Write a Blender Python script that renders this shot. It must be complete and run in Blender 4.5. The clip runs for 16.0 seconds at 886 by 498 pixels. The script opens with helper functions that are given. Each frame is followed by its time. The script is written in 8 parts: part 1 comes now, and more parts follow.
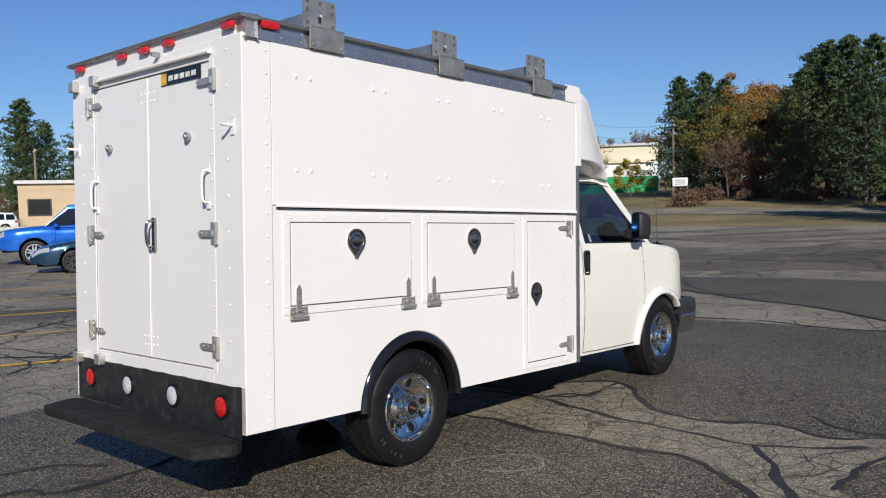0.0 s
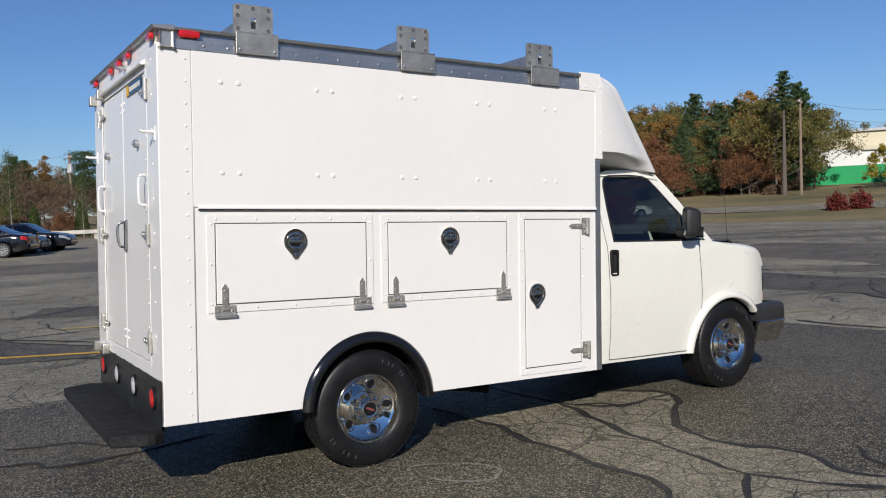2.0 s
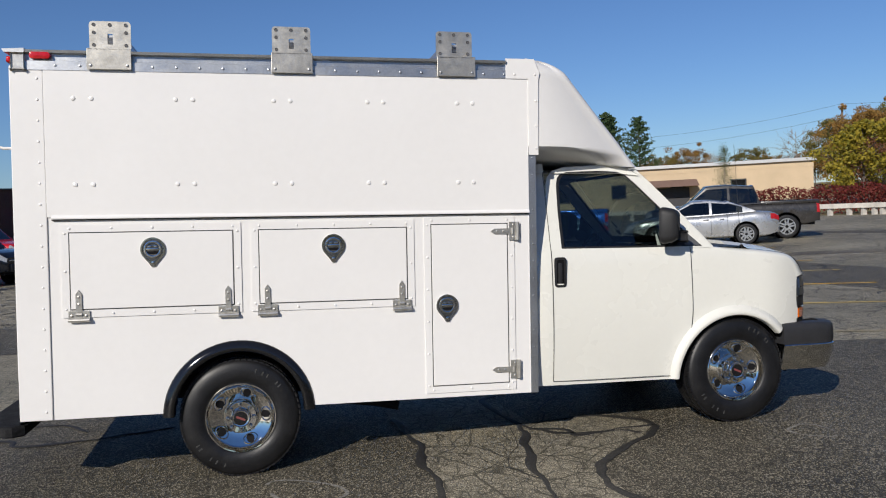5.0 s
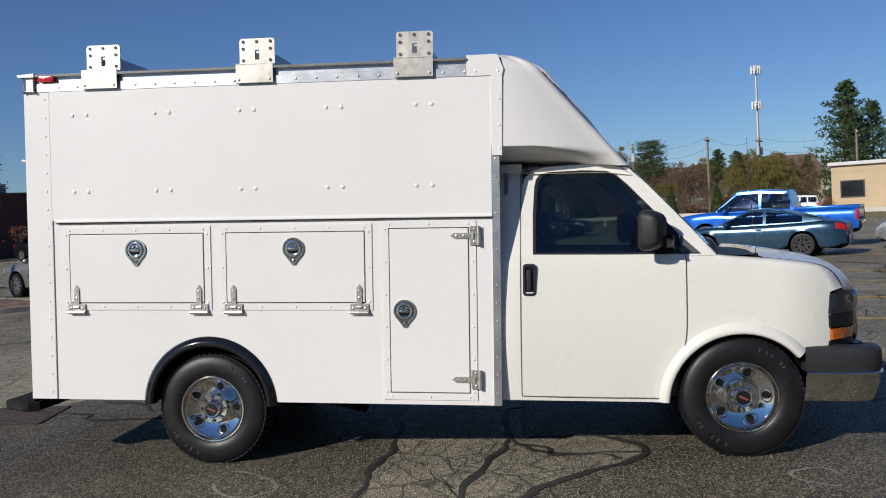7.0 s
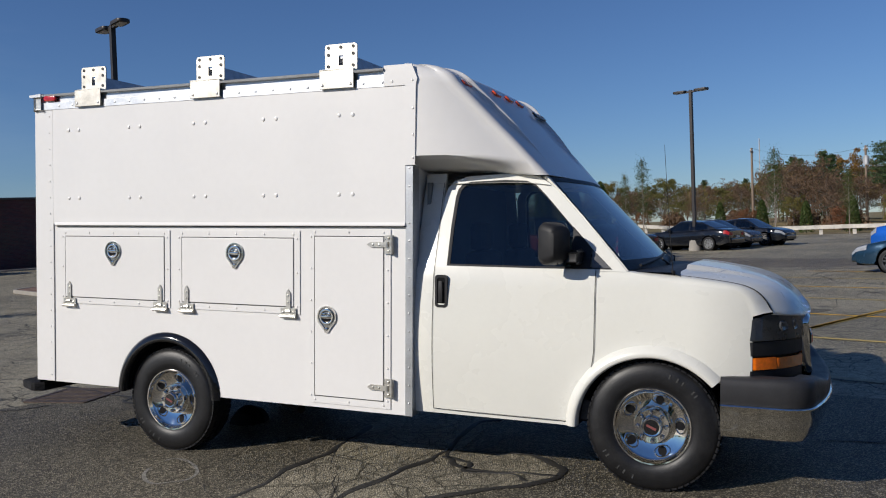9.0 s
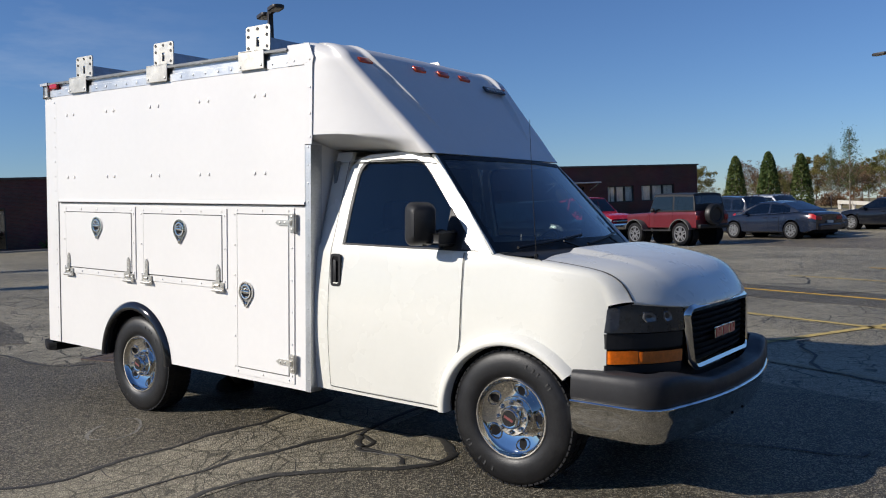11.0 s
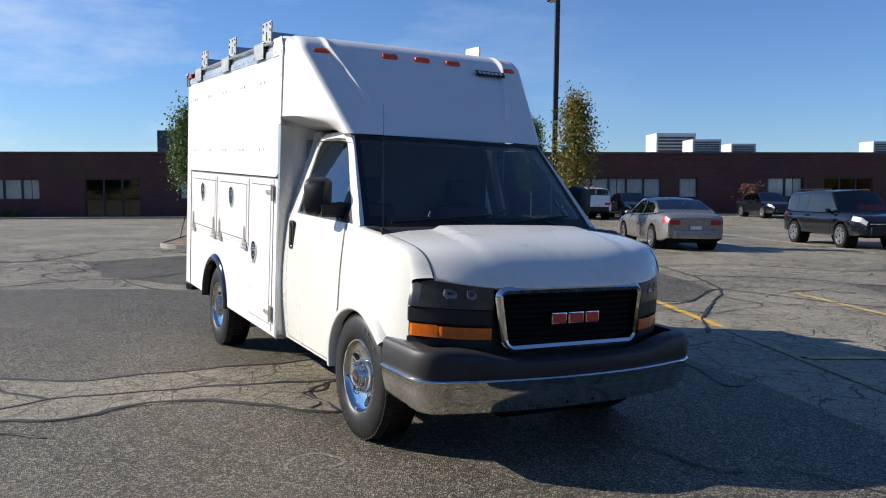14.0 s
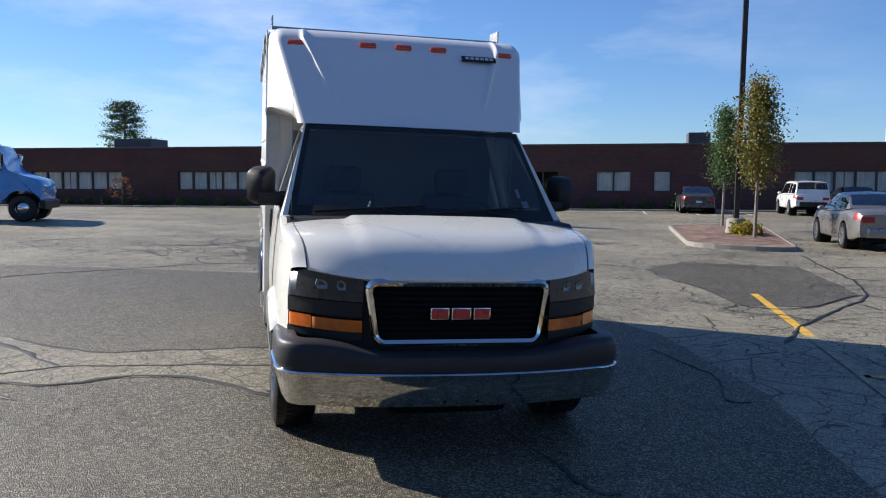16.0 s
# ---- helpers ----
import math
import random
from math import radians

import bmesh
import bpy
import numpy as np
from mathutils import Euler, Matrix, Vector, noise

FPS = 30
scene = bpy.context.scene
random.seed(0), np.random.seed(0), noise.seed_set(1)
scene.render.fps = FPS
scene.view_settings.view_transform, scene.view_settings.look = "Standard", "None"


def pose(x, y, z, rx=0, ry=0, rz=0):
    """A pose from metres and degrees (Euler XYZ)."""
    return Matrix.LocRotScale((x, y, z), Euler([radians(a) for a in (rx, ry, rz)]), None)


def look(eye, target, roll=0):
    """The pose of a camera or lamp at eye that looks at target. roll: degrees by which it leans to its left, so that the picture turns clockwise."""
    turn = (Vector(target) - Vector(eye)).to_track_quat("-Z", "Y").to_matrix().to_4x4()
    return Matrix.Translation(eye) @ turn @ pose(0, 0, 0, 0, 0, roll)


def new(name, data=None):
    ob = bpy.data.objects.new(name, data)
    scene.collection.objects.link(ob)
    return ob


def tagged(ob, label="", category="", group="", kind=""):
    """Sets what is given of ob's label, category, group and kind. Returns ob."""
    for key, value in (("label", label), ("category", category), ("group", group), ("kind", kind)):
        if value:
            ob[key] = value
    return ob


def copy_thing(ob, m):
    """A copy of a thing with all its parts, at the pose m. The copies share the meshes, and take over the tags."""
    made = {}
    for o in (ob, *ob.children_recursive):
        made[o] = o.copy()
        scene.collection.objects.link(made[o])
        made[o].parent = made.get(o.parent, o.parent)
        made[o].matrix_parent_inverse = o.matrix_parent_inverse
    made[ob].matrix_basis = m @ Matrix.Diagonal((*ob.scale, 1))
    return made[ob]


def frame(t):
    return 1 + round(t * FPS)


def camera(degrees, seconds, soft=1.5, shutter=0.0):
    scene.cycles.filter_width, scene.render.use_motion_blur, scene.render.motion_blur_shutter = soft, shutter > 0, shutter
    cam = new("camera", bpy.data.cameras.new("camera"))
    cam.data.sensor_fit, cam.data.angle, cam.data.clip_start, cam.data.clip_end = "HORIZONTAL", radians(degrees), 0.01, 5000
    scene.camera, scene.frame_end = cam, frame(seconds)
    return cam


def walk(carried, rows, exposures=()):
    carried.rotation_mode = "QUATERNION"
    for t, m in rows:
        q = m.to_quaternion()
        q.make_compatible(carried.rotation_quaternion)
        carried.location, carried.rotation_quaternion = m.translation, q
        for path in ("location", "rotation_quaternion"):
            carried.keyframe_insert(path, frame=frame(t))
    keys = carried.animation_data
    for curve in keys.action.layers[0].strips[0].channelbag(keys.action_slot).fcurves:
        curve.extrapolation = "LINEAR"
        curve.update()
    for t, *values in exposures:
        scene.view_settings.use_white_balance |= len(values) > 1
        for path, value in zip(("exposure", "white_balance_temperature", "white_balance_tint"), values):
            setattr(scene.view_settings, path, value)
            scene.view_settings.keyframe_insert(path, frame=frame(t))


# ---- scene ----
cam = camera(56.0, 16.0, 1.1)
PATH = [
    (0, (-3.902, -4.757, 1.73), (-2.412, -3.428, 1.619), -1.4),
    (0.5, (-3.581, -5.087, 1.735), (-2.186, -3.657, 1.628), -2.0),
    (1, (-3.189, -5.312, 1.724), (-1.911, -3.777, 1.617), -2.1),
    (1.5, (-2.802, -5.573, 1.7), (-1.639, -3.949, 1.598), -1.8),
    (2, (-2.405, -5.816, 1.696), (-1.35, -4.12, 1.591), -2.2),
    (2.5, (-1.964, -5.962, 1.71), (-1.0, -4.213, 1.596), -2.1),
    (3, (-1.529, -6.149, 1.701), (-0.676, -4.344, 1.572), -1.4),
    (3.5, (-1.093, -6.265, 1.706), (-0.36, -4.409, 1.566), -1.5),
    (4, (-0.644, -6.319, 1.733), (0.016, -4.437, 1.584), -1.6),
    (4.5, (-0.172, -6.431, 1.694), (0.351, -4.505, 1.57), -2.5),
    (5, (0.289, -6.469, 1.682), (0.681, -4.511, 1.582), -2.9),
    (5.2, (0.44, -6.459, 1.674), (0.807, -4.496, 1.584), -2.7),
    (7.3, (2.726, -6.365, 1.63), (2.35, -4.402, 1.554), -3.1),
    (7.5, (2.919, -6.321, 1.636), (2.485, -4.369, 1.562), -3.1),
    (8, (3.387, -6.206, 1.612), (2.851, -4.28, 1.542), -3.1),
    (8.5, (3.868, -6.084, 1.586), (3.221, -4.193, 1.525), -2.5),
    (9, (4.314, -5.884, 1.584), (3.542, -4.04, 1.537), -2.1),
    (9.2, (4.48, -5.775, 1.622), (3.665, -3.95, 1.562), -2.1),
    (11.3, (6.28, -4.73, 1.545), (5.023, -3.177, 1.443), -1.4),
    (11.5, (6.469, -4.663, 1.55), (5.171, -3.145, 1.438), -1.1),
    (12, (6.859, -4.345, 1.528), (5.452, -2.931, 1.397), -0.1),
    (12.5, (7.263, -4.053, 1.511), (5.762, -2.738, 1.378), 0.7),
    (13, (7.635, -3.745, 1.502), (6.049, -2.533, 1.382), 0.6),
    (13.5, (7.917, -3.347, 1.52), (6.245, -2.256, 1.402), 0.8),
    (14, (8.188, -2.915, 1.502), (6.436, -1.959, 1.37), 0.7),
    (14.5, (8.389, -2.48, 1.506), (6.578, -1.645, 1.351), 0.7),
    (15, (8.568, -2.049, 1.528), (6.712, -1.321, 1.364), 0.4),
    (15.5, (8.693, -1.574, 1.513), (6.788, -0.985, 1.356), 0.1),
    (16, (8.727, -1.086, 1.508), (6.784, -0.639, 1.351), 1.0),
]
walk(cam, [(t, look(eye, target, roll)) for t, eye, target, roll in PATH],
     [(0, 0.05), (2.5, -0.03), (5, -0.1), (8, -0.2), (9.2, -0.2), (11.3, 0.17), (12.5, 0.34), (14, 0.55), (16, 0.66)])

# ---- daylight ----
SUN_AZ, SUN_EL = radians(231.8), radians(29.2)
world = bpy.data.worlds.new("sky")
scene.world = world
world.use_nodes = True
wn = world.node_tree
sky = wn.nodes.new("ShaderNodeTexSky")
sky.sky_type = "NISHITA"
sky.sun_disc = False
sky.sun_elevation = SUN_EL
sky.sun_rotation = (math.pi / 2 - SUN_AZ) % (2 * math.pi)
sky.air_density, sky.dust_density, sky.ozone_density = 1.0, 0.0, 4.0
wn.nodes["Background"].inputs["Strength"].default_value = 0.072
tint = wn.nodes.new("ShaderNodeVectorMath")
tint.operation = "MULTIPLY"
tint.inputs[1].default_value = (0.74, 0.92, 1.23)
wn.links.new(sky.outputs[0], tint.inputs[0])
# thin cirrus in the west
way = wn.nodes.new("ShaderNodeTexCoord")
stretch = wn.nodes.new("ShaderNodeMapping")
stretch.inputs["Scale"].default_value, stretch.inputs["Rotation"].default_value = (1.6, 2.4, 9.0), (0.25, 0.1, 0.0)
wisp = wn.nodes.new("ShaderNodeTexNoise")
wisp.inputs["Scale"].default_value, wisp.inputs["Detail"].default_value, wisp.inputs["Roughness"].default_value = 1.5, 7.0, 0.6
wn.links.new(way.outputs["Generated"], stretch.inputs["Vector"]), wn.links.new(stretch.outputs[0], wisp.inputs["Vector"])
split = wn.nodes.new("ShaderNodeSeparateXYZ")
wn.links.new(way.outputs["Generated"], split.inputs[0])


def sky_range(value, a, b, c, d):
    r = wn.nodes.new("ShaderNodeMapRange")
    for name_, v in (("From Min", a), ("From Max", b), ("To Min", c), ("To Max", d)):
        r.inputs[name_].default_value = v
    wn.links.new(value, r.inputs["Value"])
    return r.outputs[0]


def sky_times(a, b):
    m = wn.nodes.new("ShaderNodeMath")
    m.operation = "MULTIPLY"
    wn.links.new(a, m.inputs[0]), wn.links.new(b, m.inputs[1])
    return m.outputs[0]


veil = sky_times(sky_times(sky_range(wisp.outputs["Fac"], 0.48, 0.78, 0.0, 0.5), sky_range(split.outputs["X"], -0.72, -0.97, 0.0, 1.0)), sky_range(split.outputs["Z"], 0.5, 0.2, 0.0, 1.0))
cloud = wn.nodes.new("ShaderNodeMix")
cloud.data_type = "RGBA"
cloud.inputs[7].default_value = (8.0, 8.8, 10.0, 1)
wn.links.new(veil, cloud.inputs[0]), wn.links.new(tint.outputs[0], cloud.inputs[6])
wn.links.new(cloud.outputs[2], wn.nodes["Background"].inputs["Color"])
sun_data = bpy.data.lights.new("sun", "SUN")
sun_data.energy, sun_data.angle, sun_data.color = 5.0, radians(0.55), (1.0, 0.94, 0.86)
sun = new("sun", sun_data)
toward = Vector((math.cos(SUN_AZ) * math.cos(SUN_EL), math.sin(SUN_AZ) * math.cos(SUN_EL), math.sin(SUN_EL)))
sun.matrix_world = look(toward * 60, (0, 0, 0))

# ---- materials ----
def material(name, color, rough=0.5, metal=0.0, vary=0.12, scale=3.0, grain=60.0, grain_amount=0.06, bump=0.0, bump_scale=120.0, coat=0.0,
             second=None, spread=0.5, per_piece=0.0, dirt=None, specular=0.5):
    """A surface whose colour drifts at two scales, with a fine relief; second: a colour that comes in by large patches."""
    m = bpy.data.materials.new(name)
    m.use_nodes = True
    t = m.node_tree
    n, l = t.nodes, t.links
    bsdf = n["Principled BSDF"]
    bsdf.inputs["Roughness"].default_value = rough
    bsdf.inputs["Metallic"].default_value = metal
    bsdf.inputs["Coat Weight"].default_value = coat
    bsdf.inputs["Coat Roughness"].default_value = 0.06
    bsdf.inputs["Specular IOR Level"].default_value = specular
    pos = n.new("ShaderNodeTexCoord").outputs["Object"]

    def field(size, detail=4.0, rough_=0.6):
        f = n.new("ShaderNodeTexNoise")
        f.inputs["Scale"].default_value, f.inputs["Detail"].default_value, f.inputs["Roughness"].default_value = size, detail, rough_
        l.new(pos, f.inputs["Vector"])
        return f.outputs["Fac"]

    def ramp(value, low, high, out0, out1):
        r = n.new("ShaderNodeMapRange")
        r.inputs["From Min"].default_value, r.inputs["From Max"].default_value = low, high
        r.inputs["To Min"].default_value, r.inputs["To Max"].default_value = out0, out1
        l.new(value, r.inputs["Value"])
        return r.outputs["Result"]

    def mix(a, b, fac, mode="MIX"):
        x = n.new("ShaderNodeMix")
        x.data_type, x.blend_type = "RGBA", mode
        for sock, v in ((x.inputs[6], a), (x.inputs[7], b), (x.inputs[0], fac)):
            if isinstance(v, bpy.types.NodeSocket):
                l.new(v, sock)
            elif isinstance(v, (int, float)):
                sock.default_value = v
            else:
                sock.default_value = (*v, 1)
        return x.outputs[2]

    big, fine = field(scale), field(grain, 2.0)
    c = mix(color, second, ramp(big, 0.5 - 0.1 - 0.2 * (1 - spread), 0.5 + 0.1 + 0.2 * (1 - spread), 0, 1)) if second else mix(color, color, 0.0)
    tone = ramp(big, 0.3, 0.7, 1 - vary, 1 + vary)
    tone2 = ramp(fine, 0.3, 0.7, 1 - grain_amount, 1 + grain_amount)
    mul = n.new("ShaderNodeMath")
    mul.operation = "MULTIPLY"
    l.new(tone, mul.inputs[0]), l.new(tone2, mul.inputs[1])
    out = mul.outputs[0]
    if per_piece:
        info = n.new("ShaderNodeObjectInfo")
        mul2 = n.new("ShaderNodeMath")
        mul2.operation = "MULTIPLY"
        l.new(out, mul2.inputs[0]), l.new(ramp(info.outputs["Random"], 0, 1, 1 - per_piece, 1 + per_piece), mul2.inputs[1])
        out = mul2.outputs[0]
    v = n.new("ShaderNodeVectorMath")
    v.operation = "SCALE"
    l.new(c, v.inputs[0]), l.new(out, v.inputs["Scale"])
    col = v.outputs[0]
    if dirt:
        col = mix(col, dirt, ramp(field(scale * 1.7 + 0.9, 6.0, 0.7), 0.52, 0.75, 0, 0.7))
    l.new(col, bsdf.inputs["Base Color"])
    l.new(ramp(field(scale * 2.3), 0.3, 0.7, max(rough - min(0.06, rough * 0.5), 0.01), min(rough + min(0.06, rough * 0.5), 1)), bsdf.inputs["Roughness"])
    if bump:
        b = n.new("ShaderNodeBump")
        b.inputs["Strength"].default_value, b.inputs["Distance"].default_value = 1.0, bump
        l.new(field(bump_scale, 3.0), b.inputs["Height"])
        l.new(b.outputs[0], bsdf.inputs["Normal"])
    return m


def glass(name, tint, gloss=0.03):
    m = bpy.data.materials.new(name)
    m.use_nodes = True
    n, l = m.node_tree.nodes, m.node_tree.links
    n.remove(n["Principled BSDF"])
    see, shine, side, mixer = n.new("ShaderNodeBsdfTransparent"), n.new("ShaderNodeBsdfGlossy"), n.new("ShaderNodeLayerWeight"), n.new("ShaderNodeMixShader")
    see.inputs[0].default_value = (*tint, 1)
    shine.inputs["Roughness"].default_value = gloss
    power, lift = n.new("ShaderNodeMath"), n.new("ShaderNodeMath")
    power.operation, lift.operation = "POWER", "MULTIPLY_ADD"
    power.inputs[1].default_value, lift.inputs[1].default_value, lift.inputs[2].default_value = 3.0, 0.92, 0.075
    side.inputs["Blend"].default_value = 0.5
    l.new(side.outputs["Facing"], power.inputs[0]), l.new(power.outputs[0], lift.inputs[0]), l.new(lift.outputs[0], mixer.inputs[0])
    l.new(see.outputs[0], mixer.inputs[1]), l.new(shine.outputs[0], mixer.inputs[2])
    l.new(mixer.outputs[0], n["Material Output"].inputs[0])
    return m


def asphalt(name, low, high, stone, scale, cracks=0.0, net=0.0):
    """Bitumen with pale stone chips, tone patches, and a net of hair cracks where it is old."""
    m = bpy.data.materials.new(name)
    m.use_nodes = True
    t = m.node_tree
    n, l = t.nodes, t.links
    bsdf = n["Principled BSDF"]
    bsdf.inputs["Roughness"].default_value = 0.6
    bsdf.inputs["Specular IOR Level"].default_value = 0.4
    bsdf.inputs["Specular Tint"].default_value = (1.0, 0.90, 0.76, 1)
    pos = n.new("ShaderNodeTexCoord").outputs["Object"]

    def noise_(size, detail, rough_=0.6):
        f = n.new("ShaderNodeTexNoise")
        f.inputs["Scale"].default_value, f.inputs["Detail"].default_value, f.inputs["Roughness"].default_value = size, detail, rough_
        l.new(pos, f.inputs["Vector"])
        return f

    def ramp(value, a, b, c, d):
        r = n.new("ShaderNodeMapRange")
        for k, v in (("From Min", a), ("From Max", b), ("To Min", c), ("To Max", d)):
            r.inputs[k].default_value = v
        l.new(value, r.inputs["Value"])
        return r.outputs[0]

    def mix(a, b, fac):
        x = n.new("ShaderNodeMix")
        x.data_type = "RGBA"
        for sock, v in ((x.inputs[6], a), (x.inputs[7], b), (x.inputs[0], fac)):
            if isinstance(v, bpy.types.NodeSocket):
                l.new(v, sock)
            else:
                sock.default_value = (*v, 1)
        return x.outputs[2]

    base = mix(low, high, ramp(noise_(scale, 7.0, 0.65).outputs["Fac"], 0.42, 0.60, 0, 1))
    mottle = n.new("ShaderNodeVectorMath")
    mottle.operation = "SCALE"
    l.new(base, mottle.inputs[0]), l.new(ramp(noise_(11.0, 5.0, 0.75).outputs["Fac"], 0.32, 0.68, 0.72, 1.28), mottle.inputs["Scale"])
    base = mottle.outputs[0]
    chip = n.new("ShaderNodeTexVoronoi")
    chip.inputs["Scale"].default_value = 105.0
    l.new(pos, chip.inputs["Vector"])
    bw = n.new("ShaderNodeRGBToBW")
    l.new(chip.outputs["Color"], bw.inputs[0])
    chipped = mix(base, stone, ramp(bw.outputs[0], 0.57, 0.70, 0, 0.85))
    chip2 = n.new("ShaderNodeTexVoronoi")
    chip2.inputs["Scale"].default_value = 170.0
    l.new(pos, chip2.inputs["Vector"])
    bw2 = n.new("ShaderNodeRGBToBW")
    l.new(chip2.outputs["Color"], bw2.inputs[0])
    chipped = mix(chipped, tuple(v * 0.35 for v in low), ramp(bw2.outputs[0], 0.25, 0.42, 0.6, 0))
    if cracks:
        warp = noise_(2.2, 3.0)
        add = n.new("ShaderNodeMixRGB")
        add.inputs[0].default_value = 0.12
        l.new(pos, add.inputs[1]), l.new(warp.outputs["Color"], add.inputs[2])
        for size, width in ((1.1, 0.012), (2.6, 0.022), (6.5, 0.034)):
            v = n.new("ShaderNodeTexVoronoi")
            v.feature = "DISTANCE_TO_EDGE"
            v.inputs["Scale"].default_value = size
            l.new(add.outputs[0], v.inputs["Vector"])
            line = ramp(v.outputs["Distance"], width * 0.3, width, cracks, 0)
            where = ramp(noise_(0.8 * size / 2.6, 2.0).outputs["Fac"], 0.42, 0.54, 0, 1)
            mul = n.new("ShaderNodeMath")
            mul.operation = "MULTIPLY"
            l.new(line, mul.inputs[0]), l.new(where, mul.inputs[1])
            chipped = mix(chipped, tuple(c * 0.25 for c in low), mul.outputs[0])
        if net:
            v = n.new("ShaderNodeTexVoronoi")
            v.feature = "DISTANCE_TO_EDGE"
            v.inputs["Scale"].default_value = net
            l.new(add.outputs[0], v.inputs["Vector"])
            chipped = mix(chipped, tuple(c * 0.3 for c in low), ramp(v.outputs["Distance"], 0.012, 0.035, 0.8, 0))
    l.new(chipped, bsdf.inputs["Base Color"])
    b = n.new("ShaderNodeBump")
    b.inputs["Distance"].default_value = 0.007
    l.new(chip.outputs["Distance"], b.inputs["Height"])
    l.new(b.outputs[0], bsdf.inputs["Normal"])
    return m


def leafy(name, a, b, c):
    """Leaves: each island takes its own tone between three colours, a little light passes through."""
    m = bpy.data.materials.new(name)
    m.use_nodes = True
    n, l = m.node_tree.nodes, m.node_tree.links
    bsdf = n["Principled BSDF"]
    bsdf.inputs["Roughness"].default_value = 0.6
    bsdf.inputs["Specular IOR Level"].default_value = 0.25
    geo, rnd = n.new("ShaderNodeNewGeometry"), n.new("ShaderNodeObjectInfo")
    ramp = n.new("ShaderNodeValToRGB")
    ramp.color_ramp.elements[0].color, ramp.color_ramp.elements[1].color = (*a, 1), (*c, 1)
    e = ramp.color_ramp.elements.new(0.55)
    e.color = (*b, 1)
    mixv = n.new("ShaderNodeMath")
    mixv.operation = "MULTIPLY_ADD"
    mixv.inputs[1].default_value, mixv.inputs[2].default_value = 0.7, 0.0
    l.new(geo.outputs["Random Per Island"], mixv.inputs[0])
    add = n.new("ShaderNodeMath")
    add.operation = "MULTIPLY_ADD"
    add.inputs[1].default_value = 0.3
    l.new(rnd.outputs["Random"], add.inputs[0]), l.new(mixv.outputs[0], add.inputs[2])
    l.new(add.outputs[0], ramp.inputs[0])
    l.new(ramp.outputs[0], bsdf.inputs["Base Color"])
    thin, mixer = n.new("ShaderNodeBsdfTranslucent"), n.new("ShaderNodeMixShader")
    mixer.inputs[0].default_value = 0.25
    l.new(ramp.outputs[0], thin.inputs[0])
    l.new(bsdf.outputs[0], mixer.inputs[1]), l.new(thin.outputs[0], mixer.inputs[2])
    l.new(mixer.outputs[0], n["Material Output"].inputs[0])
    return m


white_paint = material("white_paint", (0.745, 0.73, 0.705), 0.34, vary=0.02, scale=0.9, grain=18, grain_amount=0.01, bump=0.0003, bump_scale=6, coat=0.25)
cab_white = material("cab_white", (0.71, 0.70, 0.635), 0.28, vary=0.02, scale=1.0, grain=30, grain_amount=0.01, coat=0.5)
aluminium = material("aluminium", (0.50, 0.51, 0.52), 0.38, 0.9, vary=0.12, scale=4, grain=80, grain_amount=0.08, bump=0.0004, bump_scale=70)
galvanised = material("galvanised", (0.42, 0.43, 0.44), 0.45, 0.85, vary=0.18, scale=14, grain=120, grain_amount=0.1)
zinc = material("zinc", (0.56, 0.54, 0.49), 0.33, 0.75, vary=0.2, scale=18, grain=140, grain_amount=0.1)
zinc_warm = material("zinc_warm", (0.50, 0.475, 0.42), 0.42, 0.8, vary=0.2, scale=11, grain=120, grain_amount=0.1)
chrome = material("chrome", (0.70, 0.68, 0.64), 0.03, 1.0, vary=0.03, scale=6, grain=50, grain_amount=0.02)
bumper_chrome = material("bumper_chrome", (0.74, 0.73, 0.70), 0.10, 1.0, vary=0.06, scale=5, grain=90, grain_amount=0.05, dirt=(0.30, 0.29, 0.27))
black_gloss = material("black_gloss", (0.009, 0.009, 0.010), 0.10, vary=0.2, coat=0.3)
black_paint = material("black_paint", (0.016, 0.017, 0.019), 0.34, vary=0.25, scale=7, grain=70, grain_amount=0.2, bump=0.001, bump_scale=60, dirt=(0.06, 0.06, 0.06))
step_black = material("step_black", (0.017, 0.017, 0.018), 0.85, vary=0.3, scale=6, grain=60, grain_amount=0.3, bump=0.0015, bump_scale=90, dirt=(0.04, 0.04, 0.04), specular=0.15)
black_plastic = material("black_plastic", (0.018, 0.018, 0.019), 0.5, vary=0.15, scale=8, bump=0.0004, bump_scale=400, specular=0.3)
grey_plastic = material("grey_plastic", (0.028, 0.028, 0.030), 0.48, vary=0.12, scale=6, bump=0.0005, bump_scale=350, specular=0.35)
dark_void = material("dark_void", (0.006, 0.006, 0.007), 0.8, vary=0.2, specular=0.15)
rubber = material("rubber", (0.008, 0.008, 0.009), 0.44, vary=0.4, scale=7, grain=90, grain_amount=0.25, bump=0.0008, bump_scale=120, dirt=(0.018, 0.017, 0.016), specular=0.4)
red_lens = material("red_lens", (0.50, 0.012, 0.015), 0.15, vary=0.2, scale=30, coat=0.6, bump=0.0008, bump_scale=110)
amber_lens = material("amber_lens", (0.95, 0.185, 0.006), 0.15, vary=0.18, scale=24, coat=0.6, bump=0.0008, bump_scale=90)
clear_lens = material("clear_lens", (0.72, 0.74, 0.76), 0.1, 0.35, vary=0.2, scale=40, coat=0.8, bump=0.0008, bump_scale=110)
red_enamel = material("red_enamel", (0.50, 0.012, 0.024), 0.3, vary=0.1, coat=0.4)
car_lens = material("car_lens", (0.36, 0.37, 0.38), 0.22, 0.2, vary=0.3, scale=30, coat=0.4)
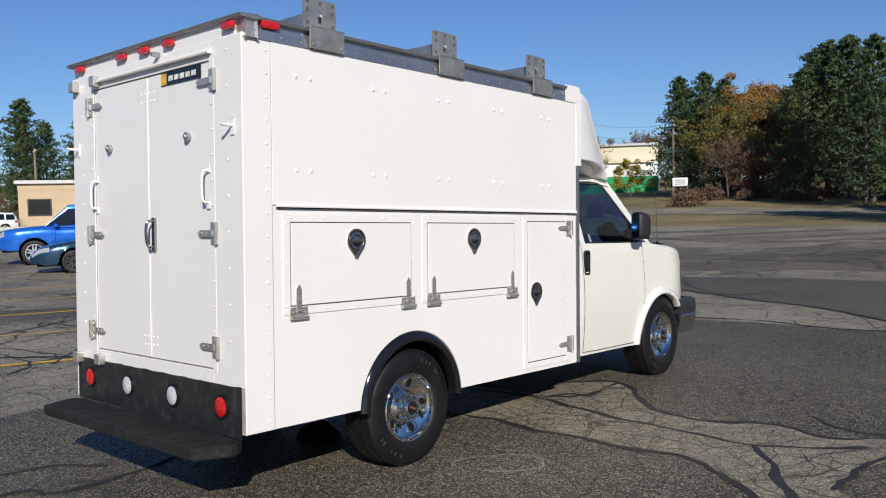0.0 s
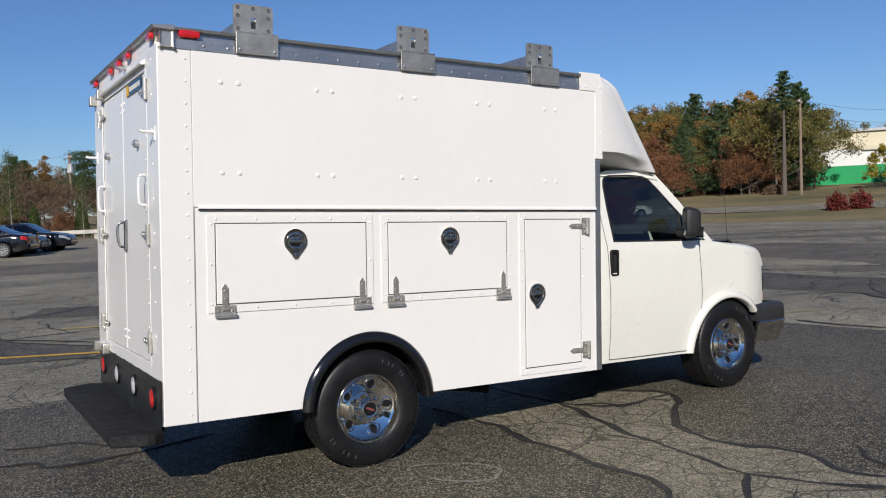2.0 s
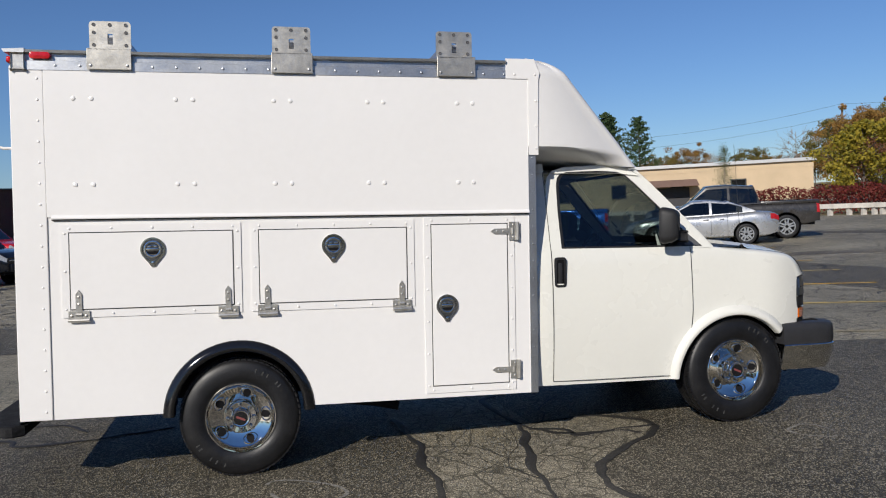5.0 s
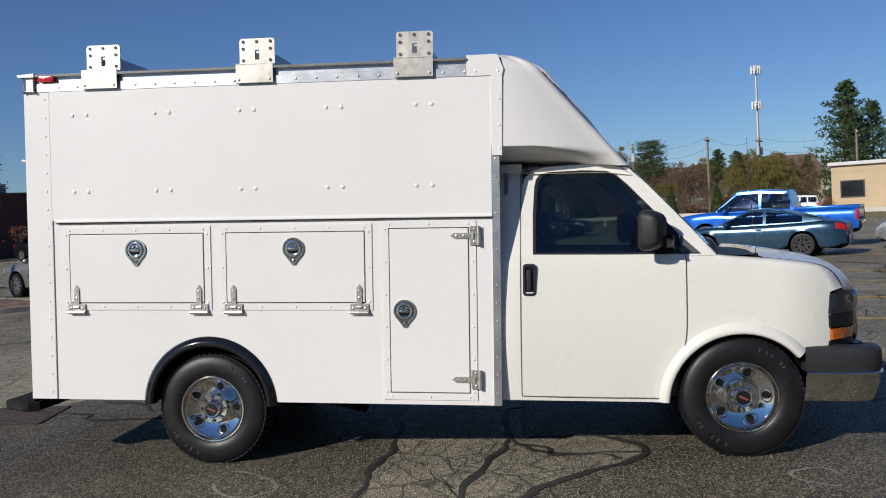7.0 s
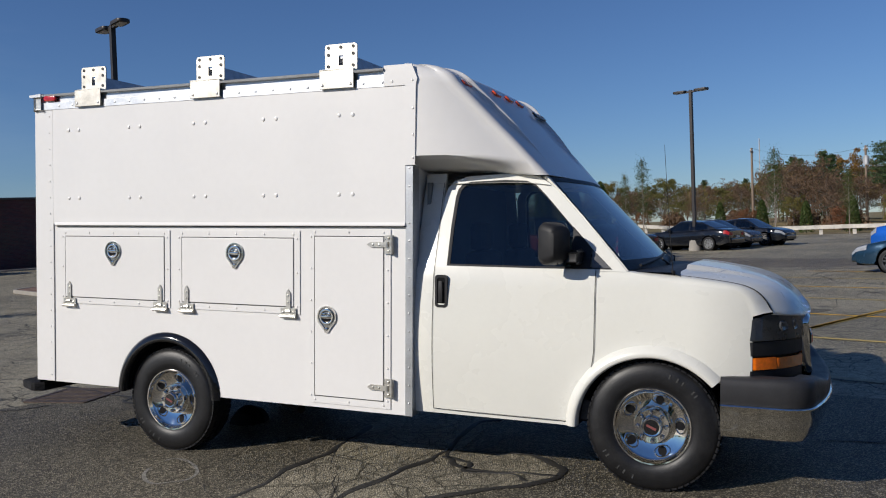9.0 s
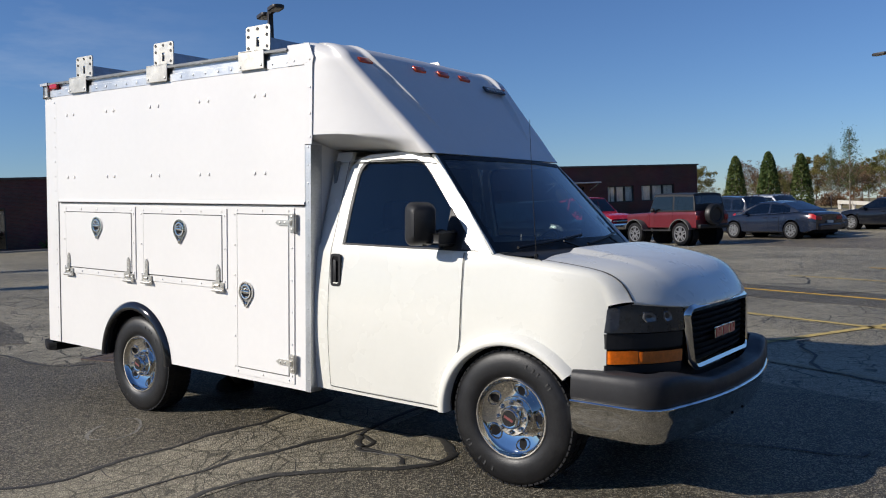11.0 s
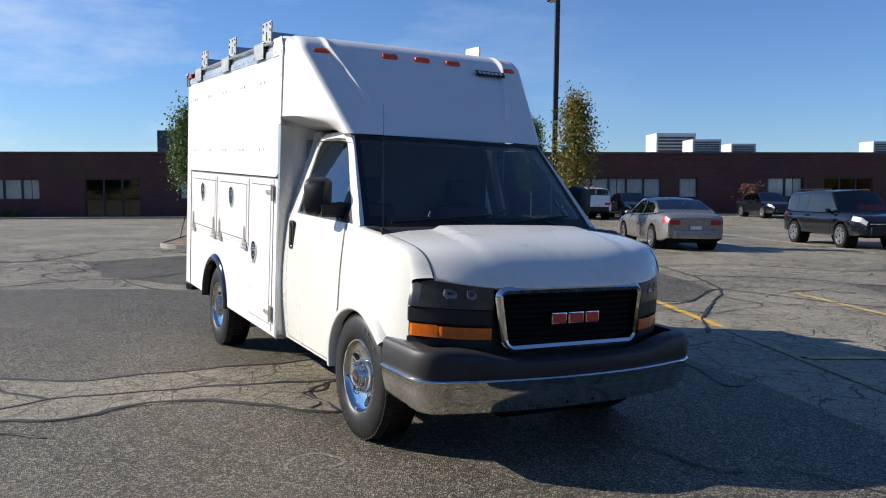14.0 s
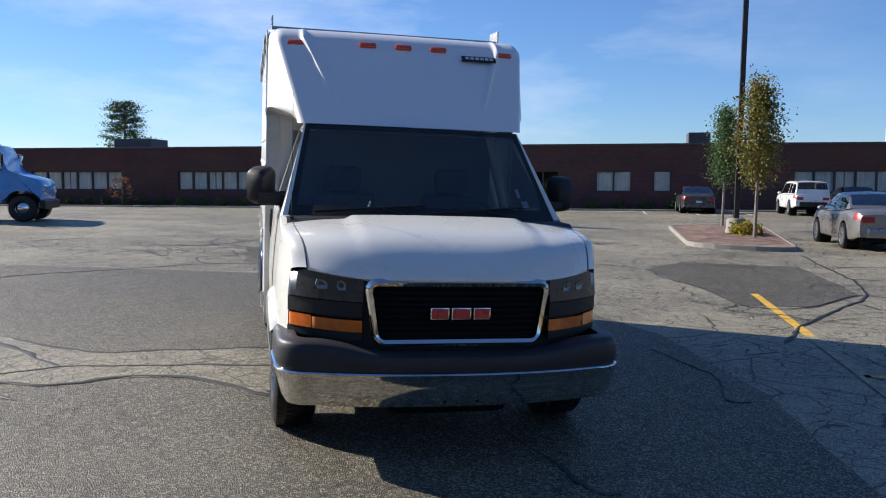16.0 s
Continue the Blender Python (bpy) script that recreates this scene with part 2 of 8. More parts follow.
lamp_glass = material("lamp_glass", (0.15, 0.155, 0.16), 0.18, 0.3, vary=0.3, scale=30, coat=0.4)
marker_lens = material("marker_lens", (0.70, 0.075, 0.01), 0.18, vary=0.2, scale=24, coat=0.6, bump=0.0008, bump_scale=90)
smoked_lens = material("smoked_lens", (0.026, 0.027, 0.028), 0.30, vary=0.3, scale=9, grain=60, grain_amount=0.2, coat=0.25)
amber_dark = material("amber_dark", (0.62, 0.125, 0.006), 0.2, vary=0.25, scale=14, coat=0.5, bump=0.0008, bump_scale=90)
latch_chrome = material("latch_chrome", (0.66, 0.66, 0.65), 0.10, 1.0, vary=0.1, scale=20)
latch_steel = material("latch_steel", (0.34, 0.34, 0.335), 0.22, 1.0, vary=0.2, scale=12)
seam_grey = material("seam_grey", (0.42, 0.41, 0.39), 0.7, vary=0.25, scale=5)
quarter_grey = material("quarter_grey", (0.10, 0.10, 0.10), 0.25, vary=0.1, coat=0.3)
shut_grey = material("shut_grey", (0.05, 0.05, 0.05), 0.8, vary=0.2)
pale_lining = material("pale_lining", (0.20, 0.21, 0.21), 0.8, vary=0.1, scale=2)
sticker = material("sticker", (0.13, 0.15, 0.17), 0.6, vary=0.2, scale=30)
paper = material("paper", (0.75, 0.75, 0.72), 0.9, vary=0.06)
dull_red = material("dull_red", (0.16, 0.042, 0.04), 0.5, vary=0.2)
yellow_paint = material("yellow_paint", (0.62, 0.36, 0.03), 0.7, vary=0.2, scale=5, grain=40, grain_amount=0.2, dirt=(0.12, 0.11, 0.10))
faded_yellow = material("faded_yellow", (0.46, 0.34, 0.11), 0.8, vary=0.25, scale=6, grain=50, grain_amount=0.3, dirt=(0.13, 0.12, 0.11))
worn_yellow = material("worn_yellow", (0.30, 0.26, 0.17), 0.85, vary=0.3, scale=6, grain=50, grain_amount=0.3, dirt=(0.15, 0.14, 0.12))
line_white = material("line_white", (0.6, 0.6, 0.57), 0.75, vary=0.2, scale=5, grain=40, grain_amount=0.25, dirt=(0.14, 0.13, 0.12))
cab_glass = glass("cab_glass", (0.50, 0.56, 0.54), 0.0)
door_tint = glass("door_tint", (0.34, 0.40, 0.38), 0.0)
tinted_glass = glass("tinted_glass", (0.16, 0.18, 0.18))
clear_glass = glass("clear_glass", (0.82, 0.85, 0.84))
sidewall_grey = material("sidewall_grey", (0.075, 0.075, 0.072), 0.8, vary=0.3, scale=30)
scuffed_rubber = material("scuffed_rubber", (0.034, 0.034, 0.033), 0.7, vary=0.5, scale=60)
seat_cloth = material("seat_cloth", (0.06, 0.06, 0.065), 0.9, vary=0.15, scale=10)
trim_grey = material("trim_grey", (0.09, 0.09, 0.095), 0.8, vary=0.12)
lot_old = asphalt("lot_old", (0.137, 0.124, 0.091), (0.33, 0.292, 0.208), (0.50, 0.45, 0.33), 0.22, 1.0)
lot_new = asphalt("lot_new", (0.037, 0.033, 0.0245), (0.072, 0.064, 0.046), (0.35, 0.31, 0.225), 0.3, 0.35)
lot_mid = asphalt("lot_mid", (0.085, 0.076, 0.056), (0.152, 0.134, 0.096), (0.34, 0.28, 0.205), 0.3, 0.6)
lot_patch = asphalt("lot_patch", (0.165, 0.148, 0.106), (0.255, 0.226, 0.160), (0.45, 0.40, 0.295), 0.9, 0.8, 9.0)
chalk = material("chalk", (0.19, 0.18, 0.155), 0.9, vary=0.4, scale=22, grain=80, grain_amount=0.4, dirt=(0.06, 0.055, 0.045))
tar = material("tar", (0.022, 0.020, 0.017), 0.65, vary=0.3, scale=6, grain=50, grain_amount=0.25, bump=0.002, bump_scale=60)

# ---- mesh helpers ----
def solid(name, bm, mat, parent=None, label="", smooth=False, at=None):
    """Links a bmesh as one mesh object."""
    me = bpy.data.meshes.new(name)
    bmesh.ops.recalc_face_normals(bm, faces=bm.faces)
    bm.to_mesh(me)
    bm.free()
    me.materials.append(mat)
    if smooth:
        me.polygons.foreach_set("use_smooth", [True] * len(me.polygons))
        me.set_sharp_from_angle(angle=radians(smooth if smooth is not True else 35))
    ob = new(name, me)
    if parent is not None:
        ob.parent = parent
    if at is not None:
        ob.matrix_basis = at
    if label:
        ob["label"] = label
    return ob


def part(name, bm, mat, parent, label="", smooth=False, at=None):
    return solid(name, bm, mat, parent, label, smooth, at)


def from_data(name, verts, faces, mat, parent=None, label="", smooth=False, at=None):
    me = bpy.data.meshes.new(name)
    me.from_pydata([tuple(v) for v in verts], [], [tuple(f) for f in faces])
    me.materials.append(mat)
    if smooth:
        me.polygons.foreach_set("use_smooth", [True] * len(me.polygons))
    ob = new(name, me)
    if parent is not None:
        ob.parent = parent
    if at is not None:
        ob.matrix_basis = at
    if label:
        ob["label"] = label
    return ob


def box(bm, x0, x1, y0, y1, z0, z1, bevel=0.0, m=None):
    vs = bmesh.ops.create_cube(bm, size=1)["verts"]
    for v in vs:
        v.co = Vector(((x0 + x1) / 2 + v.co.x * (x1 - x0), (y0 + y1) / 2 + v.co.y * (y1 - y0), (z0 + z1) / 2 + v.co.z * (z1 - z0)))
    if bevel:
        edges = list({e for v in vs for e in v.link_edges})
        got = bmesh.ops.bevel(bm, geom=edges, offset=bevel, segments=2, affect="EDGES", profile=0.5)
        vs = list({v for v in got["verts"]} | {v for v in vs if v.is_valid})
    if m is not None:
        bmesh.ops.transform(bm, matrix=m, verts=[v for v in vs if v.is_valid])
    return bm


def prism(bm, outline, lo, hi, axis="y", bevel=0.0):
    """Extrudes an outline; axis y: outline in (x, z); axis z: in (x, y); axis x: in (y, z)."""
    place = {"y": lambda p, d: (p[0], d, p[1]), "z": lambda p, d: (p[0], p[1], d), "x": lambda p, d: (d, p[0], p[1])}[axis]
    a, b = [bm.verts.new(place(p, lo)) for p in outline], [bm.verts.new(place(p, hi)) for p in outline]
    n = len(outline)
    faces = [bm.faces.new(a), bm.faces.new(b[::-1])]
    sides = [bm.faces.new((a[i], b[i], b[(i + 1) % n], a[(i + 1) % n])) for i in range(n)]
    if bevel:
        rim = {e for f in faces for e in f.edges}
        bmesh.ops.bevel(bm, geom=list(rim), offset=bevel, segments=2, affect="EDGES", profile=0.5)
    return bm


def ring(bm, outer, inner, lo, hi, axis="y"):
    """A flat frame between two outlines with as many points, extruded from lo to hi."""
    place = {"y": lambda p, d: (p[0], d, p[1]), "z": lambda p, d: (p[0], p[1], d), "x": lambda p, d: (d, p[0], p[1])}[axis]
    n = len(outer)
    o0, o1 = [bm.verts.new(place(p, lo)) for p in outer], [bm.verts.new(place(p, hi)) for p in outer]
    i0, i1 = [bm.verts.new(place(p, lo)) for p in inner], [bm.verts.new(place(p, hi)) for p in inner]
    for k in range(n):
        j = (k + 1) % n
        for q in ((o0[k], o0[j], i0[j], i0[k]), (o1[k], o1[j], i1[j], i1[k]), (o0[k], o0[j], o1[j], o1[k]), (i0[k], i0[j], i1[j], i1[k])):
            bm.faces.new(q)
    return bm


def grid(bm, rows, close=False):
    """Quads over rows of points."""
    vs = [[bm.verts.new(p) for p in r] for r in rows]
    w = len(vs[0])
    for a, b in zip(vs, vs[1:]):
        for k in range(w if close else w - 1):
            bm.faces.new((a[k], a[(k + 1) % w], b[(k + 1) % w], b[k]))
    return vs


def lathe(bm, profile, segments=32, m=None, axis="y"):
    """Turns (distance along the axis, radius) round the axis."""
    rows = []
    for k in range(segments):
        a = 2 * math.pi * k / segments
        rows.append([(d, r * math.cos(a), r * math.sin(a)) if axis == "x" else (r * math.cos(a), d, r * math.sin(a)) if axis == "y" else (r * math.cos(a), r * math.sin(a), d) for d, r in profile])
    rows.append(rows[0])
    made = grid(bm, rows)
    bmesh.ops.remove_doubles(bm, verts=[v for r in made for v in r], dist=1e-5)
    if m is not None:
        bmesh.ops.transform(bm, matrix=m, verts=bm.verts)
    return bm


def tube(bm, points, radius, sides=8, taper=None):
    """A round bar along points."""
    pts = [Vector(p) for p in points]
    rows = []
    up = Vector((0, 0, 1))
    for i, p in enumerate(pts):
        d = (pts[min(i + 1, len(pts) - 1)] - pts[max(i - 1, 0)]).normalized()
        side = d.cross(up if abs(d.z) < 0.95 else Vector((1, 0, 0))).normalized()
        other = d.cross(side)
        r = radius if taper is None else radius + (taper - radius) * i / (len(pts) - 1)
        rows.append([p + r * (math.cos(2 * math.pi * k / sides) * side + math.sin(2 * math.pi * k / sides) * other) for k in range(sides)])
    vs = grid(bm, rows, close=True)
    bm.faces.new(vs[0][::-1]), bm.faces.new(vs[-1])
    return bm


def knob(bm, x, y, z, r, out, h):
    """A low round rivet head; out: the direction that it stands proud in."""
    n = Vector(out).normalized()
    a = n.orthogonal().normalized()
    b = n.cross(a)
    rows = [[Vector((x, y, z)) + rr * (math.cos(k * math.pi / 4) * a + math.sin(k * math.pi / 4) * b) + hh * n for k in range(8)] for rr, hh in ((r, 0), (r * 0.8, h * 0.7), (r * 0.35, h))]
    vs = grid(bm, rows, close=True)
    bm.faces.new(vs[-1])
    return bm


def rounded(x0, x1, z0, z1, r, n=4):
    """The outline of a rectangle with round corners."""
    out = []
    for cx, cz, a0 in ((x1 - r, z1 - r, 0), (x0 + r, z1 - r, 90), (x0 + r, z0 + r, 180), (x1 - r, z0 + r, 270)):
        out += [(cx + r * math.cos(radians(a0 + 90 * k / n)), cz + r * math.sin(radians(a0 + 90 * k / n))) for k in range(n + 1)]
    return out


def thing(name, label, category, at=None, group="", kind=""):
    ob = new(name)
    ob.empty_display_size = 0.2
    if at is not None:
        ob.matrix_basis = at
    return tagged(ob, label, category, group, kind)


def smooth_line(points, steps=6):
    """A flowing line through points."""
    p = [Vector(q) for q in points]
    out = []
    for i in range(len(p) - 1):
        a, b, c, d = p[max(i - 1, 0)], p[i], p[i + 1], p[min(i + 2, len(p) - 1)]
        for k in range(steps):
            t = k / steps
            out.append(0.5 * (2 * b + (c - a) * t + (2 * a - 5 * b + 4 * c - d) * t * t + (3 * b - a - 3 * c + d) * t ** 3))
    return out + [p[-1]]


# ---- the ground ----
def lot_rise(x, y):
    """Height of the lot's surface: level round the truck, climbing a little northwards, and along the brick building,
    fitted to the camera's view.
    """
    u, n_ = 0.912 * x - 0.41 * y, 0.41 * x + 0.912 * y
    w = max(0.0, min(1.0, (-u - 25) / 14))
    west = 0.0152 * max(-60.0, min(60.0, n_)) * w * w * (3 - 2 * w)
    a, b = max(0.0, min(1.0, (27 - x) / 14)), max(0.0, min(1.0, (x + 14) / 10))
    return west + 0.005 * max(0.0, min(42.0, y - 22)) * a * b


def land(x, y):
    """Height of the land: beyond the lot's far edges the ground climbs a little."""
    e = max(0.0, x - 42 + 0.25 * max(0.0, y - 20)) if y < 70 else max(0.0, x - 30)
    rise = 0.036 * e * min(1.0, e / 25)
    hill = 7.0 * max(0.0, min(1.0, (x - 78) / 60)) if y < 110 else 0
    hill *= 1 - math.exp(-((y - 58) / 27) ** 2)
    return lot_rise(x, y) + min(rise, 3.0) + hill * (0.6 + 0.4 * noise.noise(Vector((x * 0.02, y * 0.02, 0))))


grass_mat = material("grass_ground", (0.13, 0.12, 0.045), 0.95, vary=0.3, scale=0.08, grain=3, grain_amount=0.3, second=(0.21, 0.15, 0.07), bump=0.03, bump_scale=8)
bm = bmesh.new()
ticks = [-2500, -1200, -600, -350, -220] + list(range(-160, 261, 10)) + [300, 360, 450, 600, 900, 1500, 2500]
grid(bm, [[(x, y, land(x, y) - (0.16 if lot_rise(x, y) else 0.03)) for x in ticks] for y in ticks])
tagged(solid("ground", bm, grass_mat, smooth=True), "dry autumn grass and leaf litter around the lot", "ground", kind="structure")

LOT = [(-75, -45), (60, -45), (46, -10), (43, 14), (37, 30), (34, 38), (29, 46.5), (21, 55), (11, 60.5), (0, 63.5), (-9, 66.5), (-22, 72), (-75, 72)]
bm = bmesh.new()
prism(bm, LOT, -0.4, 0.0, "z")
for k in range(-72, 60, 4):
    for way_, at_ in (((1, 0, 0), (k, 0, 0)), ((0, 1, 0), (0, k + 12, 0))):
        bmesh.ops.bisect_plane(bm, geom=bm.verts[:] + bm.edges[:] + bm.faces[:], plane_co=at_, plane_no=way_)
for v in bm.verts:
    v.co.z += lot_rise(v.co.x, v.co.y)
tagged(solid("parking_lot", bm, lot_old), "large worn grey asphalt parking lot with crack repairs", "parking lot", kind="structure")
lot = bpy.data.objects["parking_lot"]


def sheet(name, outline, mat, lift, wobble=0.06, label="", parent=None):
    """A thin irregular layer of paving on the lot."""
    pts = []
    for i, p in enumerate(outline):
        q = outline[(i + 1) % len(outline)]
        n = max(1, int(math.dist(p, q) / 0.4))
        for k in range(n):
            x, y = p[0] + (q[0] - p[0]) * k / n, p[1] + (q[1] - p[1]) * k / n
            s = wobble * noise.noise(Vector((x * 1.3, y * 1.3, 3))) + wobble * 0.5 * noise.noise(Vector((x * 4, y * 4, 7)))
            pts.append((x + s, y + wobble * noise.noise(Vector((x * 1.3, y * 1.3, 11)))))
    b = bmesh.new()
    prism(b, pts, lift - 0.02, lift, "z")
    bmesh.ops.triangulate(b, faces=[f for f in b.faces if len(f.verts) > 4])
    for v in b.verts:
        v.co.z += lot_rise(v.co.x, v.co.y)
    return part(name, b, mat, parent or lot, label)


sheet("asphalt_overlay", [(-5.0, -0.75), (-4.3, -0.2), (-2.8, -0.2), (-2.4, 0.6), (-2.0, 2.6), (1.0, 3.0), (3.4, 2.6), (6.9, 1.4), (7.3, -0.4), (7.3, -2.0), (8.6, -8), (10, -20), (-9, -20), (-7, -6)], lot_new, 0.004, 0.05, "darker newer asphalt")
sheet("asphalt_overlay", [(10.4, 2.0), (9.7, 0.6), (9.2, -0.6), (8.3, -1.8), (9.6, -9), (14, -9), (13.8, -0.4), (13.6, 1.3), (12.9, 3.3), (12, 12), (9, 13), (9.7, 6)], lot_new, 0.004, 0.2)
sheet("asphalt_overlay", [(-5.2, 5.9), (-6.6, 7.4), (-5.5, 9.3), (-2.7, 8.0), (-1.45, 7.4), (-0.6, 5.9), (-0.8, 5.1), (-2.5, 5.5)], lot_new, 0.004, 0.1)
sheet("asphalt_overlay", [(-5.4, -0.2), (-4.6, 0.5), (-6.5, 1.2), (-9.2, 2.0), (-11.5, 1.0), (-10.4, -1.2), (-7.2, -1.2)], lot_new, 0.004, 0.15)
sheet("asphalt_overlay", [(16, -6), (23, -7), (24, 2), (22, 12), (17, 12), (15.5, 3)], lot_mid, 0.004, 0.3)
sheet("asphalt_overlay", [(28, -12), (38, -12), (35, 3), (29, 4)], lot_mid, 0.004, 0.3)
sheet("asphalt_overlay", [(-1.2, 10.2), (4.2, 7.9), (4.9, 9.4), (-0.5, 11.9)], lot_new, 0.004, 0.12)
sheet("asphalt_overlay", [(-9, 27), (6, 21), (8, 26), (-6, 33)], lot_mid, 0.004, 0.2)
sheet("old_patch", [(1.05, 1.0), (1.14, -0.33), (1.2, -0.75), (1.15, -1.15), (1.18, -1.5), (1.17, -2.0), (1.2, -2.3), (1.0, -2.65), (0.8, -2.9), (0.42, -3.25), (0.0, -3.7), (-0.7, -4.3),
                    (-0.3, -4.9), (0.3, -4.3), (0.7, -3.7), (1.13, -3.28), (1.52, -3.26), (2.02, -3.38), (2.9, -4.1), (3.1, -3.8), (2.42, -3.25), (2.22, -2.85), (2.35, -2.5), (2.16, -2.1), (2.2, -1.58),
                    (2.66, -1.15), (2.95, -0.78), (2.66, -0.42), (2.1, -0.4), (2.0, 1.0)], lot_patch, 0.008, 0.03, "pale old asphalt laid bare, finely cracked")


# worn lanes: long uneven streaks of darker and paler surface across the open lot
lane = np.random.default_rng(8)
for k in range(26):
    cx, cy, ln, wd = 13 + 26 * lane.random(), -9 + 30 * lane.random(), 2.5 + 4.5 * lane.random(), 0.35 + 0.8 * lane.random()
    turn_ = radians(-24 + 16 * lane.normal())
    ring_ = [(cx + math.cos(a) * ln * math.cos(turn_) - math.sin(a) * wd * math.sin(turn_), cy + math.cos(a) * ln * math.sin(turn_) + math.sin(a) * wd * math.cos(turn_)) for a in [2 * math.pi * j / 9 for j in range(9)]]
    sheet("worn_streak", ring_, (lot_new, lot_mid, lot_patch, lot_mid)[k % 4], 0.0043 + 0.00012 * k, 0.35)


def crack_seal(points, width=0.05, mat=None):
    """A band of poured tar that wanders along a crack."""
    line = smooth_line([(x, y, 0) for x, y in points], 8)
    rows = []
    for i, p in enumerate(line):
        d = (line[min(i + 1, len(line) - 1)] - line[max(i - 1, 0)]).normalized()
        s = Vector((-d.y, d.x, 0))
        j = 0.05 * noise.noise(Vector((p.x * 2.6, p.y * 2.6, 0))) + 0.025 * noise.noise(Vector((p.x * 8, p.y * 8, 5)))
        w = width * (0.62 + 0.6 * noise.noise(Vector((p.x * 3, p.y * 3, 9)))) * (0.3 if i in (0, len(line) - 1) else 1)
        w = max(w, 0.008)
        c = p + s * j
        e = lot_rise(c.x, c.y)
        rows.append([(*(c - s * w).xy, e + 0.0085), (*(c - s * w * 0.7).xy, e + 0.0125), (*(c + s * w * 0.7).xy, e + 0.0125), (*(c + s * w).xy, e + 0.0085)])
    b = bmesh.new()
    grid(b, rows)
    part("crack_seal", b, mat or tar, lot, smooth=True)


for pts, w in (
    ([(1.14, 0.1), (1.14, -0.33), (1.2, -0.75), (1.14, -1.15), (1.18, -1.48), (1.16, -2.0), (1.2, -2.3), (1.02, -2.65), (0.82, -2.89), (0.42, -3.23)], 0.05),
    ([(2.1, 0.5), (1.92, 0.35), (2.0, -0.44), (1.93, -0.95), (1.8, -1.5), (1.75, -2.1), (1.72, -2.5), (1.9, -2.86), (2.1, -3.2)], 0.05),
    ([(2.1, -0.47), (2.66, -0.42), (2.95, -0.78), (2.66, -1.15), (2.2, -1.58), (2.16, -2.08), (2.35, -2.52), (2.2, -2.86), (2.42, -3.25)], 0.05),
    ([(2.0, -0.44), (2.24, -0.81), (2.69, -0.84), (2.93, -0.82)], 0.035), ([(2.04, -0.61), (2.29, -0.7), (2.3, -0.88), (2.61, -0.87), (2.75, -1.0)], 0.035),
    ([(1.74, -2.58), (1.32, -2.83), (0.9, -3.1), (0.3, -3.6), (-0.4, -4.1)], 0.06), ([(2.9, -3.9), (2.02, -3.35), (1.52, -3.26), (1.13, -3.28)], 0.045), ([(2.72, -2.63), (2.49, -2.98), (2.46, -3.24)], 0.03),
    ([(7.3, 1.0), (7.27, 0.5), (7.45, -0.39), (7.3, -1.26), (7.36, -2.0), (8.2, -5)], 0.05), ([(10.4, 2.0), (9.7, 0.6), (9.2, -0.64), (8.25, -1.8), (7.4, -2.2)], 0.06), ([(12.9, 3.3), (11.3, 2.4), (10.2, 1.2), (10.9, 0.6)], 0.05),
    ([(-6.5, -1.0), (-5.0, -0.75), (-4.3, -0.16), (-2.8, -0.26), (-2.4, 0.07)], 0.05), ([(-7.3, 0.2), (-8.7, 1.34), (-10.2, 2.3), (-11.2, 2.2)], 0.05),
    ([(-4.4, -5), (-5.1, -4.3), (-5.7, -3.2), (-6.6, -1.9), (-6.6, -0.74), (-7.3, 0.2)], 0.045), ([(-10.7, -3.7), (-11.1, -2), (-13.6, -0.35), (-13.9, 1)], 0.05), ([(-6.6, -1.9), (-7.9, -2.1), (-8.4, -1.4), (-9.6, -1.5)], 0.05),
    ([(-8.0, 11.2), (-5.4, 9.8), (-3.4, 8.8), (-1.45, 7.47), (-0.41, 6.23), (0.69, 4.9), (1.6, 4.0)], 0.07), ([(-4.2, 5.6), (-2.54, 5.51), (-0.7, 5.12), (-0.51, 5.86), (-1.45, 7.47), (0.6, 7.8), (2.2, 8.6)], 0.045),
    ([(1.73, 2.52), (2.5, 2.52), (2.8, 2.53), (3.5, 2.22), (3.6, 2.34)], 0.02), ([(-3.4, 8.8), (-2.3, 10.2), (-0.6, 10.6), (0.4, 11.8)], 0.05), ([(-5.4, 9.8), (-4.8, 11.8), (-2.9, 12.6), (-2.6, 14.4), (-0.2, 15.3)], 0.05), ([(-9, 4.5), (-7.2, 4.9), (-5.2, 5.9), (-4.2, 5.6)], 0.045),
    ([(-2.0, 1.1), (-1.57, 0.98), (-1.3, 0.66)], 0.035), ([(-3.4, 1.0), (-2.0, 0.62), (-1.74, 0.39), (-1.16, 0.4), (-0.6, 0.55)], 0.05), ([(4.8, 13.5), (3.6, 12.2), (3.9, 10.8), (2.9, 9.7)], 0.05), ([(14.5, 6), (16, 4.2), (17.8, 4.8), (20, 3.2), (24, 3.8)], 0.07), ([(15, -2), (17, -1.2), (18.3, 0.6), (17.8, 4.8)], 0.06),
    ([(22, 9), (20.5, 12), (21.7, 15), (20, 18)], 0.07), ([(10.5, 9), (9.0, 11.5), (9.8, 14), (8.3, 16)], 0.06), ([(26, 2), (27.5, 5), (26.4, 8.5), (28.5, 12)], 0.07), ([(-15, -6), (-13.4, -5.2), (-11.9, -6.2), (-10.4, -5.5)], 0.05),
):
    crack_seal(pts, w * (0.5 if pts[0][1] > 3 else 0.55 if pts[0][0] < -4 else 0.8))

# parking stall lines run at this slant; k counts stalls away from the truck
SLANT = Vector((0.912, -0.41, 0))
ACROSS = Vector((0.41, 0.912, 0))


def stall_point(u, n):
    """A place in the lot from its distance along the stalls and across them."""
    return SLANT * u + ACROSS * n


